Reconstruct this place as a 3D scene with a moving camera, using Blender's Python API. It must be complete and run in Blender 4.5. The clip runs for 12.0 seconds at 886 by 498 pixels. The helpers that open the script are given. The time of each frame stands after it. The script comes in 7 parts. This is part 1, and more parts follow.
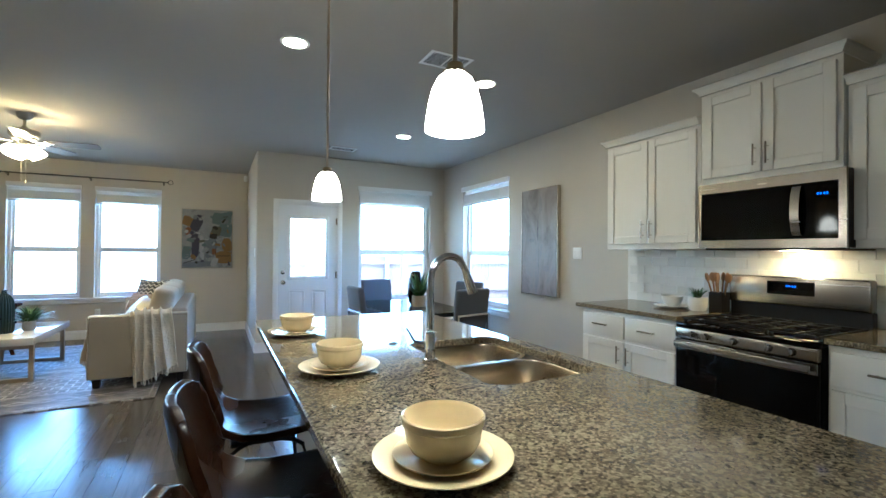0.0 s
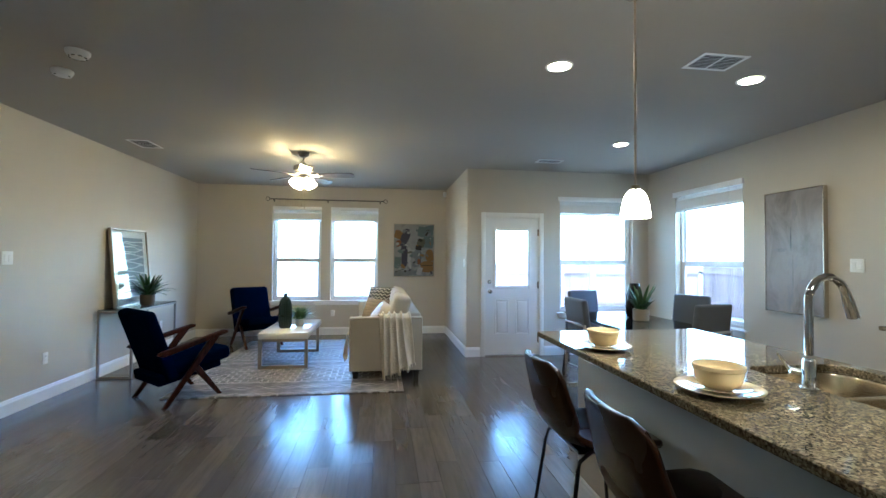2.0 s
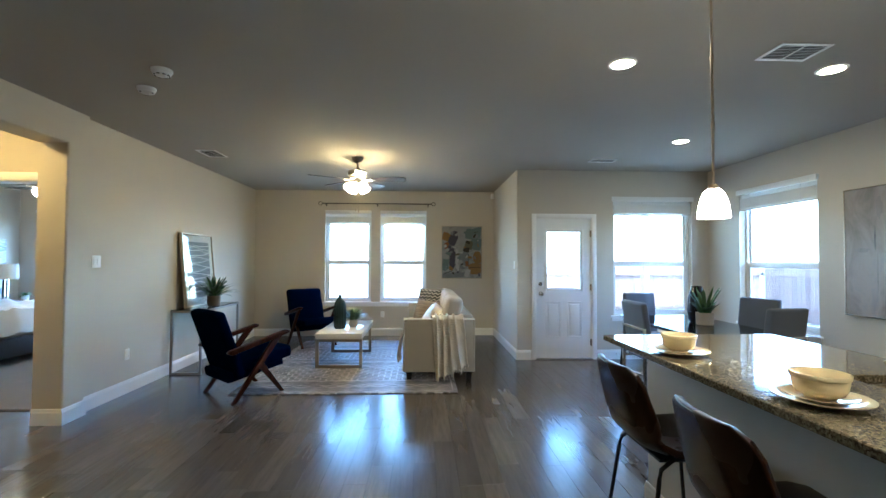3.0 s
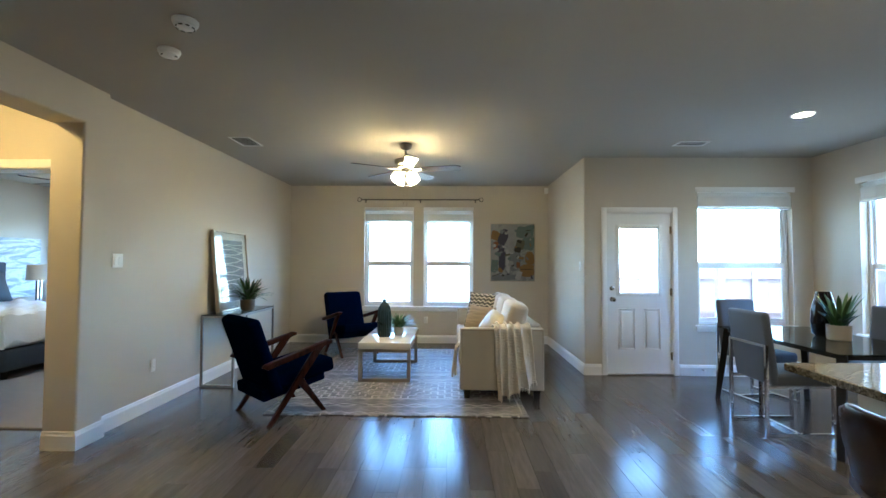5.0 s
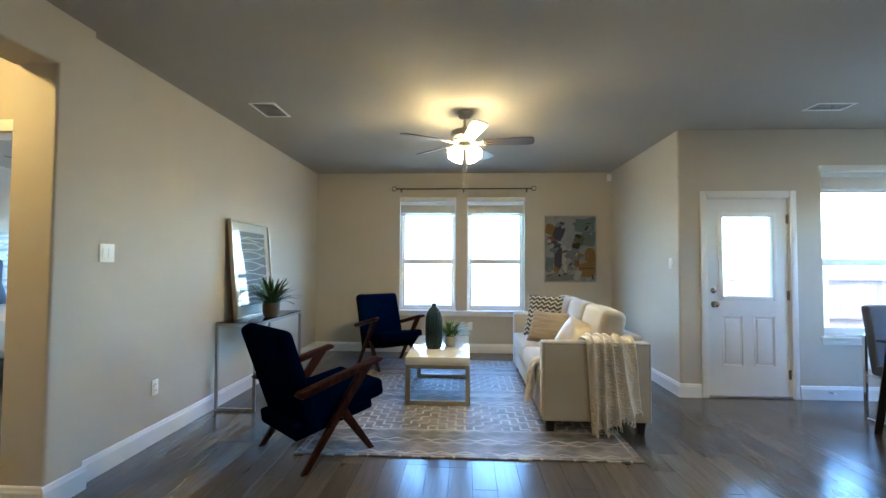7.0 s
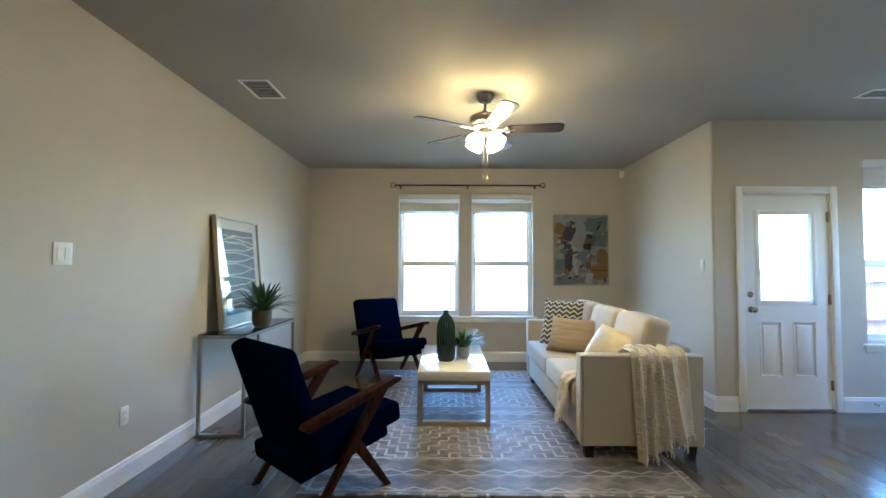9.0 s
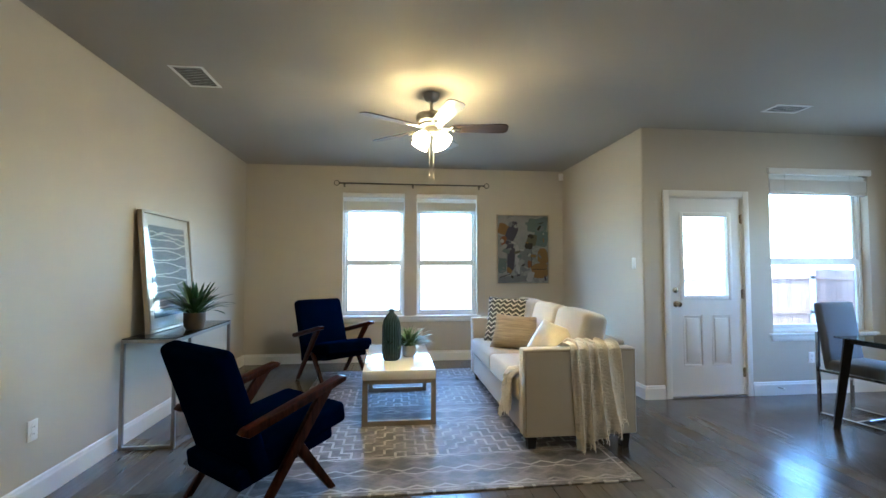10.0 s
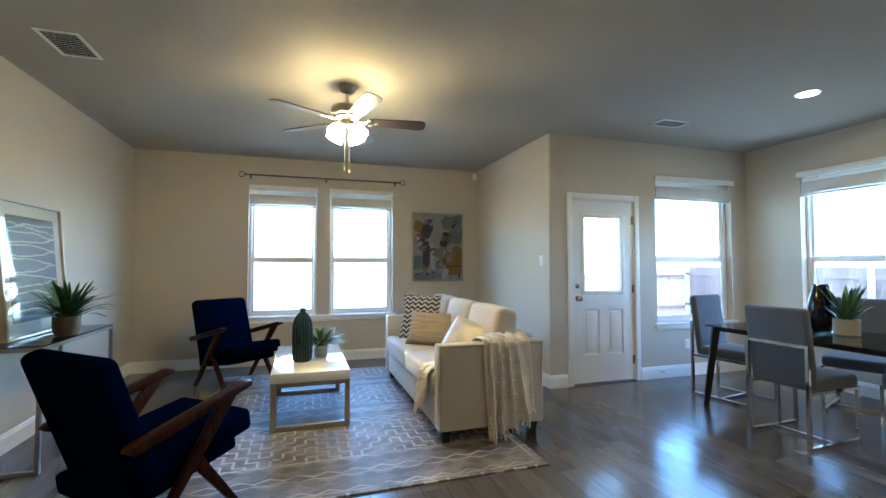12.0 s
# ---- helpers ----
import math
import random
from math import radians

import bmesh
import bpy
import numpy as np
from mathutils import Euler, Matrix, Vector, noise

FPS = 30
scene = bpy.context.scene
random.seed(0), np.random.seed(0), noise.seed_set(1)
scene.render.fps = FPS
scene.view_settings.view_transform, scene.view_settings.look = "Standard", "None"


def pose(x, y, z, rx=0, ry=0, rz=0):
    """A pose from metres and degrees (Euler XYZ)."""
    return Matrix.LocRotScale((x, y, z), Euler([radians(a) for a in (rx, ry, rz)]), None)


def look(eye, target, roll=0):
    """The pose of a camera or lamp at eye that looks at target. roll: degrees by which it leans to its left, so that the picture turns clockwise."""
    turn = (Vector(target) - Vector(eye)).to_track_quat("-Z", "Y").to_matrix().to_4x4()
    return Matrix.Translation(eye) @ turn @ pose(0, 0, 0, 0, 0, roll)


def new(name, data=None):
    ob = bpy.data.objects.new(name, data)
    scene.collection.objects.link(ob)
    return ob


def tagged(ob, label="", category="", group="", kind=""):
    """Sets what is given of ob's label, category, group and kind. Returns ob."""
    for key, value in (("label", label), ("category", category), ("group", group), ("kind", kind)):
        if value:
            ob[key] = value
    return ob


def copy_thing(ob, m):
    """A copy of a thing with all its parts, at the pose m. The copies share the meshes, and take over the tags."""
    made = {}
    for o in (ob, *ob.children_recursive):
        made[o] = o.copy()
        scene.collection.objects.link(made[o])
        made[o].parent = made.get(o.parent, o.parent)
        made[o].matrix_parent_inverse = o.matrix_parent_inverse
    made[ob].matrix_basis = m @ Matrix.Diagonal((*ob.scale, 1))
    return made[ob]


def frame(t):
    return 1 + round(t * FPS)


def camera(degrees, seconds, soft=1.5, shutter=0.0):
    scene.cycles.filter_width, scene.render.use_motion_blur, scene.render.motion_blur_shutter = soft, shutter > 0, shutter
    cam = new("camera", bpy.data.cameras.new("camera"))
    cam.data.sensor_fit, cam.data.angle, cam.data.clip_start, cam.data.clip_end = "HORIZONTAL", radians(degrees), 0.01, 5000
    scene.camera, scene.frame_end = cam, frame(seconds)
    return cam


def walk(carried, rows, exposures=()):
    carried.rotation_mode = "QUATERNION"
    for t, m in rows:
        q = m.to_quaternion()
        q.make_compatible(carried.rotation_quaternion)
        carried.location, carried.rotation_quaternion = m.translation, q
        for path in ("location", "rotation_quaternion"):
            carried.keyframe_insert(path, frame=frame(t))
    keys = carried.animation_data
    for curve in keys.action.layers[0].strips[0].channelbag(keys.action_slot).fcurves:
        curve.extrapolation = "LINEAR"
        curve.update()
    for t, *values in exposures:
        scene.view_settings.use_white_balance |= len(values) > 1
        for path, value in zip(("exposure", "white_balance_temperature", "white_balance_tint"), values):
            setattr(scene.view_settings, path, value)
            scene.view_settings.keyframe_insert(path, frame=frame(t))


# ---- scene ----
cam = camera(90.1, 12.0)
PATH = [
    (0, (0.636, 0.279, 1.378), (1.544, 2.061, 1.395), 0.5),
    (0.5, (0.471, 0.321, 1.379), (1.229, 2.172, 1.407), 0.4),
    (1, (0.265, 0.383, 1.384), (0.842, 2.298, 1.418), 0.5),
    (1.5, (0.065, 0.429, 1.402), (0.469, 2.387, 1.441), 0.4),
    (2, (-0.117, 0.423, 1.418), (0.155, 2.404, 1.463), 0.4),
    (2.5, (-0.214, 0.414, 1.427), (-0.033, 2.405, 1.476), 0.3),
    (3, (-0.257, 0.416, 1.422), (-0.167, 2.413, 1.474), 0.2),
    (3.5, (-0.29, 0.489, 1.41), (-0.263, 2.488, 1.465), 0.2),
    (3.7, (-0.337, 0.557, 1.397), (-0.315, 2.556, 1.454), 0.2),
    (5.5, (-0.673, 1.4, 1.39), (-0.731, 3.398, 1.455), 0.3),
    (6, (-0.79, 1.664, 1.373), (-0.861, 3.662, 1.441), 0.3),
    (6.5, (-0.946, 1.884, 1.351), (-1.039, 3.88, 1.42), 0.3),
    (7, (-1.098, 2.089, 1.339), (-1.198, 4.085, 1.408), 0.3),
    (9, (-1.411, 2.557, 1.341), (-1.431, 4.555, 1.419), 0.2),
    (9.5, (-1.419, 2.569, 1.329), (-1.33, 4.566, 1.41), 0.1),
    (10, (-1.427, 2.561, 1.317), (-1.195, 4.546, 1.4), 0.0),
    (10.5, (-1.436, 2.562, 1.319), (-1.071, 4.527, 1.397), 0.0),
    (11, (-1.443, 2.571, 1.312), (-0.979, 4.514, 1.388), -0.1),
    (11.5, (-1.422, 2.581, 1.292), (-0.884, 4.505, 1.375), 0.0),
    (12, (-1.436, 2.585, 1.313), (-0.828, 4.489, 1.385), 0.0),
]
TINT = 3
walk(cam, [(t, look(eye, target, roll)) for t, eye, target, roll in PATH], [(0.0, 4.9, 4470, TINT), (1.5, 4.85, 4550, TINT), (6.0, 4.82, 4770, TINT), (9.5, 4.83, 4780, TINT), (12.0, 4.8, 4780, TINT)])

# ---- world and sun ----
world = bpy.data.worlds.new("sky")
scene.world = world
world.use_nodes = True
wn = world.node_tree.nodes
sky = wn.new("ShaderNodeTexSky")
sky.sky_type, sky.sun_disc = "NISHITA", False
sky.sun_elevation, sky.sun_rotation = radians(72), radians(162)
world.node_tree.links.new(sky.outputs[0], wn["Background"].inputs[0])
wn["Background"].inputs[1].default_value = 0.15
sun = new("sun", bpy.data.lights.new("sun", "SUN"))
sun.data.energy, sun.data.angle, sun.data.color = 1.3, radians(0.5), (1.0, 0.95, 0.88)
sun.matrix_world = look((0, 0, 20), (-math.sin(radians(162)), -math.cos(radians(162)), 20 - math.tan(radians(72))))
FAN_GLOW, FAN_BULB, CAN_GLOW, PENDANT_GLOW, HALL_GLOW = 1.2, 0.62, 10.5, 2.3, 11.5

# ---- plan (metres) ----
WEST, EAST, NORTH, NOOK, SOUTH = -3.41, 3.95, 8.86, 6.76, -2.6
BUMP, CEIL = 1.10, 2.743
PIER, JAMB, HALLX = -3.35, 4.39, -3.60
COUNTER, PIER_END = 0.975, 4.63


# ---- materials ----
def node(tree, kind, **values):
    n = tree.nodes.new(kind)
    for key, value in values.items():
        n.inputs[key.replace("_", " ")].default_value = value
    return n


def coords(tree, source="Object"):
    return tree.nodes.new("ShaderNodeTexCoord").outputs[source]


def ramp(tree, fac, stops, mode="LINEAR"):
    r = tree.nodes.new("ShaderNodeValToRGB")
    r.color_ramp.interpolation = mode
    while len(r.color_ramp.elements) < len(stops):
        r.color_ramp.elements.new(0.5)
    for e, (p, c) in zip(r.color_ramp.elements, stops):
        e.position, e.color = p, (*c, 1) if len(c) == 3 else c
    tree.links.new(fac, r.inputs[0])
    return r.outputs[0]


def mixed(tree, fac, a, b, how="MIX"):
    m = tree.nodes.new("ShaderNodeMix")
    m.data_type, m.blend_type = "RGBA", how
    for socket, value in ((m.inputs[0], fac), (m.inputs[6], a), (m.inputs[7], b)):
        if isinstance(value, bpy.types.NodeSocket):
            tree.links.new(value, socket)
        elif isinstance(value, (int, float)):
            socket.default_value = value
        else:
            socket.default_value = (*value, 1)
    return m.outputs[2]


def calc(tree, op, a, b=0.0, c=0.0):
    m = tree.nodes.new("ShaderNodeMath")
    m.operation = op
    for socket, value in zip(m.inputs, (a, b, c)):
        if isinstance(value, bpy.types.NodeSocket):
            tree.links.new(value, socket)
        else:
            socket.default_value = value
    return m.outputs[0]


def noise_tex(tree, scale, detail=4.0, rough=0.55, stretch=None, source="Object"):
    n = node(tree, "ShaderNodeTexNoise", Scale=scale, Detail=detail, Roughness=rough)
    at = coords(tree, source)
    if stretch:
        mp = tree.nodes.new("ShaderNodeMapping")
        mp.inputs["Scale"].default_value = stretch
        tree.links.new(at, mp.inputs[0])
        at = mp.outputs[0]
    tree.links.new(at, n.inputs["Vector"])
    return n.outputs["Fac"]


def blank(name):
    m = bpy.data.materials.new(name)
    m.use_nodes = True
    return m, m.node_tree, m.node_tree.nodes["Principled BSDF"]


def shade(v, k):
    return tuple(min(1.0, c * k) for c in v)


def surface(name, base, rough=0.5, metal=0.0, vary=0.12, big=1.5, fine=40.0, bump=0.05, bump_scale=None, stretch=None,
            rough_vary=0.08, coat=0.0, sheen=0.0, each=0.0, spec=None, depth=0.01):
    """A painted, metal, cloth or stone surface: colour that varies at two scales, uneven gloss, fine relief."""
    m, t, p = blank(name)
    large, small = noise_tex(t, big, 3, 0.5, stretch), noise_tex(t, fine, 5, 0.6, stretch)
    col = mixed(t, large, shade(base, 1 - vary), shade(base, 1 + vary))
    col = mixed(t, calc(t, "MULTIPLY", small, 0.6), col, mixed(t, 0.5, col, shade(base, 1 - 1.6 * vary)))
    if each:
        info = t.nodes.new("ShaderNodeObjectInfo")
        k = calc(t, "MULTIPLY_ADD", info.outputs["Random"], 2 * each, 1 - each)
        hsv = node(t, "ShaderNodeHueSaturation")
        t.links.new(k, hsv.inputs["Value"])
        t.links.new(col, hsv.inputs["Color"])
        col = hsv.outputs[0]
    t.links.new(col, p.inputs["Base Color"])
    t.links.new(calc(t, "MULTIPLY_ADD", large, 2 * rough_vary, max(0.02, rough - rough_vary)), p.inputs["Roughness"])
    p.inputs["Metallic"].default_value = metal
    p.inputs["Coat Weight"].default_value = coat
    p.inputs["Sheen Weight"].default_value = sheen
    if spec is not None:
        p.inputs["Specular IOR Level"].default_value = spec
    if bump:
        b = node(t, "ShaderNodeBump", Strength=bump, Distance=depth)
        t.links.new(noise_tex(t, bump_scale or fine * 2, 3, 0.5, stretch), b.inputs["Height"])
        t.links.new(b.outputs[0], p.inputs["Normal"])
    return m


def glowing(name, colour, strength, base=(0.9, 0.9, 0.88)):
    m, t, p = blank(name)
    p.inputs["Base Color"].default_value = (*base, 1)
    p.inputs["Emission Color"].default_value = (*colour, 1)
    p.inputs["Emission Strength"].default_value = strength
    p.inputs["Roughness"].default_value = 0.3
    return m


def frosted(name, colour, strength, clear):
    """Lit frosted glass that lets part of its bulb's light straight through."""
    m, t, p = blank(name)
    p.inputs["Base Color"].default_value = (0.9, 0.88, 0.82, 1)
    p.inputs["Emission Color"].default_value = (*colour, 1)
    p.inputs["Emission Strength"].default_value = strength / (1 - clear)
    x, a = node(t, "ShaderNodeMixShader", Fac=clear), t.nodes.new("ShaderNodeBsdfTransparent")
    t.links.new(p.outputs[0], x.inputs[1])
    t.links.new(a.outputs[0], x.inputs[2])
    t.links.new(x.outputs[0], t.nodes["Material Output"].inputs[0])
    return m


def clear_glass(name, tint=(0.96, 0.98, 0.97), rough=0.02, gloss=0.04):
    m, t, p = blank(name)
    out = t.nodes["Material Output"]
    a, g = t.nodes.new("ShaderNodeBsdfTransparent"), t.nodes.new("ShaderNodeBsdfGlossy")
    a.inputs[0].default_value = (*tint, 1)
    g.inputs["Roughness"].default_value = rough
    f, x = node(t, "ShaderNodeLayerWeight", Blend=0.5), t.nodes.new("ShaderNodeMixShader")
    t.links.new(calc(t, "MULTIPLY_ADD", calc(t, "POWER", f.outputs["Facing"], 5.0), 0.9, gloss), x.inputs[0])
    t.links.new(a.outputs[0], x.inputs[1])
    t.links.new(g.outputs[0], x.inputs[2])
    t.links.new(x.outputs[0], out.inputs[0])
    return m


def plank_material(name, island):
    """Grey-brown wood-look floor planks: each its own tone, streaked grain, uneven gloss."""
    m, t, p = blank(name)
    if island:
        pick = t.nodes.new("ShaderNodeNewGeometry").outputs["Random Per Island"]
    else:
        pick = t.nodes.new("ShaderNodeObjectInfo").outputs["Random"]
    at = coords(t, "Object")
    mp = t.nodes.new("ShaderNodeMapping")
    mp.inputs["Scale"].default_value = (9.0, 0.8, 1.0)
    off = t.nodes.new("ShaderNodeCombineXYZ")
    t.links.new(calc(t, "MULTIPLY", pick, 37.0), off.inputs[0])
    t.links.new(calc(t, "MULTIPLY", pick, 91.0), off.inputs[1])
    t.links.new(off.outputs[0], mp.inputs["Location"])
    t.links.new(at, mp.inputs[0])
    grain = node(t, "ShaderNodeTexNoise", Scale=4.0, Detail=7.0, Roughness=0.65, Distortion=0.6)
    t.links.new(mp.outputs[0], grain.inputs["Vector"])
    blot = node(t, "ShaderNodeTexNoise", Scale=1.1, Detail=3.0)
    t.links.new(mp.outputs[0], blot.inputs["Vector"])
    smear = node(t, "ShaderNodeTexNoise", Scale=1.0, Detail=2.0, Roughness=0.45)
    spread = t.nodes.new("ShaderNodeMapping")
    spread.inputs["Scale"].default_value = (4.0, 1.4, 1.0)
    t.links.new(t.nodes.new("ShaderNodeNewGeometry").outputs["Position"], spread.inputs[0])
    t.links.new(spread.outputs[0], smear.inputs["Vector"])
    wear = smear.outputs["Fac"]
    tone = ramp(t, pick, [(0.0, (0.052, 0.043, 0.036)), (0.3, (0.085, 0.070, 0.058)), (0.6, (0.135, 0.116, 0.098)), (0.8, (0.10, 0.085, 0.072)), (1.0, (0.066, 0.056, 0.049))])
    col = mixed(t, ramp(t, grain.outputs["Fac"], [(0.38, (0, 0, 0)), (0.62, (1, 1, 1))]), mixed(t, 0.45, tone, (0.035, 0.030, 0.026)), tone)
    col = mixed(t, calc(t, "MULTIPLY", blot.outputs["Fac"], 0.5), col, (0.16, 0.145, 0.13), "MIX")
    t.links.new(col, p.inputs["Base Color"])
    t.links.new(calc(t, "MULTIPLY_ADD", wear, 0.16, calc(t, "MULTIPLY_ADD", blot.outputs["Fac"], 0.08, 0.09)), p.inputs["Roughness"])
    p.inputs["Specular IOR Level"].default_value = 0.85
    b = node(t, "ShaderNodeBump", Strength=0.03, Distance=0.003)
    t.links.new(grain.outputs["Fac"], b.inputs["Height"])
    t.links.new(b.outputs[0], p.inputs["Normal"])
    return m


def granite():
    m, t, p = blank("speckled_granite")
    at = coords(t, "Object")
    v1, v2 = node(t, "ShaderNodeTexVoronoi", Scale=160.0, Randomness=1.0), node(t, "ShaderNodeTexVoronoi", Scale=95.0, Randomness=1.0)
    for v in (v1, v2):
        t.links.new(at, v.inputs["Vector"])
    def grey(v):
        s = t.nodes.new("ShaderNodeSeparateColor")
        t.links.new(v.outputs["Color"], s.inputs[0])
        return s.outputs[0]
    cloud, speck = noise_tex(t, 6.0, 5, 0.6), noise_tex(t, 110.0, 5, 0.7)
    k = calc(t, "ADD", calc(t, "MULTIPLY", grey(v1), 0.42), calc(t, "ADD", calc(t, "MULTIPLY", speck, 0.55), calc(t, "MULTIPLY_ADD", cloud, 0.25, -0.12)))
    col = ramp(t, k, [(0.20, (0.045, 0.036, 0.024)), (0.33, (0.095, 0.074, 0.046)), (0.46, (0.165, 0.132, 0.078)), (0.60, (0.25, 0.202, 0.118)), (0.74, (0.35, 0.285, 0.17))])
    spots = ramp(t, grey(v2), [(0.80, (0, 0, 0)), (0.9, (0.5, 0.5, 0.5))])
    col = mixed(t, spots, col, (0.035, 0.029, 0.024))
    t.links.new(col, p.inputs["Base Color"])
    p.inputs["Roughness"].default_value = 0.07
    p.inputs["Specular IOR Level"].default_value = 0.55
    b = node(t, "ShaderNodeBump", Strength=0.03, Distance=0.002)
    t.links.new(noise_tex(t, 26.0, 2), b.inputs["Height"])
    t.links.new(b.outputs[0], p.inputs["Normal"])
    return m


def zigzag(t, xs, ys, px, py, amp, width):
    """A mask of zigzag lines, period px along xs, one line each py along ys."""
    tri = calc(t, "ABSOLUTE", calc(t, "SUBTRACT", calc(t, "FRACT", calc(t, "DIVIDE", xs, px)), 0.5))
    y = calc(t, "DIVIDE", calc(t, "MULTIPLY_ADD", tri, amp, ys), py)
    d = calc(t, "ABSOLUTE", calc(t, "SUBTRACT", calc(t, "FRACT", y), 0.5))
    return calc(t, "LESS_THAN", d, width)


def split_xyz(t, source="Object"):
    s = t.nodes.new("ShaderNodeSeparateXYZ")
    t.links.new(coords(t, source), s.inputs[0])
    return s.outputs


def rug_material():
    """Bands of stepped outlines and of diamonds between zigzag lines, worn unevenly."""
    m, t, p = blank("woven_rug")
    x, y, z = split_xyz(t)
    wob = noise_tex(t, 4.0, 3)
    xs, ys = calc(t, "MULTIPLY_ADD", wob, 0.02, x), calc(t, "MULTIPLY_ADD", wob, 0.02, y)

    def tri(v, period):
        return calc(t, "ABSOLUTE", calc(t, "SUBTRACT", calc(t, "FRACT", calc(t, "DIVIDE", v, period)), 0.5))

    def stairs(d):
        q = calc(t, "MULTIPLY", calc(t, "FLOOR", calc(t, "DIVIDE", calc(t, "ADD", xs, d), 0.075)), 0.075)
        return calc(t, "FLOOR", calc(t, "DIVIDE", calc(t, "MULTIPLY_ADD", tri(q, 0.6), 0.8, calc(t, "ADD", ys, d)), 0.16))
    steps = calc(t, "GREATER_THAN", calc(t, "ABSOLUTE", calc(t, "SUBTRACT", stairs(0.009), stairs(-0.009))), 0.5)
    row = calc(t, "MULTIPLY", calc(t, "SUBTRACT", calc(t, "FRACT", calc(t, "DIVIDE", ys, 0.235)), 0.5), 0.235)
    peak = tri(xs, 0.17)
    zig = calc(t, "LESS_THAN", calc(t, "ABSOLUTE", calc(t, "SUBTRACT", row, calc(t, "MULTIPLY_ADD", peak, 0.085, 0.035))), 0.009)
    ledge = calc(t, "LESS_THAN", calc(t, "ABSOLUTE", calc(t, "SUBTRACT", row, calc(t, "MULTIPLY_ADD", peak, -0.05, 0.012))), 0.006)
    zig = calc(t, "MAXIMUM", zig, ledge)
    diamond = calc(t, "LESS_THAN", calc(t, "MULTIPLY_ADD", peak, 0.11, calc(t, "ABSOLUTE", calc(t, "ADD", row, 0.06))), 0.05)
    f = calc(t, "FRACT", calc(t, "DIVIDE", calc(t, "ADD", y, 1.53), 1.12))
    band = calc(t, "GREATER_THAN", f, 0.43)
    edge = calc(t, "LESS_THAN", calc(t, "ABSOLUTE", calc(t, "SUBTRACT", f, 0.43)), 0.007)
    rest = calc(t, "SUBTRACT", 1.0, band)
    rim = calc(t, "MAXIMUM", calc(t, "SUBTRACT", calc(t, "ABSOLUTE", x), 1.16), calc(t, "SUBTRACT", calc(t, "ABSOLUTE", y), 1.505))
    edge = calc(t, "MAXIMUM", edge, calc(t, "LESS_THAN", calc(t, "ABSOLUTE", rim), 0.008))
    lines = calc(t, "MAXIMUM", edge, calc(t, "ADD", calc(t, "MULTIPLY", band, steps), calc(t, "MULTIPLY", rest, zig)))
    worn = ramp(t, noise_tex(t, 3.2, 6, 0.72), [(0.40, (0.25, 0.25, 0.25)), (0.58, (1, 1, 1))])
    ground = mixed(t, ramp(t, noise_tex(t, 3.6, 6, 0.72, (1, 1.7, 1)), [(0.40, (0, 0, 0)), (0.60, (1, 1, 1))]), (0.066, 0.056, 0.050), (0.25, 0.22, 0.195))
    ground = mixed(t, calc(t, "MULTIPLY", calc(t, "MULTIPLY", rest, diamond), calc(t, "MULTIPLY", worn, 0.9)), ground, (0.045, 0.040, 0.037))
    col = mixed(t, calc(t, "MULTIPLY", lines, worn), ground, (0.58, 0.53, 0.47))
    col = mixed(t, calc(t, "MULTIPLY", noise_tex(t, 160.0, 2), 0.3), col, (0.12, 0.11, 0.11))
    t.links.new(col, p.inputs["Base Color"])
    p.inputs["Roughness"].default_value = 0.5
    p.inputs["Sheen Weight"].default_value = 0.1
    bp = node(t, "ShaderNodeBump", Strength=0.35, Distance=0.004)
    t.links.new(noise_tex(t, 220.0, 2), bp.inputs["Height"])
    t.links.new(bp.outputs[0], p.inputs["Normal"])
    return m


def stripe_cloth(name, dark, light, px, py, amp, width, rough=0.85):
    m, t, p = blank(name)
    x, y, z = split_xyz(t)
    lines = zigzag(t, x, y, px, py, amp, width)
    weave = noise_tex(t, 260.0, 2)
    col = mixed(t, lines, dark, light)
    col = mixed(t, calc(t, "MULTIPLY", weave, 0.3), col, shade(light, 0.55))
    t.links.new(col, p.inputs["Base Color"])
    p.inputs["Roughness"].default_value = rough
    b = node(t, "ShaderNodeBump", Strength=0.3, Distance=0.003)
    t.links.new(weave, b.inputs["Height"])
    t.links.new(b.outputs[0], p.inputs["Normal"])
    return m


def wood(name, dark, light, rough=0.35, stretch=(30, 30, 2.5), spec=0.5):
    m, t, p = blank(name)
    p.inputs["Specular IOR Level"].default_value = spec
    g = noise_tex(t, 1.6, 6, 0.65, stretch)
    col = mixed(t, ramp(t, g, [(0.35, (0, 0, 0)), (0.65, (1, 1, 1))]), dark, light)
    t.links.new(mixed(t, noise_tex(t, 2.5, 2), col, mixed(t, 0.5, col, dark)), p.inputs["Base Color"])
    p.inputs["Roughness"].default_value = rough
    b = node(t, "ShaderNodeBump", Strength=0.08, Distance=0.003)
    t.links.new(g, b.inputs["Height"])
    t.links.new(b.outputs[0], p.inputs["Normal"])
    return m


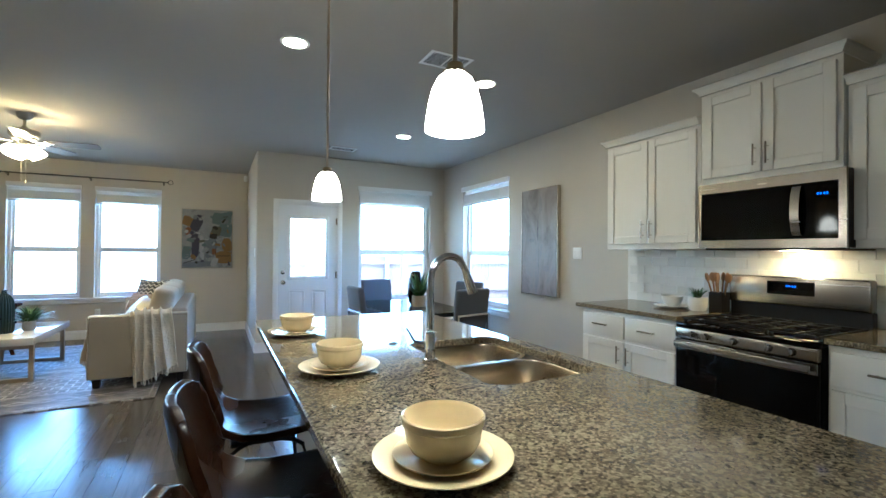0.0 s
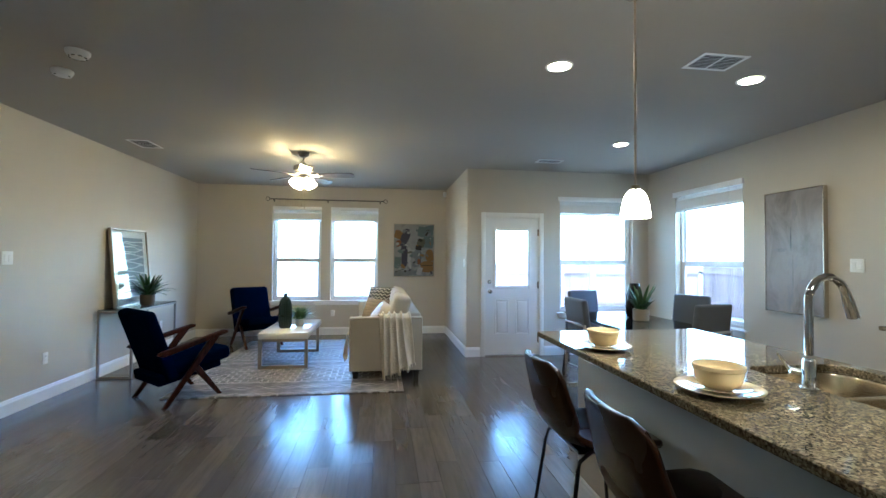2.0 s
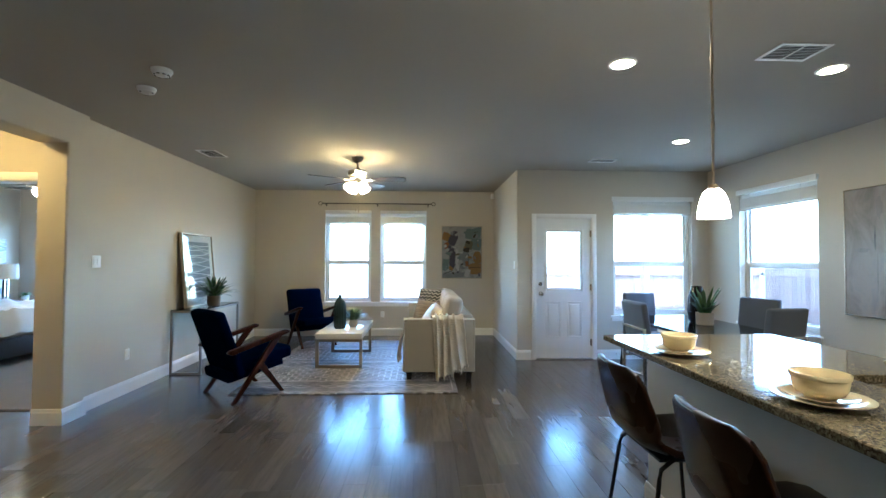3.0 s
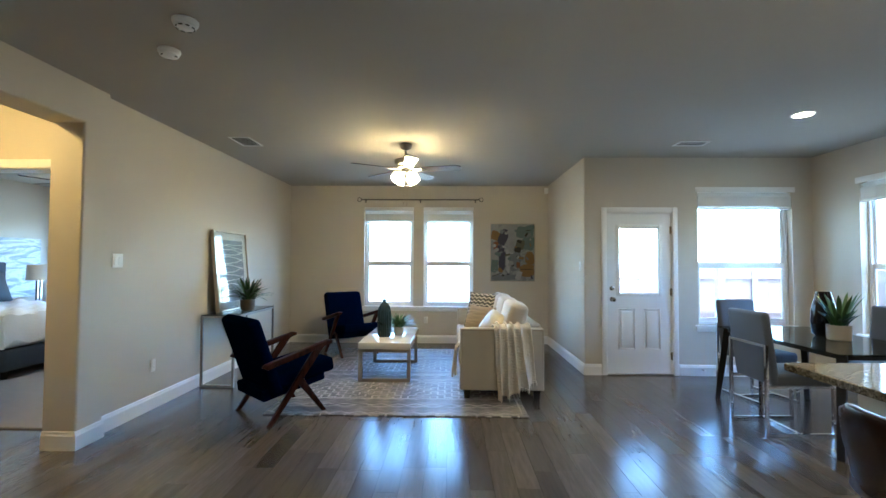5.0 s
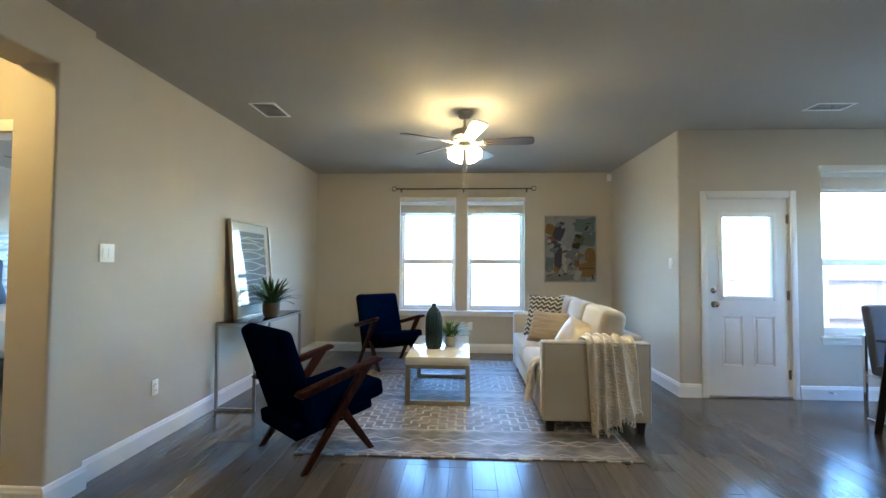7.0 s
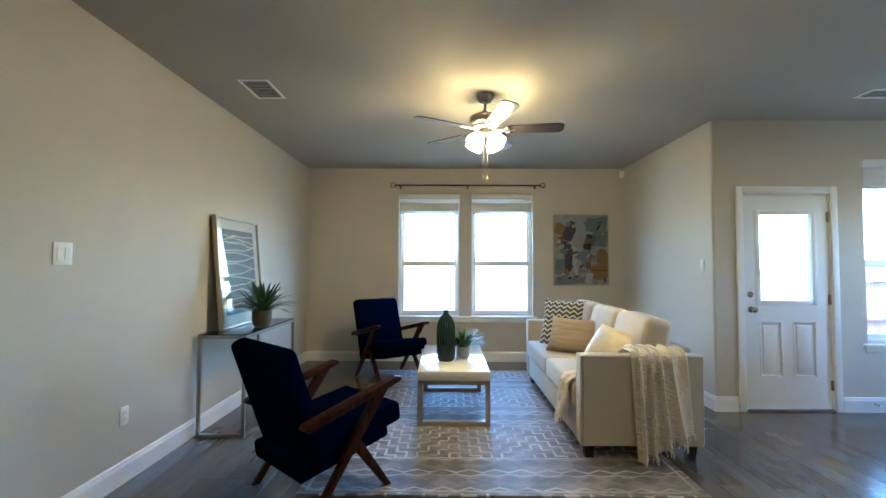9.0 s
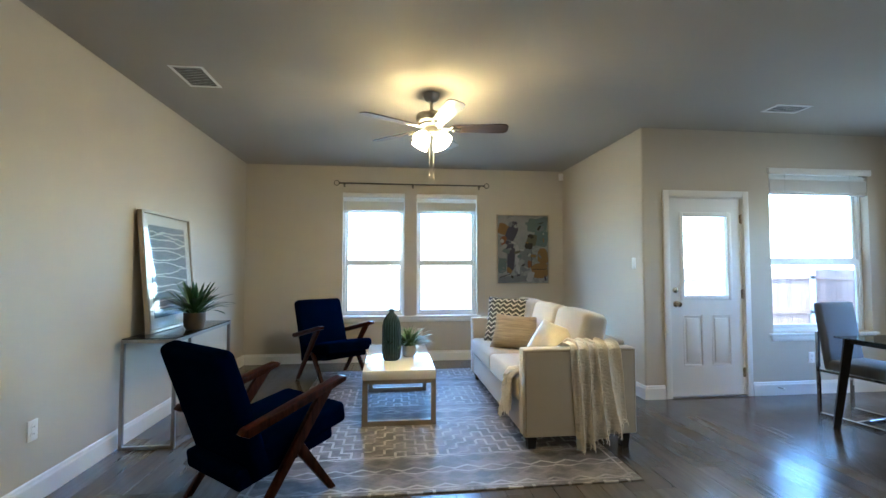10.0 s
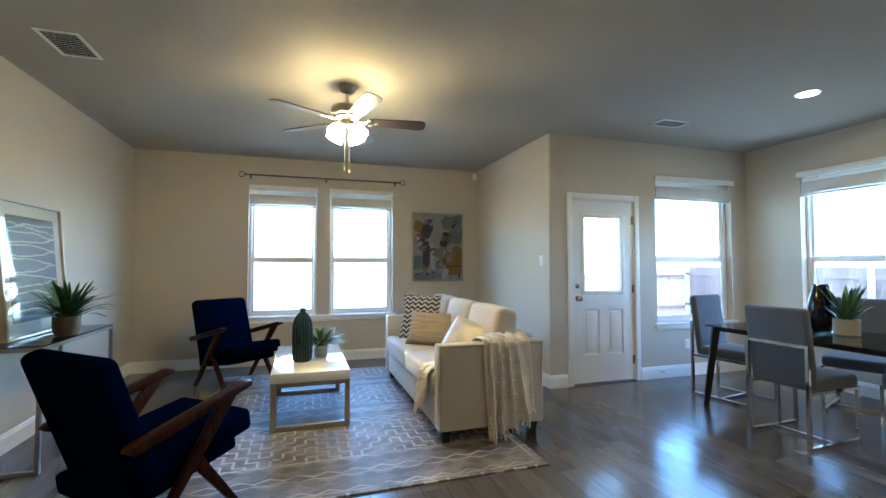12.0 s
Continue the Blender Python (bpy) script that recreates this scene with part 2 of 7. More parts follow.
def cloud_art(name, stops, scale, stretch, warp=1.5, rough=0.5):
    m, t, p = blank(name)
    n = node(t, "ShaderNodeTexNoise", Scale=scale, Detail=6.0, Roughness=0.6, Distortion=warp)
    mp = t.nodes.new("ShaderNodeMapping")
    mp.inputs["Scale"].default_value = stretch
    t.links.new(coords(t), mp.inputs[0])
    t.links.new(mp.outputs[0], n.inputs["Vector"])
    col = ramp(t, n.outputs["Fac"], stops)
    t.links.new(mixed(t, calc(t, "MULTIPLY", noise_tex(t, 60, 4), 0.25), col, (0.3, 0.3, 0.3)), p.inputs["Base Color"])
    p.inputs["Roughness"].default_value = rough
    b = node(t, "ShaderNodeBump", Strength=0.2, Distance=0.003)
    t.links.new(noise_tex(t, 45, 4), b.inputs["Height"])
    t.links.new(b.outputs[0], p.inputs["Normal"])
    return m


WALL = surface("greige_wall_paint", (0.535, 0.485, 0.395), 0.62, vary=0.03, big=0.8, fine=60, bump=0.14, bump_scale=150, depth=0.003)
# ceiling taken as the wall's greige, its colour darkened to imitate weaker light there
CEILING = surface("darkened_ceiling_paint", (0.38, 0.35, 0.30), 0.85, vary=0.03, big=0.6, fine=50, bump=0.22, bump_scale=110, depth=0.004)
TRIM = surface("white_trim_paint", (0.80, 0.79, 0.76), 0.35, vary=0.03, bump=0.03, fine=30)
CABINET = surface("warm_white_cabinet_paint", (0.78, 0.745, 0.67), 0.36, vary=0.025, bump=0.02, fine=30)
DOORPAINT = surface("white_door_paint", (0.80, 0.80, 0.79), 0.4, vary=0.03, bump=0.05, fine=25, stretch=(8, 8, 1))
VINYL = surface("white_window_vinyl", (0.78, 0.78, 0.77), 0.35, vary=0.02, bump=0.0)
BLIND = surface("white_blind_slat", (0.74, 0.73, 0.70), 0.45, vary=0.03, bump=0.03)
PLATE = surface("white_switch_plastic", (0.82, 0.81, 0.77), 0.35, vary=0.02, bump=0.0)
GLASS = clear_glass("window_glass")
PICTURE_GLASS = clear_glass("picture_glass", (0.97, 0.98, 0.98), 0.03, 0.07)
TABLE_GLASS = clear_glass("smoked_table_glass", (0.42, 0.46, 0.46), 0.01)
PLANK, PLANK_REST = plank_material("grey_brown_plank", False), plank_material("grey_brown_planks_far", True)
GROUT = surface("dark_floor_joint", (0.035, 0.03, 0.027), 0.8, bump=0.1)
GRANITE = granite()
STEEL = surface("brushed_steel", (0.36, 0.33, 0.29), 0.26, 1.0, vary=0.06, fine=120, bump=0.012, stretch=(1, 1, 40), rough_vary=0.04)
SINKSTEEL = surface("satin_sink_steel", (0.54, 0.45, 0.32), 0.27, 1.0, vary=0.06, fine=120, bump=0.01, rough_vary=0.04)
WARMNICKEL = surface("warm_brushed_nickel", (0.62, 0.52, 0.38), 0.32, 1.0, vary=0.05, bump=0.0)
NICKEL = surface("brushed_nickel", (0.58, 0.54, 0.48), 0.24, 1.0, vary=0.05, bump=0.0)
CHROME = surface("polished_chrome", (0.75, 0.75, 0.76), 0.08, 1.0, vary=0.03, bump=0.0, rough_vary=0.03)
ROD = surface("dark_pewter_rod", (0.13, 0.12, 0.11), 0.42, 0.7, vary=0.08, bump=0.03)
SCREEN = clear_glass("insect_screen_mesh", (0.72, 0.73, 0.74), 0.5, 0.0)
TASK_LIT = glowing("lit_task_lens", (1.0, 0.62, 0.22), 6.5)
PEWTER = surface("dull_pewter_tube", (0.36, 0.34, 0.31), 0.34, 1.0, vary=0.08, bump=0.03)
CHAMPAGNE = surface("champagne_metal_leg", (0.46, 0.40, 0.31), 0.38, 0.85, vary=0.05, bump=0.03)
BRASSY = surface("aged_brass", (0.42, 0.33, 0.18), 0.3, 1.0, vary=0.08, bump=0.03)
BLACKMETAL = surface("black_powder_coat", (0.014, 0.013, 0.013), 0.45, 0.0, vary=0.15, bump=0.05, spec=0.25)
BLACKGLASS = surface("black_oven_glass", (0.002, 0.002, 0.0022), 0.06, 0.0, vary=0.1, bump=0.0, rough_vary=0.02, spec=0.12)
BLACKIRON = surface("cast_iron_grate", (0.010, 0.010, 0.010), 0.6, 0.0, vary=0.2, bump=0.3, spec=0.2)
TILE = surface("glazed_white_tile", (0.80, 0.80, 0.77), 0.13, vary=0.03, bump=0.05, bump_scale=12, each=0.04)
GROUTW = surface("light_grout", (0.84, 0.83, 0.80), 0.8, bump=0.05)
CERAMIC = surface("cream_glazed_ceramic", (0.80, 0.665, 0.39), 0.12, vary=0.02, bump=0.0, rough_vary=0.03)
LEATHER = surface("dark_brown_leather", (0.030, 0.0105, 0.0035), 0.27, vary=0.35, big=3, fine=90, bump=0.25, bump_scale=220, depth=0.002, spec=0.22)
VELVET = surface("navy_velvet", (0.0005, 0.0034, 0.019), 0.75, vary=0.3, big=5, fine=150, bump=0.2, sheen=0.0, spec=0.0)
WALNUT = wood("red_brown_walnut", (0.012, 0.0026, 0.0011), (0.060, 0.0125, 0.004), 0.4, spec=0.12)
BLADE_WOOD = wood("dark_fan_blade", (0.022, 0.014, 0.010), (0.06, 0.037, 0.024), 0.35, (2.5, 30, 30))
LINEN = surface("cream_sofa_linen", (0.48, 0.435, 0.36), 0.85, vary=0.05, big=4, fine=220, bump=0.3, bump_scale=420, sheen=0.2, depth=0.002)
THROW = surface("ivory_knit_throw", (0.80, 0.74, 0.64), 0.9, vary=0.14, big=6, fine=90, bump=1.0, bump_scale=58, sheen=0.3, depth=0.014)
TAUPE = wood("taupe_slub_cloth", (0.24, 0.185, 0.13), (0.42, 0.34, 0.25), 0.9, (3, 50, 3))
GOLDCLOTH = surface("ivory_gold_cloth", (0.55, 0.475, 0.335), 0.42, 0.12, vary=0.28, big=9, fine=60, bump=0.2)
ZIGCLOTH = stripe_cloth("black_white_zigzag_cloth", (0.02, 0.02, 0.022), (0.62, 0.58, 0.50), 0.078, 0.052, 0.062, 0.17)
GREYCLOTH = surface("grey_chair_cloth", (0.078, 0.086, 0.105), 0.85, vary=0.07, big=5, fine=240, bump=0.3, bump_scale=420, sheen=0.25, depth=0.002)
LACQUER = surface("white_gloss_lacquer", (0.80, 0.79, 0.75), 0.08, vary=0.015, bump=0.0, rough_vary=0.02)
TEAL = surface("dark_teal_glaze", (0.006, 0.021, 0.023), 0.3, vary=0.3, big=8, fine=60, bump=0.15)
STONEPOT = surface("taupe_stoneware", (0.12, 0.09, 0.055), 0.6, vary=0.12, big=8, fine=90, bump=0.25)
CREAMPOT = surface("cream_stone_pot", (0.60, 0.55, 0.47), 0.6, vary=0.1, big=8, fine=120, bump=0.25)
TANPOT = surface("tan_stone_pot", (0.40, 0.34, 0.25), 0.6, vary=0.1, big=8, fine=120, bump=0.25)
SOIL = surface("dark_soil", (0.03, 0.022, 0.016), 0.95, vary=0.3, bump=0.9, bump_scale=60)
LEAF = surface("deep_green_leaf", (0.050, 0.115, 0.034), 0.42, vary=0.3, big=9, fine=50, bump=0.1, each=0.3)
LEAF_SOFT = surface("grey_green_leaf", (0.080, 0.15, 0.045), 0.55, vary=0.3, big=9, fine=50, bump=0.1, each=0.3)
BLACKGLAZE = surface("black_gloss_glaze", (0.008, 0.008, 0.009), 0.07, vary=0.1, bump=0.0, rough_vary=0.02)
RUG = rug_material()
CARPET = surface("grey_bedroom_carpet", (0.25, 0.225, 0.20), 0.95, vary=0.12, big=6, fine=120, bump=0.8, bump_scale=180)
DUVET = surface("white_duvet_cotton", (0.80, 0.80, 0.79), 0.85, vary=0.03, bump=0.25, bump_scale=30)
SLATE = surface("slate_blue_upholstery", (0.06, 0.07, 0.085), 0.85, vary=0.1, bump=0.2)
SHADE = surface("beige_lamp_linen", (0.62, 0.56, 0.46), 0.85, vary=0.05, bump=0.2)
PAPER = surface("white_art_mat", (0.80, 0.79, 0.76), 0.8, vary=0.02, bump=0.05)
INK = cloud_art("slate_blue_print", [(0.2, (0.10, 0.13, 0.17)), (0.5, (0.17, 0.21, 0.26)), (0.8, (0.28, 0.32, 0.36))], 3, (1, 1, 4))
WAVE = surface("white_wave_ink", (0.78, 0.78, 0.76), 0.7, vary=0.03, bump=0.0)
LILAC = cloud_art("misty_grey_lilac_canvas", [(0.25, (0.13, 0.115, 0.12)), (0.42, (0.27, 0.245, 0.24)), (0.55, (0.36, 0.33, 0.32)), (0.7, (0.27, 0.275, 0.31)), (0.85, (0.48, 0.46, 0.44))], 2.4, (1.5, 1.5, 0.8), 0.7, 0.22)
CANVAS = cloud_art("pale_abstract_canvas", [(0.25, (0.07, 0.08, 0.085)), (0.45, (0.24, 0.24, 0.225)), (0.6, (0.12, 0.13, 0.13)), (0.8, (0.36, 0.35, 0.33))], 3.2, (1, 1, 1), 2.0)
BLUEART = cloud_art("blue_white_abstract", [(0.3, (0.16, 0.18, 0.22)), (0.45, (0.36, 0.40, 0.45)), (0.55, (0.70, 0.70, 0.69)), (0.7, (0.42, 0.45, 0.48))], 2.2, (0.6, 0.6, 2.6), 2.0)
PAINTS = {n: surface("paint_" + n, shade(c, 0.7), 0.5, vary=0.25, big=9, fine=40, bump=0.35, bump_scale=45) for n, c in (
    ("ochre", (0.25, 0.135, 0.035)), ("navy", (0.04, 0.035, 0.075)), ("teal", (0.13, 0.18, 0.175)), ("grey", (0.19, 0.20, 0.215)),
    ("white", (0.46, 0.45, 0.43)), ("pale", (0.33, 0.33, 0.32)), ("rust", (0.22, 0.075, 0.025)), ("black", (0.008, 0.008, 0.008)), ("olive", (0.11, 0.105, 0.065)))}
BED_LIT = frosted("lit_bedroom_fan_glass", (1.0, 0.74, 0.42), 1.0, 0.6)
PALE = {n: surface("pale_" + n, c, 0.3, vary=0.2, big=9, fine=40, bump=0.2, bump_scale=45) for n, c in (("white", (0.42, 0.40, 0.385)), ("grey", (0.24, 0.225, 0.23)), ("navy", (0.12, 0.115, 0.135)))}
FAN_LIT = frosted("lit_fan_glass", (1.0, 0.66, 0.25), FAN_GLOW, 0.6)
CAN_LIT = glowing("lit_can_lens", (1.0, 0.72, 0.38), CAN_GLOW)
PENDANT_LIT = glowing("lit_pendant_glass", (1.0, 0.78, 0.50), PENDANT_GLOW)
HALL_LIT = glowing("lit_hall_dome", (1.0, 0.58, 0.16), HALL_GLOW)
CLOCK_BLUE = glowing("blue_clock_digits", (0.05, 0.22, 1.0), 0.06, (0.02, 0.02, 0.05))
LAWN = surface("pale_dry_ground", (0.22, 0.21, 0.155), 0.95, vary=0.3, big=0.5, fine=20, bump=0.6, bump_scale=40)
CONCRETE = surface("patio_concrete", (0.42, 0.40, 0.37), 0.9, vary=0.1, bump=0.3)
CEDAR = surface("cedar_fence_board", (0.31, 0.21, 0.17), 0.85, vary=0.15, big=1.5, fine=30, bump=0.3, stretch=(8, 8, 1), each=0.18)
POST = surface("white_post_paint", (0.78, 0.77, 0.74), 0.6, vary=0.04, bump=0.1)
DARKVENT = surface("dark_vent_void", (0.03, 0.03, 0.03), 0.8, bump=0.0)
FOB = surface("pull_chain_fob", (0.40, 0.36, 0.28), 0.5, bump=0.0)


# ---- mesh helpers ----
def box(bm, x0, y0, z0, x1, y1, z1, bevel=0.0, seg=2, m=None):
    """A box between two corners, its edges rounded by bevel."""
    geo = bmesh.ops.create_cube(bm, size=1.0)["verts"]
    mat = Matrix.Translation(((x0 + x1) / 2, (y0 + y1) / 2, (z0 + z1) / 2)) @ Matrix.Diagonal((abs(x1 - x0), abs(y1 - y0), abs(z1 - z0), 1))
    bmesh.ops.transform(bm, matrix=mat, verts=geo)
    if bevel:
        edges = list({e for v in geo for e in v.link_edges})
        done = bmesh.ops.bevel(bm, geom=edges, offset=bevel, segments=seg, profile=0.5, affect="EDGES")
        geo = list({v for f in done["faces"] for v in f.verts} | {v for v in geo if v.is_valid})
    if m is not None:
        bmesh.ops.transform(bm, matrix=m, verts=geo)
    return bm


def rod(bm, a, b, r, r2=None, seg=12, square=False):
    """A round or square bar from a to b, capped."""
    a, b = Vector(a), Vector(b)
    n = 4 if square else seg
    geo = bmesh.ops.create_cone(bm, cap_ends=True, segments=n, radius1=r * (1.414 if square else 1), radius2=(r if r2 is None else r2) * (1.414 if square else 1), depth=(b - a).length)["verts"]
    spin = Matrix.Rotation(radians(45), 4, "Z") if square else Matrix()
    bmesh.ops.transform(bm, matrix=Matrix.Translation((a + b) / 2) @ (b - a).to_track_quat("Z", "Y").to_matrix().to_4x4() @ spin, verts=geo)
    return bm


def lathe(bm, profile, seg=32, at=(0, 0, 0), ribs=0, depth=0.0):
    """Turns a profile of (radius, height) about z; ribs: flutes round it."""
    rings = []
    for r, z in profile:
        ring = []
        for i in range(seg):
            a = 2 * math.pi * i / seg
            k = r + (depth * min(1.0, r / 0.05) * math.cos(ribs * a) if ribs else 0)
            ring.append(bm.verts.new((at[0] + k * math.cos(a), at[1] + k * math.sin(a), at[2] + z)))
        rings.append(ring)
    for p, q in zip(rings, rings[1:]):
        for i in range(seg):
            bm.faces.new((p[i], p[(i + 1) % seg], q[(i + 1) % seg], q[i]))
    if profile[0][0] > 1e-4:
        bm.faces.new(rings[0][::-1])
    if profile[-1][0] > 1e-4:
        bm.faces.new(rings[-1])
    return bm


def tube(bm, pts, r, seg=10, square=False):
    """A bar that follows points, with rounded or square section."""
    pts = [Vector(p) for p in pts]
    n = 4 if square else seg
    rings = []
    for i, p in enumerate(pts):
        d = (pts[min(i + 1, len(pts) - 1)] - pts[max(i - 1, 0)]).normalized()
        u = d.cross(Vector((0, 0, 1)) if abs(d.z) < 0.95 else Vector((0, 1, 0))).normalized()
        w = d.cross(u).normalized()
        k = r * (1.414 if square else 1)
        rings.append([bm.verts.new(p + k * (math.cos(2 * math.pi * (j + (0.5 if square else 0)) / n) * u + math.sin(2 * math.pi * (j + (0.5 if square else 0)) / n) * w)) for j in range(n)])
    for a, b in zip(rings, rings[1:]):
        for j in range(n):
            bm.faces.new((a[j], a[(j + 1) % n], b[(j + 1) % n], b[j]))
    bm.faces.new(rings[0][::-1])
    bm.faces.new(rings[-1])
    return bm


def pillow(bm, w, h, d, n=14, pinch=0.07, m=None):
    """A stuffed cushion, w by h, d thick in the middle, lying in the xy plane with drawn-in sides."""
    made = []
    for side in (1, -1):
        grid = []
        for i in range(n + 1):
            row = []
            for j in range(n + 1):
                u, v = 2 * i / n - 1, 2 * j / n - 1
                z = d / 2 * (max(0.0, 1 - abs(u) ** 2.6) * max(0.0, 1 - abs(v) ** 2.6)) ** 0.48
                z *= 1 + 0.06 * math.sin(5 * u + 3 * v)
                row.append(bm.verts.new((w / 2 * u * (1 - pinch * (1 - v * v)), h / 2 * v * (1 - pinch * (1 - u * u)), side * z)))
            grid.append(row)
        made += [v for row in grid for v in row]
        for i in range(n):
            for j in range(n):
                q = (grid[i][j], grid[i + 1][j], grid[i + 1][j + 1], grid[i][j + 1])
                bm.faces.new(q if side > 0 else q[::-1])
    bmesh.ops.remove_doubles(bm, verts=made, dist=0.0005)
    if m is not None:
        bmesh.ops.transform(bm, matrix=m, verts=bm.verts)
    return bm


def panel_shape(bm, pts, t, m=None):
    """A flat board from an outline in the xz plane, t thick along y."""
    a = [bm.verts.new((x, -t / 2, z)) for x, z in pts]
    b = [bm.verts.new((x, t / 2, z)) for x, z in pts]
    bm.faces.new(a)
    bm.faces.new(b[::-1])
    for i in range(len(pts)):
        j = (i + 1) % len(pts)
        bm.faces.new((a[j], a[i], b[i], b[j]))
    if m is not None:
        bmesh.ops.transform(bm, matrix=m, verts=a + b)
    return bm


def mesh_of(name, bm, material, smooth=False):
    bmesh.ops.recalc_face_normals(bm, faces=bm.faces)
    me = bpy.data.meshes.new(name)
    if smooth:
        for f in bm.faces:
            f.smooth = True
        for e in bm.edges:
            if len(e.link_faces) == 2 and e.calc_face_angle(0) > radians(38):
                e.smooth = False
    bm.to_mesh(me)
    bm.free()
    for one in material if isinstance(material, (list, tuple)) else (material,):
        me.materials.append(one)
    return me


def part(name, bm, material, parent=None, label="", smooth=False):
    """Links a bmesh as one mesh object under a thing or a part."""
    ob = new(name, mesh_of(name, bm, material, smooth))
    if parent is not None:
        ob.parent = parent
    return tagged(ob, label)


def thing(name, at, label, category, group="", turn=0.0, kind=""):
    ob = new(name)
    ob.empty_display_size = 0.1
    ob.matrix_basis = pose(at[0], at[1], at[2], 0, 0, turn)
    return tagged(ob, label, category, group, kind)


def B():
    return bmesh.new()


def structure(name, bm, material, label, category, smooth=False):
    return tagged(part(name, bm, material, None, "", smooth), label, category, kind="structure")


def holed(bm, u0, u1, w0, w1, holes, make):
    """Fills a rectangle but for its holes with boxes, through make(u0, w0, u1, w1)."""
    us = sorted({u0, u1, *(h[0] for h in holes), *(h[2] for h in holes)})
    ws = sorted({w0, w1, *(h[1] for h in holes), *(h[3] for h in holes)})
    for a, b in zip(us, us[1:]):
        for c, d in zip(ws, ws[1:]):
            if not any(h[0] <= (a + b) / 2 <= h[2] and h[1] <= (c + d) / 2 <= h[3] for h in holes):
                make(a, c, b, d)
    bmesh.ops.remove_doubles(bm, verts=bm.verts, dist=0.0001)
    seen = {}
    for f in bm.faces:
        seen.setdefault(frozenset(f.verts), []).append(f)
    bmesh.ops.delete(bm, geom=[f for fs in seen.values() if len(fs) > 1 for f in fs], context="FACES")


# ---- setting ----
WINZ = (0.635, 2.365)
FAR_WIN = ((-2.105, -1.24), (-1.07, -0.195))
NOOK_WIN, EAST_WIN = (2.52, 3.70), (4.94, 6.115)
DOOR = (1.375, 2.205, 2.045)
TH = 0.15

bm = B()
holed(bm, HALLX, BUMP + TH, 0, CEIL, [(a, WINZ[0], b, WINZ[1]) for a, b in FAR_WIN], lambda a, c, b, d: box(bm, a, NORTH, c, b, NORTH + TH, d))
structure("wall_north", bm, WALL, "greige painted wall with two tall windows", "wall")
bm = B()
box(bm, BUMP, NOOK + TH, 0, BUMP + TH, NORTH, CEIL)
structure("wall_return", bm, WALL, "greige painted return wall beside the patio door", "wall")
bm = B()
holed(bm, BUMP, EAST + TH, 0, CEIL, [(DOOR[0], 0, DOOR[1], DOOR[2]), (NOOK_WIN[0], WINZ[0], NOOK_WIN[1], WINZ[1])], lambda a, c, b, d: box(bm, a, NOOK, c, b, NOOK + TH, d))
corner = [e for e in bm.edges if all(abs(v.co.x - BUMP) < 1e-4 and abs(v.co.y - NOOK) < 1e-4 for v in e.verts)]
bmesh.ops.bevel(bm, geom=corner, offset=0.018, segments=4, profile=0.5, affect="EDGES")
structure("wall_nook", bm, WALL, "greige painted wall holding patio door and window", "wall")
bm = B()
holed(bm, SOUTH, NOOK, 0, CEIL, [(EAST_WIN[0], WINZ[0], EAST_WIN[1], WINZ[1])], lambda a, c, b, d: box(bm, EAST, a, c, EAST + TH, b, d))
structure("wall_east", bm, WALL, "greige painted kitchen and dining wall", "wall")
bm = B()
box(bm, HALLX, PIER_END, 0, WEST, NORTH, CEIL)
structure("wall_west", bm, WALL, "greige painted living room wall", "wall")
# pier and square opening to the hall
ARCH_S, ARCH_TOP = 3.22, 2.44
outline = [(PIER_END, 0), (PIER_END, CEIL), (SOUTH, CEIL), (SOUTH, 0), (ARCH_S, 0), (ARCH_S, ARCH_TOP), (JAMB, ARCH_TOP), (JAMB, 0)]
bm = B()
panel_shape(bm, outline, PIER - HALLX, Matrix.Translation(((PIER + HALLX) / 2, 0, 0)) @ Matrix.Rotation(radians(90), 4, "Z"))
bmesh.ops.triangulate(bm, faces=[f for f in bm.faces if len(f.verts) > 4])
edges = [e for e in bm.edges if all(abs(v.co.x - PIER) < 1e-3 for v in e.verts) and len(e.link_faces) == 2 and e.calc_face_angle(0) > 0.5 and all(ARCH_S - 0.01 <= v.co.y <= JAMB + 0.01 for v in e.verts)]
bmesh.ops.bevel(bm, geom=edges, offset=0.016, segments=3, profile=0.5, affect="EDGES")
structure("wall_hall_arch", bm, WALL, "greige wall with rounded-edge square hall opening", "wall")
bm = B()
box(bm, HALLX - 1.6, SOUTH - TH, 0, EAST + TH, SOUTH, CEIL)
structure("wall_south", bm, WALL, "greige painted kitchen end wall", "wall")

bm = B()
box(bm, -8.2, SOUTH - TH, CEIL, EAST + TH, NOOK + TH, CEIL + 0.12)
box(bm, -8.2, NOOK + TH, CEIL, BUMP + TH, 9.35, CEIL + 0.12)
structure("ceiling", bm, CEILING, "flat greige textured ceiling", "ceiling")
bm = B()
box(bm, HALLX - 1.7, SOUTH - TH, -0.12, EAST + TH, NOOK + TH, -0.006)
box(bm, HALLX, NOOK + TH, -0.12, BUMP + TH, NORTH + TH, -0.006)
floor = structure("floor", bm, GROUT, "dark grey-brown wood-look plank floor", "floor")


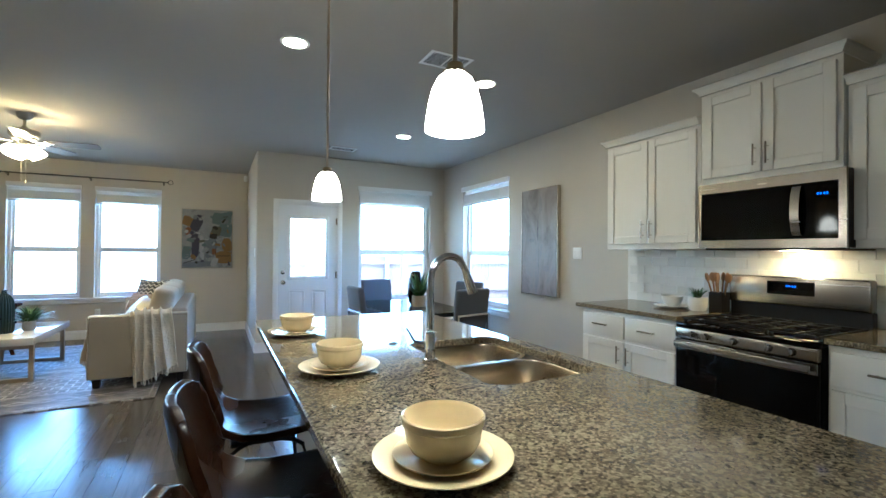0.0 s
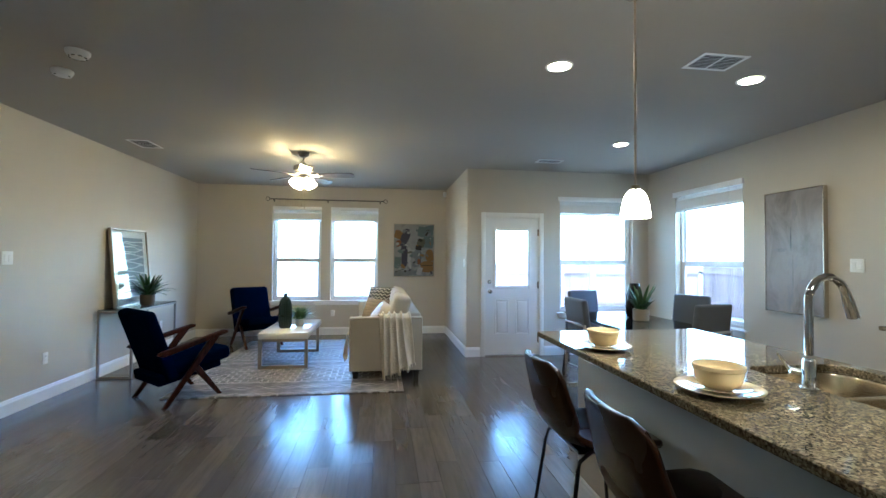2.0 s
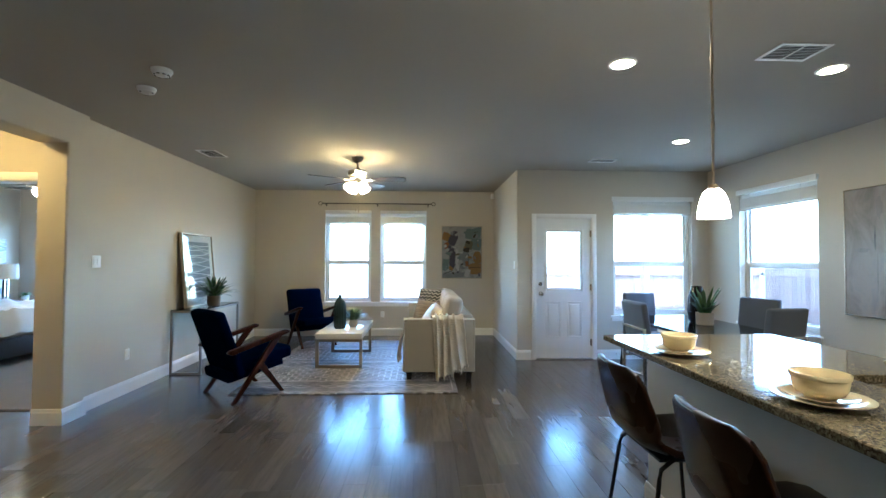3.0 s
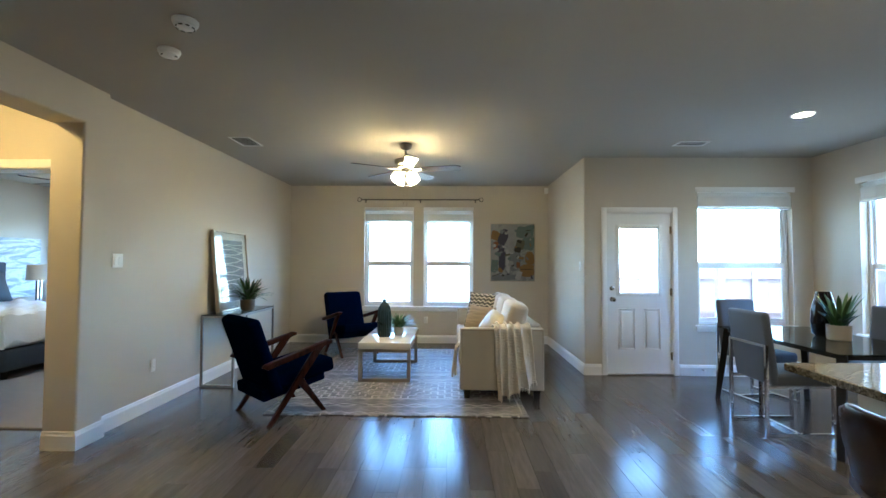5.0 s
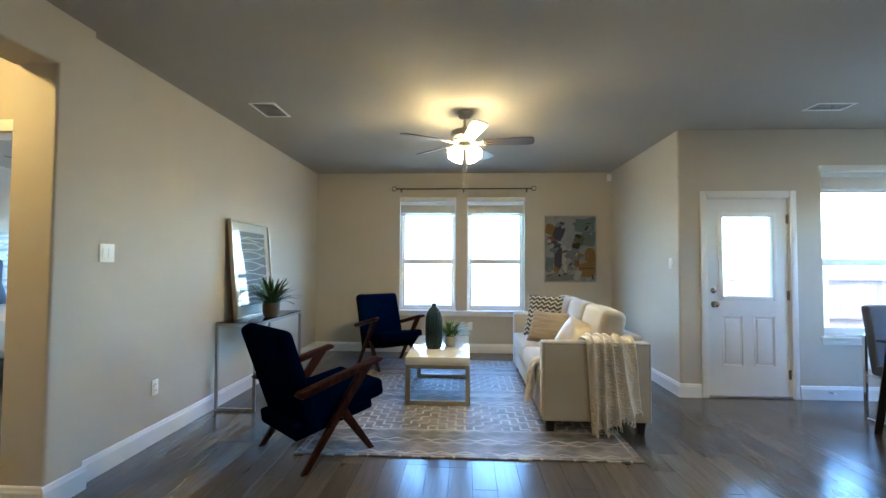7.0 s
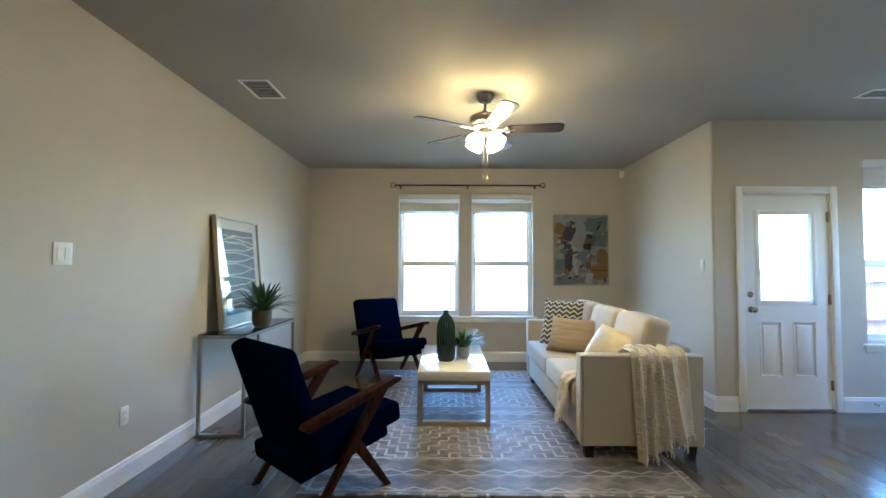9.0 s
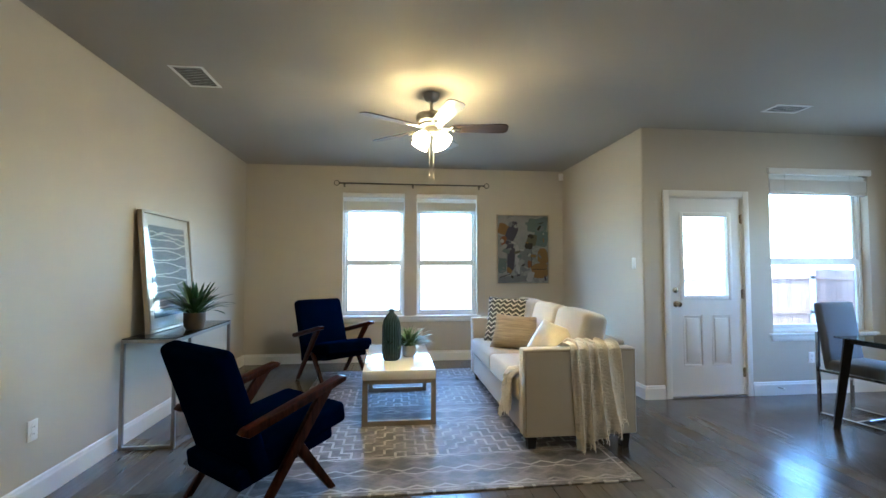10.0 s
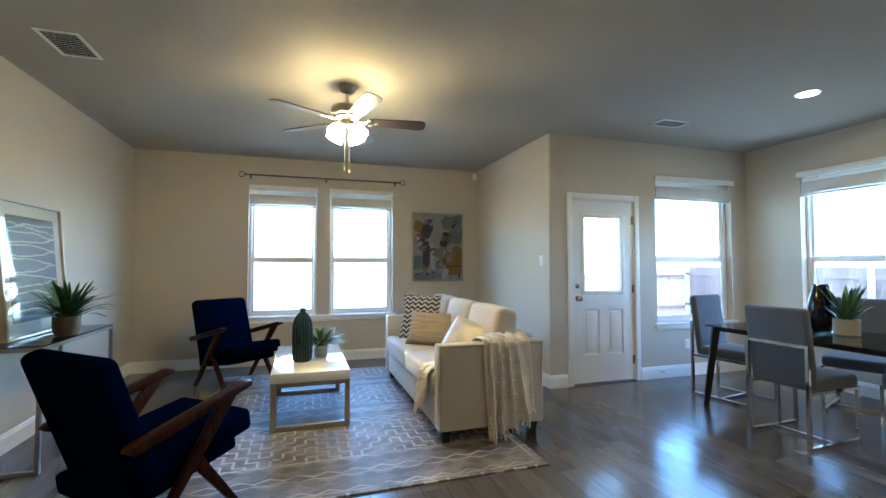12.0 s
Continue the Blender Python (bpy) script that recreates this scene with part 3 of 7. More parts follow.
def base_strip(name, x0, y0, x1, y1, inward):
    """A tall white baseboard with a stepped, rounded top, along one wall face."""
    prof = [(0, 0), (0.016, 0), (0.016, 0.105), (0.011, 0.118), (0.009, 0.13), (0.004, 0.138), (0, 0.138)]
    a, b, n = Vector((x0, y0, 0)), Vector((x1, y1, 0)), Vector((*inward, 0))
    bm = B()
    ra = [bm.verts.new(a + n * d + Vector((0, 0, z))) for d, z in prof]
    rb = [bm.verts.new(b + n * d + Vector((0, 0, z))) for d, z in prof]
    for i in range(len(prof) - 1):
        bm.faces.new((ra[i], ra[i + 1], rb[i + 1], rb[i]))
    bm.faces.new(ra[::-1])
    bm.faces.new(rb)
    return structure(name, bm, TRIM, "white painted moulded baseboard", "baseboard")


base_strip("baseboard", WEST, PIER_END, WEST, NORTH, (1, 0))
base_strip("baseboard", WEST + 0.016, NORTH, BUMP - 0.016, NORTH, (0, -1))
base_strip("baseboard", BUMP, NORTH, BUMP, NOOK - 0.016, (-1, 0))
base_strip("baseboard", BUMP, NOOK, DOOR[0] - 0.07, NOOK, (0, -1))
base_strip("baseboard", DOOR[1] + 0.07, NOOK, EAST - 0.016, NOOK, (0, -1))
base_strip("baseboard", EAST, NOOK, EAST, 3.09, (-1, 0))
base_strip("baseboard", PIER, JAMB - 0.016, PIER, PIER_END + 0.016, (1, 0))
base_strip("baseboard", HALLX, JAMB, PIER, JAMB, (0, -1))
base_strip("baseboard", PIER, ARCH_S, PIER, SOUTH, (1, 0))


# ---- windows, blinds and door ----
def window(name, at, turn, w, label, screen=True, sill=True):
    """A single-hung window: local x along the wall, y outwards, z up from the opening's foot."""
    h = WINZ[1] - WINZ[0]
    ob = thing(name, at, label, "window", kind="structure", turn=turn)
    y0, y1, mid = 0.085, 0.145, 0.735
    bm = B()
    for x0, z0, x1, z1 in ((0, 0, 0.035, h), (w - 0.035, 0, w, h), (0.035, 0, w - 0.035, 0.035), (0.035, h - 0.035, w - 0.035, h)):
        box(bm, x0, y0, z0, x1, y1, z1, 0.004, 1)
    part("window_frame", bm, VINYL, ob, smooth=True)
    for low in (True, False):
        z0, z1, d = (0.035, mid + 0.035, 0.0) if low else (mid - 0.01, h - 0.035, 0.025)
        a, b = 0.037, w - 0.037
        rail = 0.032
        bm = B()
        for x0, c0, x1, c1 in ((a, z0, a + rail, z1), (b - rail, z0, b, z1), (a + rail, z0, b - rail, z0 + (rail + 0.006 if low else 0.06)), (a + rail, z1 - (0.06 if low else rail), b - rail, z1)):
            box(bm, x0, y0 + d + 0.004, c0, x1, y0 + d + 0.028, c1, 0.003, 1)
        sash = part("sash", bm, VINYL, ob, smooth=True)
        bm = B()
        box(bm, a + rail - 0.004, y0 + d + 0.014, z0 + rail, b - rail + 0.004, y0 + d + 0.018, z1 - rail + 0.004)
        pane = part("pane", bm, GLASS, sash, "clear window pane")
        if low:
            bm = B()
            if screen:
                box(bm, a, y1 - 0.008, z0, b, y1 - 0.006, z1)
                part("insect_screen", bm, SCREEN, sash, "fine dark insect screen")
                bm = B()
            for k in (0.3, 0.7):
                box(bm, w * k - 0.025, y0 - 0.006, z1 - 0.004, w * k + 0.025, y0 + 0.012, z1 + 0.012, 0.003, 1)
            part("sash_lock", bm, VINYL, sash)
    if not sill:
        return ob
    bm = B()
    box(bm, -0.045, -0.035, -0.03, w + 0.045, 0.083, -0.004, 0.006, 2)
    box(bm, -0.025, -0.016, -0.085, w + 0.025, -0.003, -0.031, 0.004, 2)
    part("window_sill", bm, TRIM, ob, "white painted window stool and apron", smooth=True)
    return ob


def blind(at, turn, w, overhang, label):
    """A raised faux-wood blind: valance, headrail, a stack of slats and bottom rail."""
    ob = thing("window_blind", at, label, "blind", "raised window blinds", turn)
    o = overhang
    bm = B()
    box(bm, -o, -0.03, -0.065, w + o, -0.012, 0.0, 0.005, 2)
    box(bm, -o, -0.012, -0.065, -o + 0.012, 0.03, 0.0, 0.002, 1)
    box(bm, w + o - 0.012, -0.012, -0.065, w + o, 0.03, 0.0, 0.002, 1)
    part("valance", bm, BLIND, ob, smooth=True)
    bm = B()
    box(bm, 0.012, 0.0, -0.05, w - 0.012, 0.045, -0.005, 0.003, 1)
    part("headrail", bm, BLIND, ob, smooth=True)
    slat = None
    for i in range(38):
        drop, lean, tip = (-0.074 - 0.016 * i, 4, 28) if i < 3 else (-0.118 - 0.0037 * (i - 3), 0.6, 0)
        if slat is None:
            bm = B()
            box(bm, -w / 2 + 0.012, -0.024, -0.0016, w / 2 - 0.012, 0.024, 0.0016)
            slat = mesh_of("slat", bm, BLIND)
        s = new("slat", slat)
        s.parent, s.matrix_basis = ob, Matrix.Translation((w / 2, 0.026, drop)) @ Matrix.Rotation(radians(tip + random.uniform(-lean, lean)), 4, "X")
    bm = B()
    box(bm, 0.012, 0.002, -0.275, w - 0.012, 0.05, -0.252, 0.004, 2)
    part("bottom_rail", bm, BLIND, ob, smooth=True)
    for k in (0.16, 0.82):
        bm = B()
        rod(bm, (w * k, 0.0, -0.255), (w * k, 0.0, -0.05), 0.0022, seg=6)
        box(bm, w * k - 0.006, -0.004, -0.09, w * k + 0.006, 0.004, -0.06, 0.002, 1)
        part("lift_cord", bm, BLIND, ob)
    return ob


for i, (a, b) in enumerate(FAR_WIN):
    window("window_%d" % (i + 1), (a, NORTH, WINZ[0]), 0, b - a, "white vinyl single-hung window in greige wall", False, False)
    blind((a, NORTH, WINZ[1]), 0, b - a, 0.0, "raised white slatted blind in living room window")
bm = B()
box(bm, FAR_WIN[0][0] - 0.045, NORTH - 0.04, WINZ[0] - 0.03, FAR_WIN[1][1] + 0.045, NORTH - 0.0005, WINZ[0] - 0.001, 0.006, 2)
for a, b in FAR_WIN:
    box(bm, a + 0.001, NORTH - 0.002, WINZ[0] - 0.022, b - 0.001, NORTH + 0.083, WINZ[0] + 0.003)
box(bm, FAR_WIN[0][0] - 0.025, NORTH - 0.018, WINZ[0] - 0.085, FAR_WIN[1][1] + 0.025, NORTH - 0.0008, WINZ[0] - 0.031, 0.004, 2)
structure("trim_window_stool", bm, TRIM, "long white window stool under both windows", "trim", True)
window("window_3", (NOOK_WIN[0], NOOK, WINZ[0]), 0, NOOK_WIN[1] - NOOK_WIN[0], "white vinyl single-hung window beside patio door")
blind((NOOK_WIN[0], NOOK, WINZ[1]), 0, NOOK_WIN[1] - NOOK_WIN[0], 0.02, "raised white slatted blind with projecting valance")
window("window_4", (EAST, EAST_WIN[1], WINZ[0]), -90, EAST_WIN[1] - EAST_WIN[0], "white vinyl single-hung window by dining table")
blind((EAST, EAST_WIN[1], WINZ[1]), -90, EAST_WIN[1] - EAST_WIN[0], 0.02, "raised white slatted blind with projecting valance")


def patio_door():
    x0, x1, top = DOOR
    ob = thing("door_1", (x0, NOOK, 0), "white half-lite patio door with two lower panels, closed", "door", kind="structure")
    w = x1 - x0
    bm = B()
    c, t = 0.062, 0.018
    for a, z0, b, z1 in ((-c, 0, 0.004, top + c), (w - 0.004, 0, w + c, top + c), (0.004, top - 0.004, w - 0.004, top + c)):
        box(bm, a, -t, z0, b, -0.001, z1, 0.005, 2)
    part("door_casing", bm, TRIM, ob, "white moulded door casing", smooth=True)
    bm = B()
    for a, z0, b, z1 in ((0, 0, 0.014, top), (w - 0.014, 0, w, top), (0.014, top - 0.014, w - 0.014, top)):
        box(bm, a, 0, z0, b, TH, z1)
    part("door_jamb", bm, TRIM, ob)
    s0, s1, z0, z1 = 0.016, w - 0.016, 0.022, top - 0.016
    lite = (0.155, 1.015, w - 0.155, 1.855)
    pans = [(0.15, 0.315, 0.365, 0.83), (w - 0.365, 0.315, w - 0.15, 0.83)]
    bm = B()
    holed(bm, s0, s1, z0, z1, [lite, *pans], lambda a, c2, b, d: box(bm, a, 0.012, c2, b, 0.056, d))
    slab = part("door_slab", bm, DOORPAINT, ob)
    for a, c2, b, d in pans:
        bm = B()
        box(bm, a, 0.024, c2, b, 0.05, d)
        box(bm, a + 0.035, 0.0135, c2 + 0.035, b - 0.035, 0.03, d - 0.035, 0.009, 2)
        for e in ((a, c2, a + 0.014, d), (b - 0.014, c2, b, d), (a + 0.014, c2, b - 0.014, c2 + 0.014), (a + 0.014, d - 0.014, b - 0.014, d)):
            box(bm, e[0], 0.010, e[1], e[2], 0.026, e[3], 0.004, 1)
        part("door_panel", bm, DOORPAINT, slab, smooth=True)
    bm = B()
    a, c2, b, d = lite
    for e in ((a - 0.03, c2 - 0.03, a + 0.015, d + 0.03), (b - 0.015, c2 - 0.03, b + 0.03, d + 0.03), (a + 0.015, c2 - 0.03, b - 0.015, c2 + 0.015), (a + 0.015, d - 0.015, b - 0.015, d + 0.03)):
        box(bm, e[0], 0.002, e[1], e[2], 0.064, e[3], 0.008, 2)
    part("lite_surround", bm, DOORPAINT, slab, smooth=True)
    bm = B()
    box(bm, a, 0.03, c2, b, 0.036, d)
    part("pane", bm, GLASS, slab, "clear door glass")
    bm = B()
    lathe(bm, [(0.032, 0), (0.030, 0.008), (0.013, 0.012), (0.012, 0.03), (0.026, 0.04), (0.030, 0.052), (0.024, 0.064), (0.0, 0.068)], 20)
    k = part("door_knob", bm, NICKEL, slab, "brushed nickel knob", True)
    k.matrix_basis = pose(0.075, 0.012, 0.945, 90, 0, 0)
    bm = B()
    lathe(bm, [(0.030, 0), (0.028, 0.012), (0.020, 0.018), (0.0, 0.019)], 20)
    box(bm, -0.004, -0.016, 0.018, 0.004, 0.016, 0.034, 0.002, 1)
    k = part("deadbolt", bm, NICKEL, slab, "brushed nickel deadbolt", True)
    k.matrix_basis = pose(0.07, 0.012, 1.085, 90, 0, 0)
    for z in (0.24, 1.04, 1.82):
        bm = B()
        rod(bm, (w - 0.012, 0.006, z - 0.05), (w - 0.012, 0.006, z + 0.05), 0.008)
        box(bm, w - 0.03, 0.008, z - 0.045, w - 0.014, 0.0125, z + 0.045)
        part("hinge", bm, NICKEL, ob)
    bm = B()
    box(bm, -0.02, -0.01, 0.0, w + 0.02, TH, 0.018, 0.005, 2)
    part("threshold", bm, PEWTER, ob)


patio_door()


def leaf_mesh(name, length, width, curl, mat, seg=7):
    """A tapering leaf with a folded midrib, rising along z and arching to +x."""
    bm = B()
    rows = []
    for i in range(seg + 1):
        k = i / seg
        a = curl * k
        x = length * (k * math.sin(a) * 0.75)
        z = length * (k * math.cos(a * 0.8))
        w = width * (0.35 + 1.1 * k) * (1 - k) ** 0.6 if i < seg else 0.0005
        w = max(w, 0.0005)
        rows.append([bm.verts.new((x + 0.12 * w, -w, z)), bm.verts.new((x - 0.10 * w, 0, z - 0.15 * w)), bm.verts.new((x + 0.12 * w, w, z))])
    for a, b in zip(rows, rows[1:]):
        for j in range(2):
            bm.faces.new((a[j], a[j + 1], b[j + 1], b[j]))
    return mesh_of(name, bm, mat, True)


def pot_plant(name, at, pot_profile, pot_mat, leaves, label, rim, soil_z):
    """A pot with soil and leaves; leaves: (mesh, count, lean low, lean high, radius)."""
    ob = thing(name, at, label, "plant")
    bm = B()
    lathe(bm, pot_profile, 36)
    part("pot", bm, pot_mat, ob, "", True)
    bm = B()
    lathe(bm, [(rim, soil_z), (rim * 0.6, soil_z + 0.006), (0.0, soil_z + 0.008)], 24)
    part("soil", bm, SOIL, ob, smooth=True)
    for me, count, lo, hi, rad in leaves:
        for i in range(count):
            a = 360 * i * 0.618 + random.uniform(-14, 14)
            r = rad * math.sqrt(random.random())
            lf = new("leaf", me)
            lf.parent = ob
            lf.matrix_basis = pose(r * math.cos(radians(a)), r * math.sin(radians(a)), soil_z, 0, 0, a) @ pose(0, 0, 0, 0, random.uniform(lo, hi), 0) @ Matrix.Diagonal((1, 1, random.uniform(0.8, 1.12), 1))
    return ob


# ---- hall and bedroom seen through the opening ----
BEDX, BEDY = -7.95, 9.2
bm = B()
box(bm, -5.3, 4.70, 2.16, HALLX, 4.84, CEIL)
box(bm, -5.3, 4.70, 0, -4.62, 4.84, 2.16)
box(bm, -3.72, 4.70, 0, HALLX, 4.84, 2.16)
structure("wall_hall_north", bm, WALL, "greige hall wall with bedroom doorway", "wall")
bm = B()
for a, z0, b, z1 in ((-4.69, 0, -4.615, 2.23), (-3.725, 0, -3.65, 2.23), (-4.615, 2.155, -3.725, 2.23)):
    box(bm, a, 4.682, z0, b, 4.70, z1, 0.004, 2)
for a, b in ((-4.62, -4.605), (-3.735, -3.72)):
    box(bm, a, 4.70, 0, b, 4.84, 2.15)
box(bm, -4.605, 4.70, 2.145, -3.735, 4.84, 2.16)
structure("trim_bedroom_doorway", bm, TRIM, "white painted bedroom doorway casing", "trim", True)
bm = B()
box(bm, -5.42, SOUTH, 0, -5.3, 4.84, CEIL)
structure("wall_hall_west", bm, WALL, "greige painted hall wall", "wall")
bm = B()
# the second opening is added, unseen, to let more daylight into the bedroom
holed(bm, BEDX, HALLX, 0, CEIL, [(-7.62, WINZ[0], -6.4, WINZ[1]), (-6.2, WINZ[0], -4.98, WINZ[1])], lambda a, c, b, d: box(bm, a, BEDY, c, b, BEDY + TH, d))
structure("wall_bedroom_north", bm, WALL, "greige bedroom wall with window", "wall")
bm = B()
box(bm, BEDX - 0.12, 4.72, 0, BEDX, BEDY + TH, CEIL)
box(bm, BEDX, 4.72, 0, -5.42, 4.84, CEIL)
structure("wall_bedroom", bm, WALL, "greige painted bedroom walls", "wall")
bm = B()
box(bm, HALLX - 0.12, NORTH, 0, HALLX - 0.001, BEDY + TH, CEIL)
structure("wall_bedroom_east", bm, WALL, "greige painted bedroom closing wall", "wall")
bm = B()
box(bm, BEDX, 4.78, -0.1, HALLX, BEDY, 0.012)
structure("floor_bedroom", bm, CARPET, "soft grey bedroom carpet", "carpet")
window("window_5", (-7.62, BEDY, WINZ[0]), 0, 1.22, "white vinyl single-hung bedroom window", False)
# unseen window and its blind, made up to fill the added daylight opening
window("window_6", (-6.2, BEDY, WINZ[0]), 0, 1.22, "white vinyl single-hung bedroom window", False)
blind((-6.2, BEDY, WINZ[1]), 0, 1.22, 0.02, "raised white slatted bedroom blind")
blind((-7.62, BEDY, WINZ[1]), 0, 1.22, 0.02, "raised white slatted bedroom blind")


def bed():
    ob = thing("bed", (-6.78, 7.2, 0.012), "made bed with white pintucked duvet and slate frame", "bed")
    # x towards the foot (east), y across
    bm = B()
    box(bm, -1.05, -1.03, 0.09, 1.06, 1.03, 0.34, 0.03, 3)
    part("bed_frame", bm, SLATE, ob, "slate upholstered frame", True)
    for x, y in ((-0.95, -0.95), (-0.95, 0.95), (0.98, -0.95), (0.98, 0.95)):
        bm = B()
        rod(bm, (x, y, 0), (x, y, 0.1), 0.035, seg=10)
        part("leg", bm, BLACKMETAL, ob)
    bm = B()
    box(bm, -1.13, -1.03, 0.0, -1.05, 1.03, 1.36, 0.03, 3)
    part("headboard", bm, SLATE, ob, "tall slate headboard", True)
    # duvet: a crumpled shell over the mattress, hanging past the frame's top
    bm = B()
    nx, ny, w, l = 54, 54, 1.08, 1.98
    rows = []
    for i in range(nx + 1):
        row = []
        for j in range(ny + 1):
            u, v = i / nx, 2 * j / ny - 1
            x = -0.9 + l * u * 1.02
            z = 0.70
            y = v * 1.12
            drop = 0.0
            if abs(y) > 0.98:
                drop = (abs(y) - 0.98) * 2.6
                y = math.copysign(0.98 + (abs(y) - 0.98) * 0.5, y)
            if x > 0.98:
                drop = max(drop, (x - 0.98) * 2.4)
                x = 0.98 + (x - 0.98) * 0.6
            k = noise.noise((x * 2.2, y * 2.2, 1.3)) * 0.04 + abs(noise.noise((x * 5, y * 5, 4.0))) * 0.05
            tuck = abs(math.sin(9 * (x + y))) * abs(math.sin(9 * (x - y)))
            row.append(bm.verts.new((x + 0.02 * math.sin(y * 9) * min(1, drop * 4), y, z + k + 0.035 * tuck - min(drop, 0.36))))
        rows.append(row)
    for i in range(nx):
        for j in range(ny):
            bm.faces.new((rows[i][j], rows[i + 1][j], rows[i + 1][j + 1], rows[i][j + 1]))
    part("duvet", bm, DUVET, ob, "white pintucked duvet", True)
    bm = B()
    box(bm, -1.04, -0.98, 0.34, 1.0, 0.98, 0.66, 0.06, 3)
    part("mattress", bm, DUVET, ob, smooth=True)
    return ob


bed()
for x, y, w, mat, lab in ((-7.62, 7.75, 0.62, SLATE, "dark charcoal pillow leaning on bed headboard"), (-7.45, 7.35, 0.5, LEAF_SOFT, "green cushion leaning on dark bed pillow"), (-7.62, 6.7, 0.62, SLATE, "dark charcoal pillow leaning on bed headboard")):
    bm = B()
    pillow(bm, w, w * 0.8, 0.18)
    ob = tagged(part("bed_pillow", bm, mat, None, "", True), lab, "pillow", "bed pillows")
    ob.matrix_basis = pose(x, y, 0.98, 0, 68, 0) @ pose(0, 0, 0, 0, 0, 90)
ns = thing("nightstand", (-7.62, 8.62, 0.012), "dark wood nightstand beside the bed", "nightstand")
bm = B()
box(bm, -0.26, -0.3, 0.12, 0.26, 0.3, 0.66, 0.012, 2)
part("body", bm, BLADE_WOOD, ns, smooth=True)
for z in (0.17, 0.42):
    bm = B()
    box(bm, 0.26, -0.27, z, 0.275, 0.27, z + 0.21, 0.005, 1)
    d = part("drawer", bm, BLADE_WOOD, ns)
    bm = B()
    rod(bm, (0.29, -0.07, z + 0.105), (0.29, 0.07, z + 0.105), 0.006)
    part("handle", bm, NICKEL, d)
for x in (-0.22, 0.22):
    for y in (-0.26, 0.26):
        bm = B()
        rod(bm, (x, y, 0), (x, y, 0.12), 0.018, 0.024)
        part("leg", bm, BLADE_WOOD, ns)
lamp = thing("table_lamp", (-7.5, 8.45, 0.672), "chrome column table lamp with beige drum shade", "lamp")
bm = B()
box(bm, -0.09, -0.05, 0, 0.09, 0.05, 0.025, 0.004, 1)
part("base", bm, CHROME, lamp)
for y in (-0.03, 0.03):
    bm = B()
    box(bm, -0.02, y - 0.014, 0.025, 0.02, y + 0.014, 0.42, 0.003, 1)
    part("column", bm, CHROME, lamp)
bm = B()
lathe(bm, [(0.17, 0.40), (0.172, 0.40), (0.16, 0.66), (0.158, 0.66), (0.168, 0.402)], 36)
part("shade", bm, SHADE, lamp, "beige linen drum shade", True)
HERB = leaf_mesh("leaf", 0.10, 0.012, 0.9, LEAF_SOFT, 4)
pot_plant("bedside_plant", (-7.40, 8.72, 0.672), [(0.045, 0), (0.05, 0.006), (0.055, 0.10), (0.05, 0.10), (0.048, 0.085), (0.0, 0.08)], PLATE,
          [(HERB, 70, 2, 75, 0.045)], "small leafy plant in white pot on nightstand", 0.048, 0.088)
art = thing("wall_art", (BEDX + 0.02, 8.35, 1.28), "blue and white abstract canvas on bedroom wall", "painting")
bm = B()
box(bm, -0.018, -0.55, -0.5, 0.022, 0.55, 0.5, 0.004, 1)
part("canvas", bm, BLUEART, art)


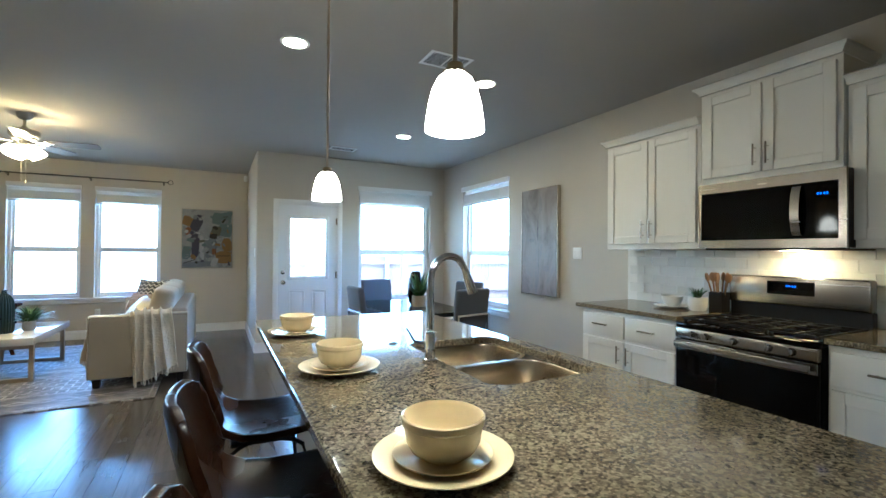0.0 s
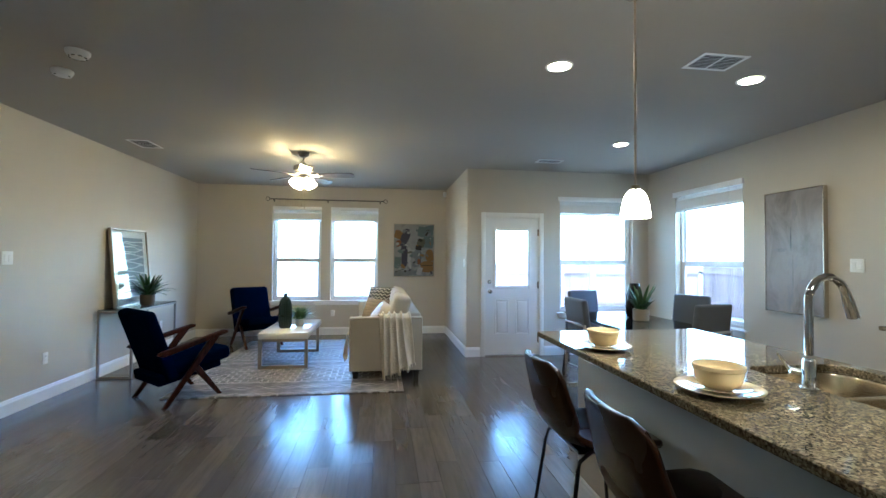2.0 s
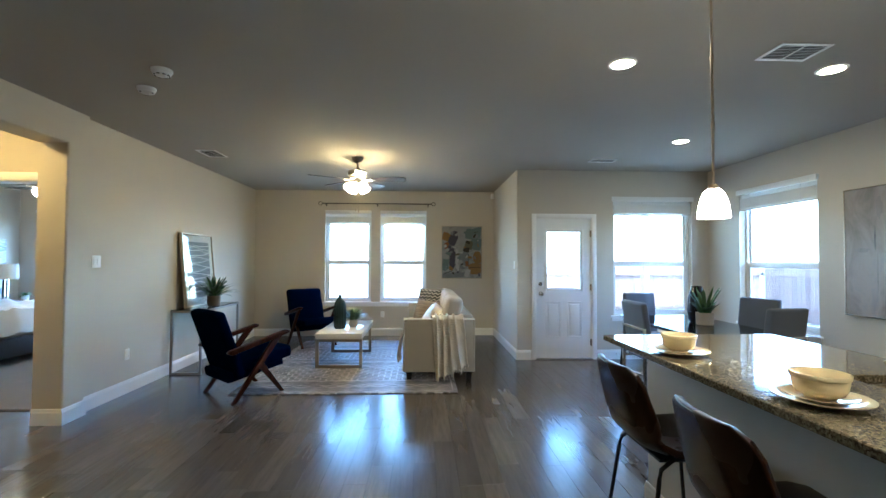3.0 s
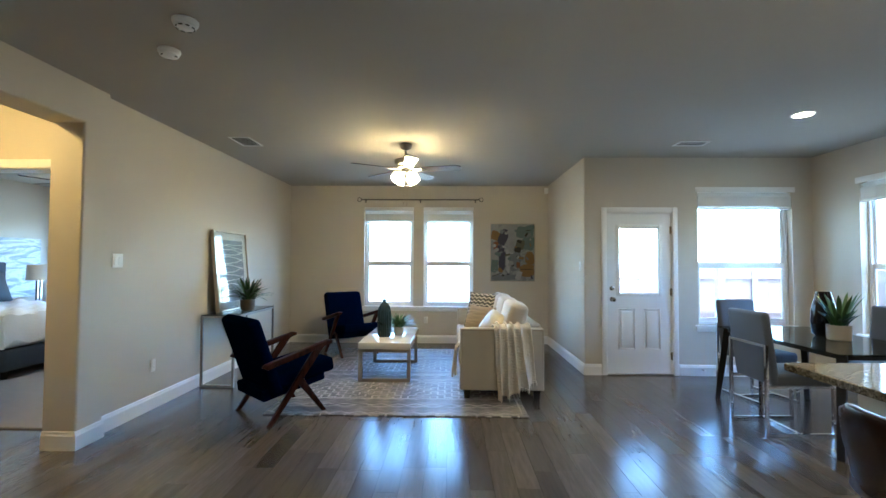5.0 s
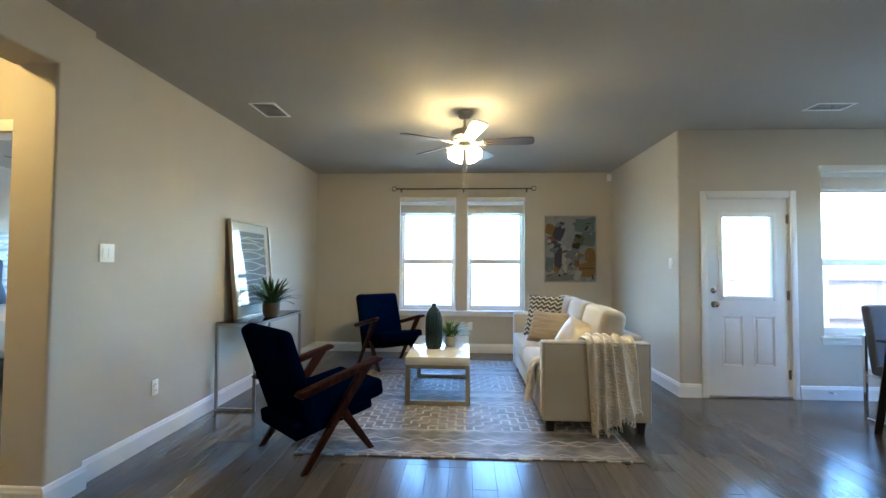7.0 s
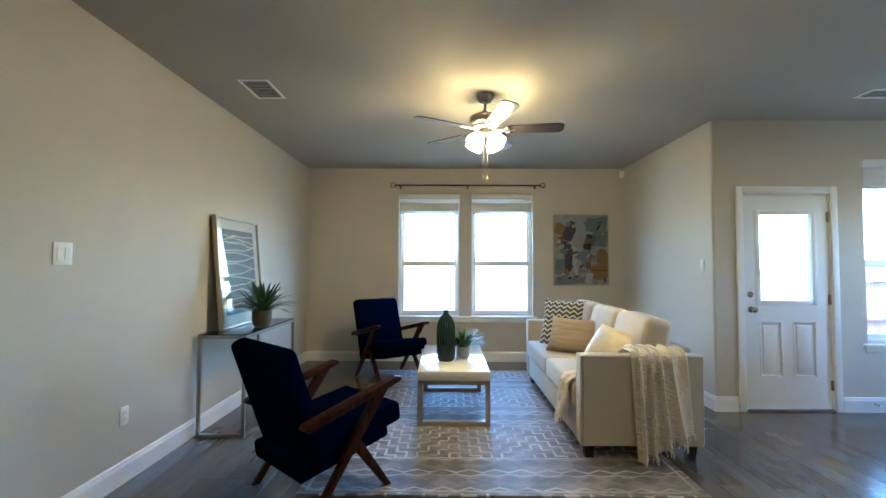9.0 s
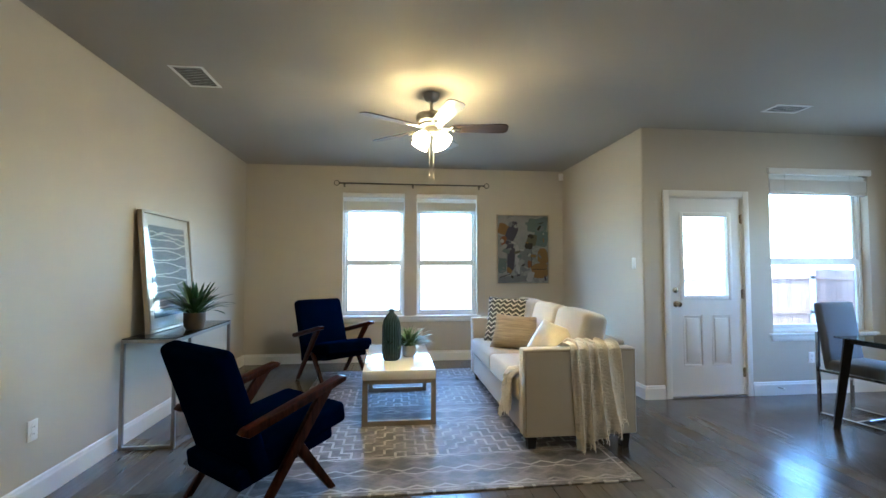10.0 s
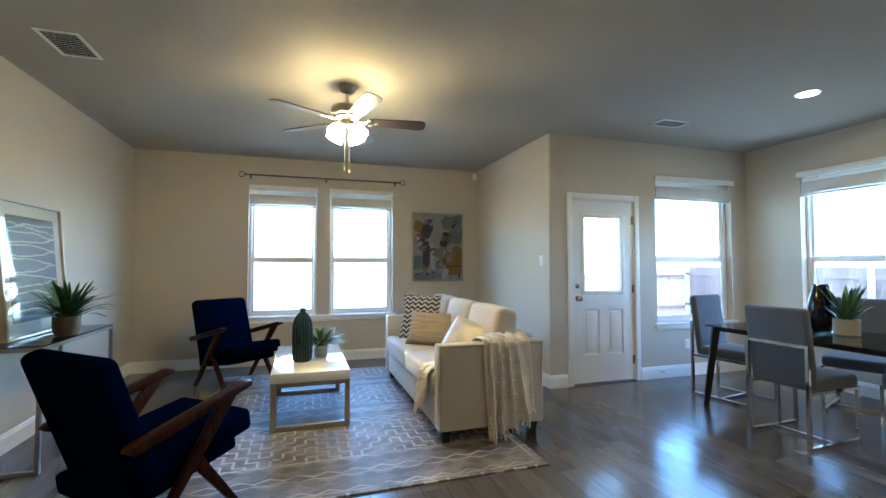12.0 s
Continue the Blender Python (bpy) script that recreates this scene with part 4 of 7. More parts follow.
def ceiling_fan(at, base_angle, arm, label, lit, power, bowl=False):
    """A five-blade ceiling fan: four frosted glass shades or one glass bowl, a bulb in each, two pull chains."""
    ob = thing("ceiling_fan", at, label, "ceiling fan")
    bm = B()
    lathe(bm, [(0.068, 0), (0.068, -0.010), (0.062, -0.035), (0.048, -0.058), (0.028, -0.070), (0.0, -0.072)], 28)
    part("canopy", bm, PEWTER, ob, "dull nickel canopy", True)
    bm = B()
    rod(bm, (0, 0, -0.06), (0, 0, -0.165), 0.013)
    lathe(bm, [(0.022, -0.133), (0.03, -0.143), (0.03, -0.16), (0.02, -0.17)], 20)
    part("downrod", bm, PEWTER, ob, smooth=True)
    bm = B()
    lathe(bm, [(0.02, -0.158), (0.085, -0.164), (0.118, -0.176), (0.124, -0.188), (0.124, -0.228), (0.112, -0.244), (0.10, -0.248), (0.096, -0.268), (0.07, -0.280), (0.0, -0.282)], 36)
    part("motor", bm, PEWTER, ob, "nickel motor housing", True)
    bm = B()
    outline_pts = [(0.17, -0.045), (0.22, -0.054), (arm - 0.06, -0.070), (arm - 0.02, -0.062), (arm, -0.035), (arm, 0.035), (arm - 0.02, 0.062), (arm - 0.06, 0.070), (0.22, 0.054), (0.17, 0.045)]
    a = [bm.verts.new((x, y, 0.004)) for x, y in outline_pts]
    b = [bm.verts.new((x, y, -0.004)) for x, y in outline_pts]
    bm.faces.new(a)
    bm.faces.new(b[::-1])
    for i in range(len(a)):
        j = (i + 1) % len(a)
        bm.faces.new((a[i], b[i], b[j], a[j]))
    blade_me = mesh_of("blade", bm, BLADE_WOOD)
    bm = B()
    box(bm, 0.085, -0.016, -0.014, 0.19, 0.016, -0.006, 0.003, 1)
    box(bm, 0.165, -0.045, -0.012, 0.20, 0.045, -0.006, 0.002, 1)
    box(bm, 0.19, -0.014, -0.012, 0.245, 0.014, -0.006, 0.002, 1)
    for x, y in ((0.182, -0.032), (0.182, 0.032), (0.23, 0)):
        rod(bm, (x, y, -0.015), (x, y, -0.005), 0.006, seg=8)
    iron_me = mesh_of("blade_iron", bm, CHROME)
    for i in range(5):
        bl = new("blade", blade_me)
        bl.parent = ob
        bl.matrix_basis = pose(0, 0, -0.285, 0, 0, base_angle + 72 * i) @ pose(0, 0, 0, -12, 0, 0)
        ir = new("blade_iron", iron_me)
        ir.parent = bl
    bm = B()
    lathe(bm, [(0.045, -0.255), (0.052, -0.275), (0.052, -0.322), (0.03, -0.338), (0.0, -0.340)], 24)
    hub = part("light_hub", bm, PEWTER, ob, "nickel light kit hub", True)
    places = [(0.0, 0.0, -0.39)]
    if bowl:
        bm = B()
        lathe(bm, [(0.145, -0.335), (0.148, -0.345), (0.138, -0.385), (0.105, -0.425), (0.05, -0.448), (0.0, -0.452)], 32)
        part("glass_bowl", bm, lit, ob, "lit frosted glass bowl", True)
    else:
        places = []
        for i in range(4):
            a = 45 + 90 * i
            m = pose(0.055 * math.cos(radians(a)), 0.055 * math.sin(radians(a)), -0.318, 0, 0, a) @ pose(0, 0, 0, 0, -38, 0)
            bm = B()
            lathe(bm, [(0.02, 0.0), (0.022, -0.03), (0.03, -0.04)], 16)
            fit = part("lamp_holder", bm, PEWTER, hub, smooth=True)
            fit.matrix_basis = m
            bm = B()
            lathe(bm, [(0.026, -0.035), (0.044, -0.052), (0.060, -0.080), (0.070, -0.128), (0.067, -0.128), (0.056, -0.082), (0.040, -0.056), (0.024, -0.040)], 28, ribs=14, depth=0.0012)
            sh = part("shade", bm, lit, ob, "lit frosted glass shade", True)
            sh.matrix_basis = m
            places.append(m @ Vector((0, 0, -0.085)))
    for p in places:
        bulb = new("bulb", bpy.data.lights.new("bulb", "POINT"))
        bulb.data.energy, bulb.data.color, bulb.data.shadow_soft_size = power, (1.0, 0.66, 0.27), 0.022
        bulb.parent, bulb.matrix_basis = ob, Matrix.Translation(p)
    for x, z in ((-0.018, -0.655), (0.018, -0.675)):
        bm = B()
        rod(bm, (x, -0.02, -0.33), (x, -0.02, z), 0.0018, seg=6)
        ch = part("pull_chain", bm, FOB, ob)
        bm = B()
        lathe(bm, [(0.0, z + 0.002), (0.006, z - 0.006), (0.007, z - 0.03), (0.0, z - 0.036)], 10, (x, -0.02, 0))
        part("fob", bm, FOB, ch, smooth=True)
    return ob


ceiling_fan((-1.105, 6.14, CEIL), -6, 0.63, "nickel ceiling fan with dark wood blades, lights on", FAN_LIT, FAN_BULB)
ceiling_fan((-5.72, 7.05, CEIL), 30, 0.6, "nickel bedroom ceiling fan with lit glass bowl", BED_LIT, 1.2, True)
dome = thing("hall_light", (-4.08, 3.75, CEIL), "lit flush dome light on hall ceiling", "ceiling light")
bm = B()
lathe(bm, [(0.11, 0), (0.11, -0.02), (0.10, -0.025)], 32)
part("trim_ring", bm, NICKEL, dome, smooth=True)
bm = B()
lathe(bm, [(0.098, -0.02), (0.094, -0.05), (0.07, -0.075), (0.035, -0.088), (0.0, -0.09)], 32)
part("dome", bm, HALL_LIT, dome, "lit frosted dome", True)


# ---- ceiling fixtures ----
def can_light(x, y):
    ob = thing("recessed_light", (x, y, CEIL), "lit round recessed can light with white trim", "ceiling light", "recessed can lights")
    bm = B()
    lathe(bm, [(0.092, 0.0), (0.092, -0.004), (0.085, -0.008), (0.072, -0.007), (0.070, -0.002)], 36)
    part("trim_ring", bm, TRIM, ob, smooth=True)
    bm = B()
    lathe(bm, [(0.070, -0.003), (0.05, -0.0045), (0.0, -0.005)], 36)
    part("lens", bm, CAN_LIT, ob, "lit warm lens", True)


for x, y in ((2.54, 3.295), (1.07, 3.285), (2.572, 5.13)):
    can_light(x, y)


def pendant(x, y, foot, group="island pendants"):
    top = foot + 0.148
    ob = thing("pendant_light", (x, y, CEIL), "lit white glass pendant on nickel rod over island", "pendant light", group)
    bm = B()
    lathe(bm, [(0.062, 0), (0.062, -0.014), (0.05, -0.024), (0.012, -0.03), (0.0, -0.03)], 28)
    part("canopy", bm, NICKEL, ob, smooth=True)
    bm = B()
    rod(bm, (0, 0, -0.025), (0, 0, top - CEIL + 0.01), 0.006, seg=12)
    for k in (0.33, 0.66):
        z = -0.03 + (top - CEIL) * k
        lathe(bm, [(0.0075, z), (0.0085, z - 0.006), (0.0085, z - 0.02), (0.0075, z - 0.026)], 12)
    part("rod", bm, WARMNICKEL, ob, "slim warm nickel rod", True)
    z = top - CEIL
    bm = B()
    lathe(bm, [(0.008, z + 0.012), (0.019, z + 0.008), (0.021, z - 0.002), (0.026, z - 0.008), (0.026, z - 0.020), (0.022, z - 0.022)], 24)
    for i in range(3):
        a = 2.1 * i
        rod(bm, (0.028 * math.cos(a), 0.028 * math.sin(a), z - 0.018), (0.037 * math.cos(a), 0.037 * math.sin(a), z - 0.018), 0.004, seg=8)
    part("socket_cap", bm, BRASSY, ob, "brassy socket cap with thumb screws", True)
    bm = B()
    lathe(bm, [(0.026, z - 0.014), (0.040, z - 0.026), (0.053, z - 0.052), (0.062, z - 0.088), (0.068, z - 0.128), (0.069, z - 0.148), (0.066, z - 0.148), (0.059, z - 0.088), (0.04, z - 0.036), (0.0, z - 0.026)], 40)
    part("shade", bm, PENDANT_LIT, ob, "lit opal glass bell shade", True)


pendant(1.10, 2.42, 1.625)
pendant(1.125, 1.185, 1.662)


def vent(x, y, w, d, name_label, rows=10, double=False):
    ob = thing("ceiling_vent", (x, y, CEIL), name_label, "vent", "ceiling vents")
    bm = B()
    f = 0.025
    for a, b, c, e in ((-w / 2, -d / 2, -w / 2 + f, d / 2), (w / 2 - f, -d / 2, w / 2, d / 2), (-w / 2 + f, -d / 2, w / 2 - f, -d / 2 + f), (-w / 2 + f, d / 2 - f, w / 2 - f, d / 2)):
        box(bm, a, b, -0.005, c, e, 0.0, 0.002, 1)
    part("vent_frame", bm, TRIM, ob, smooth=True)
    bm = B()
    box(bm, -w / 2 + f, -d / 2 + f, -0.003, w / 2 - f, d / 2 - f, -0.001)
    part("backing", bm, DARKVENT, ob)
    bm = B()
    box(bm, -w / 2 + f, -0.0011, -0.0016, w / 2 - f, 0.0011, 0.0016)
    me = mesh_of("slat", bm, TRIM)
    for i in range(rows):
        s = new("slat", me)
        s.parent = ob
        s.matrix_basis = pose(0, -d / 2 + f + (d - 2 * f) * (i + 0.5) / rows, -0.0042, 8) @ Matrix.Diagonal((1, 1.9, 0.4, 1))
    if double:
        bm = B()
        box(bm, -0.006, -d / 2 + f, -0.0055, 0.006, d / 2 - f, -0.002, 0.001, 1)
        part("bar", bm, TRIM, ob)
    return ob


vent(-2.885, 6.01, 0.24, 0.37, "white slatted ceiling vent near living room wall", 11)
vent(2.10, 6.10, 0.34, 0.19, "small white ceiling vent above patio door", 7)
vent(2.07, 3.07, 0.33, 0.23, "white slatted return vent above kitchen island", 9, True)


def detector(x, y, r, label, holes):
    ob = thing("smoke_detector", (x, y, CEIL), label, "smoke detector", "ceiling detectors")
    bm = B()
    lathe(bm, [(r, 0), (r, -0.012), (r * 0.93, -0.022), (r * 0.88, -0.024), (r * 0.82, -0.036), (r * 0.5, -0.044), (0.0, -0.046)], 32)
    part("cover", bm, PLATE, ob, smooth=True)
    for i in range(holes):
        a = 2 * math.pi * i / holes
        bm = B()
        box(bm, -0.010, -0.003, -0.003, 0.010, 0.003, 0.003)
        s = part("slot", bm, DARKVENT, ob)
        s.matrix_basis = pose(r * 0.68 * math.cos(a), r * 0.68 * math.sin(a), -0.040, 0, 0, math.degrees(a) + 90)
    bm = B()
    lathe(bm, [(0.009, -0.043), (0.009, -0.049), (0.0, -0.05)], 12, (0.02, 0.0, 0))
    part("button", bm, PLATE, ob)


detector(-2.08, 3.55, 0.068, "round white smoke detector with dark slots", 8)
detector(-2.39, 3.89, 0.066, "round white carbon monoxide detector on ceiling", 3)


def wall_plate(at, turn, w, h, toggles, label, category):
    """A cover plate on a wall; local y points into the wall."""
    ob = thing("wall_switch" if category == "switch" else "wall_outlet", at, label, category, turn=turn)
    bm = B()
    box(bm, -w / 2, -0.007, -h / 2, w / 2, -0.0005, h / 2, 0.003, 2)
    part("cover_plate", bm, PLATE, ob, smooth=True)
    for i in range(toggles):
        x = (i - (toggles - 1) / 2) * 0.046
        if category == "switch":
            bm = B()
            box(bm, x - 0.016, -0.011, -0.033, x + 0.016, -0.006, 0.033, 0.002, 1, Matrix.Rotation(radians(2), 4, "X"))
            part("rocker", bm, PLATE, ob)
        else:
            for z in (-0.02, 0.02):
                bm = B()
                lathe(bm, [(0.0165, 0), (0.0165, 0.002), (0, 0.002)], 20)
                s = part("socket", bm, PLATE, ob)
                s.matrix_basis = pose(0, -0.007, z, 90)
                bm = B()
                for dx in (-0.006, 0.006):
                    box(bm, dx - 0.001, -0.0096, z - 0.005, dx + 0.001, -0.0085, z + 0.005)
                part("slots", bm, DARKVENT, s).matrix_basis = s.matrix_basis.inverted()
    return ob


wall_plate((WEST, 4.83, 1.40), 90, 0.118, 0.118, 2, "white double rocker switch on living room wall", "switch")
wall_plate((WEST, 5.31, 0.41), 90, 0.072, 0.115, 1, "white double outlet low on living room wall", "outlet")
wall_plate((WEST, 7.62, 0.40), 90, 0.072, 0.115, 1, "white double outlet under the console", "outlet")
wall_plate((BUMP, 6.93, 1.36), -90, 0.074, 0.118, 1, "white rocker switch beside patio door", "switch")
wall_plate((EAST, 3.72, 1.385), -90, 0.118, 0.118, 2, "white double rocker switch beside kitchen cabinets", "switch")
wall_plate((-1.02, NORTH, 0.40), 0, 0.072, 0.115, 1, "white double outlet beneath living room windows", "outlet")
wall_plate((2.95, NOOK, 0.375), 0, 0.072, 0.115, 1, "white double outlet beneath dining window", "outlet")
sensor = thing("motion_detector", (BUMP - 0.03, NORTH - 0.03, 2.655), "small white motion detector high in the corner", "sensor", turn=-45)
bm = B()
box(bm, -0.03, -0.03, -0.05, 0.03, 0.02, 0.05, 0.012, 3)
part("housing", bm, PLATE, sensor, smooth=True)
bm = B()
box(bm, -0.02, -0.034, -0.035, 0.02, -0.029, 0.005, 0.002, 1)
part("sensor_lens", bm, DOORPAINT, sensor)
stop = thing("door_stop", (2.545, NOOK - 0.016, 0.08), "spring door stop on baseboard beside patio door", "door stop")
bm = B()
rod(bm, (0, 0, 0), (0, -0.065, 0), 0.006)
part("spring", bm, NICKEL, stop)
bm = B()
rod(bm, (0, -0.065, 0), (0, -0.08, 0), 0.009)
part("rubber_tip", bm, PLATE, stop)

curtain_rod = thing("curtain_rod", (-1.125, NORTH, 2.49), "bare dark nickel curtain rod above windows", "curtain rod")
bm = B()
rod(bm, (-1.02, -0.07, 0), (1.02, -0.07, 0), 0.011, seg=14)
part("pole", bm, ROD, curtain_rod, smooth=True)
for s in (-1, 1):
    bm = B()
    pts = [(s * 1.06 + 0.034 * math.cos(a), -0.07, 0.034 * math.sin(a)) for a in [2 * math.pi * i / 20 for i in range(21)]]
    tube(bm, pts, 0.006, 8)
    rod(bm, (s * 1.015, -0.07, 0), (s * 1.03, -0.07, 0), 0.016)
    part("ring_finial", bm, ROD, curtain_rod, smooth=True)
for x in (-0.96, 0.0, 0.96):
    bm = B()
    box(bm, x - 0.012, -0.006, -0.045, x + 0.012, 0.0, 0.02, 0.002, 1)
    rod(bm, (x, -0.004, -0.02), (x, -0.07, -0.02), 0.005)
    rod(bm, (x, -0.07, -0.026), (x, -0.07, -0.008), 0.008)
    part("bracket", bm, ROD, curtain_rod)


# ---- living room ----
bm = B()
box(bm, -1.21, -1.555, 0, 1.21, 1.555, 0.011, 0.004, 2)
rug = tagged(part("area_rug", bm, RUG), "distressed grey-blue rug with ivory zigzag pattern", "rug")
rug.matrix_basis = pose(-1.085, 6.735, 0.0)


def sofa():
    ob = thing("sofa", (-0.045, 0, 0), "cream upholstered three-seat sofa with nailhead trim", "sofa")
    x0, x1, y0, y1, leg, arm = -0.44, 0.41, 5.66, 7.78, 0.105, 0.728
    bm = B()
    box(bm, x0 + 0.01, y0 + 0.11, leg, x1 - 0.02, y1 - 0.11, 0.33, 0.012, 2)
    part("base", bm, LINEN, ob, "cream upholstered base", True)
    for a, b in ((y0, y0 + 0.12), (y1 - 0.12, y1)):
        bm = B()
        box(bm, x0, a, leg, x1, b, arm, 0.012, 3)
        part("arm", bm, LINEN, ob, "boxy cream arm", True)
    bm = B()
    box(bm, x1 - 0.16, y0 + 0.12, 0.32, x1 - 0.01, y1 - 0.12, 0.765, 0.03, 3)
    part("back_frame", bm, LINEN, ob, smooth=True)
    n, w = 2, (y1 - y0 - 0.26) / 2
    for i in range(n):
        a = y0 + 0.13 + w * i
        bm = B()
        box(bm, x0 - 0.015, a + 0.004, 0.325, x1 - 0.17, a + w - 0.004, 0.50, 0.038, 4)
        for v in bm.verts:
            if v.co.z > 0.45:
                c = max(0.0, 1 - ((v.co.y - a - w / 2) / (w / 2)) ** 2)
                v.co.z += 0.018 * c
        cu = part("seat_cushion", bm, LINEN, ob, "plump cream seat cushion", True)
    w = (y1 - y0 - 0.26) / 3
    for i in range(3):
        a = y0 + 0.13 + w * i
        bm = B()
        box(bm, -0.095, -w / 2 + 0.006, -0.25, 0.095, w / 2 - 0.006, 0.235, 0.055, 5)
        bmesh.ops.subdivide_edges(bm, edges=bm.edges, cuts=1)
        for v in bm.verts:
            c = max(0.0, 1 - (v.co.y / (w / 2)) ** 2) * max(0.0, 1 - (v.co.z / 0.26) ** 2)
            v.co.x += (0.035 if v.co.x > 0 else -0.045) * c
            v.co.z += 0.02 * max(0.0, 1 - (v.co.y / (w / 2)) ** 2) * (1 if v.co.z > 0 else 0) + 0.008 * noise.noise((v.co.x * 6, v.co.y * 6 + i, v.co.z * 6))
        c = part("back_cushion", bm, LINEN, ob, "loose cream back cushion", True)
        c.matrix_basis = pose(0.14, a + w / 2, 0.725, 0, 13, 0)
    for x in (x0 + 0.07, x1 - 0.07):
        for y in (y0 + 0.07, y1 - 0.07):
            bm = B()
            rod(bm, (x, y, 0.012 if x < 0.14 else 0.0), (x, y, leg + 0.005), 0.026, 0.036, square=True)
            part("leg", bm, BLACKMETAL, ob, "tapered black leg")
    bm = B()
    spots = []
    for i in range(44):
        spots.append(((x0 - 0.001, y0 + 0.016, leg + 0.02 + i * (arm - leg - 0.035) / 43), "x"))
    for i in range(60):
        spots.append(((x0 + 0.015 + i * (x1 - x0 - 0.03) / 59, y0 - 0.001, arm - 0.017), "y"))
    for i in range(44):
        spots.append(((x0 + 0.015, y0 - 0.001, leg + 0.02 + i * (arm - leg - 0.035) / 43), "y"))
        spots.append(((x1 - 0.015, y0 - 0.001, leg + 0.02 + i * (arm - leg - 0.035) / 43), "y"))
    for (x, y, z), ax in spots:
        geo = bmesh.ops.create_icosphere(bm, subdivisions=1, radius=0.0048)["verts"]
        bmesh.ops.translate(bm, verts=geo, vec=(x, y, z))
    part("nailhead_trim", bm, NICKEL, ob, "small pewter nailheads", True)


sofa()


def cushion(at, size, d, mat, label, rot, group="sofa cushions"):
    bm = B()
    pillow(bm, size[0], size[1], d, 18)
    ob = tagged(part("throw_pillow", bm, mat, None, "", True), label, "pillow", group)
    ob.matrix_basis = pose(*at, *rot)
    return ob


cushion((-0.145, 7.36, 0.73), (0.53, 0.53), 0.17, ZIGCLOTH, "black and white zigzag square pillow on sofa", (90 - 18, 0, -38))
cushion((-0.17, 6.93, 0.665), (0.54, 0.36), 0.19, TAUPE, "taupe slubbed lumbar pillow on sofa", (90 - 24, 0, -42))
cushion((-0.10, 6.12, 0.665), (0.46, 0.40), 0.21, GOLDCLOTH, "ivory and gold metallic pillow on sofa", (90 - 34, 8, -64))


def throw_sheet(name, path, wide0, wide1, across, side, folds, amp, parent, fringe):
    """Cloth that follows a path, gathered in folds across it; path: points with the fold direction as its normal."""
    bm = B()
    n = 72
    rows = []
    m = len(path)
    for i, (p, nrm) in enumerate(path):
        k = i / (m - 1)
        w = wide0 + (wide1 - wide0) * k
        row = []
        for j in range(n + 1):
            u = 2 * j / n - 1
            ph = folds * math.pi * u + 1.3 * math.sin(2.3 * u + 1.6 * k + 0.7) + 0.5 * math.sin(6.1 * u - 1.2 * k)
            bulge = amp * (0.45 + 0.75 * k) * (0.5 + 0.5 * math.sin(ph)) + 0.010 * noise.noise((u * 4, k * 6, 2.0)) + 0.0035 * math.sin(150 * k + 3 * math.sin(9 * u)) * (0.5 + noise.noise((u * 14, k * 30, 7.0)))
            v = Vector(p) + Vector(across) * (w / 2 * u + 0.25 * amp * math.cos(ph)) + Vector(nrm) * bulge
            if i == m - 1:
                v.z += side * 0.09 * u + 0.014 * math.sin(7 * u)
            elif i > m // 2:
                v.z += (side * 0.09 * u) * (i - m // 2) / (m - m // 2)
            row.append(bm.verts.new(v))
        rows.append(row)
    for a, b in zip(rows, rows[1:]):
        for j in range(n):
            bm.faces.new((a[j], a[j + 1], b[j + 1], b[j]))
    low = [v.co.copy() for v in rows[-1]]
    cloth = part(name, bm, THROW, parent, "", True)
    sol = cloth.modifiers.new("thick", "SOLIDIFY")
    sol.thickness = 0.006
    bm = B()
    for j in range(0, n + 1, 3):
        p = low[j]
        dx = random.uniform(-0.008, 0.008)
        q = p + Vector((dx, -0.004, -random.uniform(0.035, 0.055)))
        q.z = max(q.z, 0.014)
        tube(bm, [p + Vector((0, 0, 0.008)), (p + q) / 2 + Vector((0.003, 0, 0)), q], 0.0035, 6)
        geo = bmesh.ops.create_icosphere(bm, subdivisions=1, radius=0.0065)["verts"]
        bmesh.ops.translate(bm, verts=geo, vec=p + Vector((0, 0, -0.006)))
    tagged(part(fringe, bm, THROW, cloth, "knotted ivory fringe", True), kind="stuff")
    return cloth


blanket = thing("throw_blanket", (-0.05, 0, -0.01), "ivory knitted throw with fringe draped over sofa arm", "blanket")
path = [((0.06, 5.92, 0.66), (0, 0.2, 1)), ((0.07, 5.84, 0.735), (0, 0.2, 1)), ((0.075, 5.78, 0.765), (0, 0, 1)), ((0.08, 5.72, 0.766), (0, -0.1, 1)), ((0.085, 5.672, 0.76), (0, -0.5, 0.9)), ((0.09, 5.65, 0.735), (0, -1, 0.3))]
path += [((0.09 + 0.04 * k, 5.648 - 0.004 * k, 0.735 - 0.62 * k), (0, -1, 0)) for k in [i / 60 for i in range(1, 61)]]
throw_sheet("drape", path, 0.34, 0.37, (1, 0, 0), 1.0, 4.3, 0.062, blanket, "fringe")
path = [((-0.10, 5.90, 0.535), (0, 0, 1)), ((-0.25, 5.92, 0.54), (0, 0, 1)), ((-0.38, 5.93, 0.54), (0, 0, 1)), ((-0.44, 5.935, 0.53), (-0.7, 0, 0.7)), ((-0.468, 5.94, 0.50), (-1, 0, 0))]
path += [((-0.470 - 0.012 * k, 5.94 + 0.01 * k, 0.50 - 0.25 * k), (-1, 0, 0)) for k in [i / 28 for i in range(1, 29)]]
throw_sheet("front_drape", path, 0.22, 0.27, (0, 1, 0), -0.6, 3.5, 0.03, blanket, "fringe")

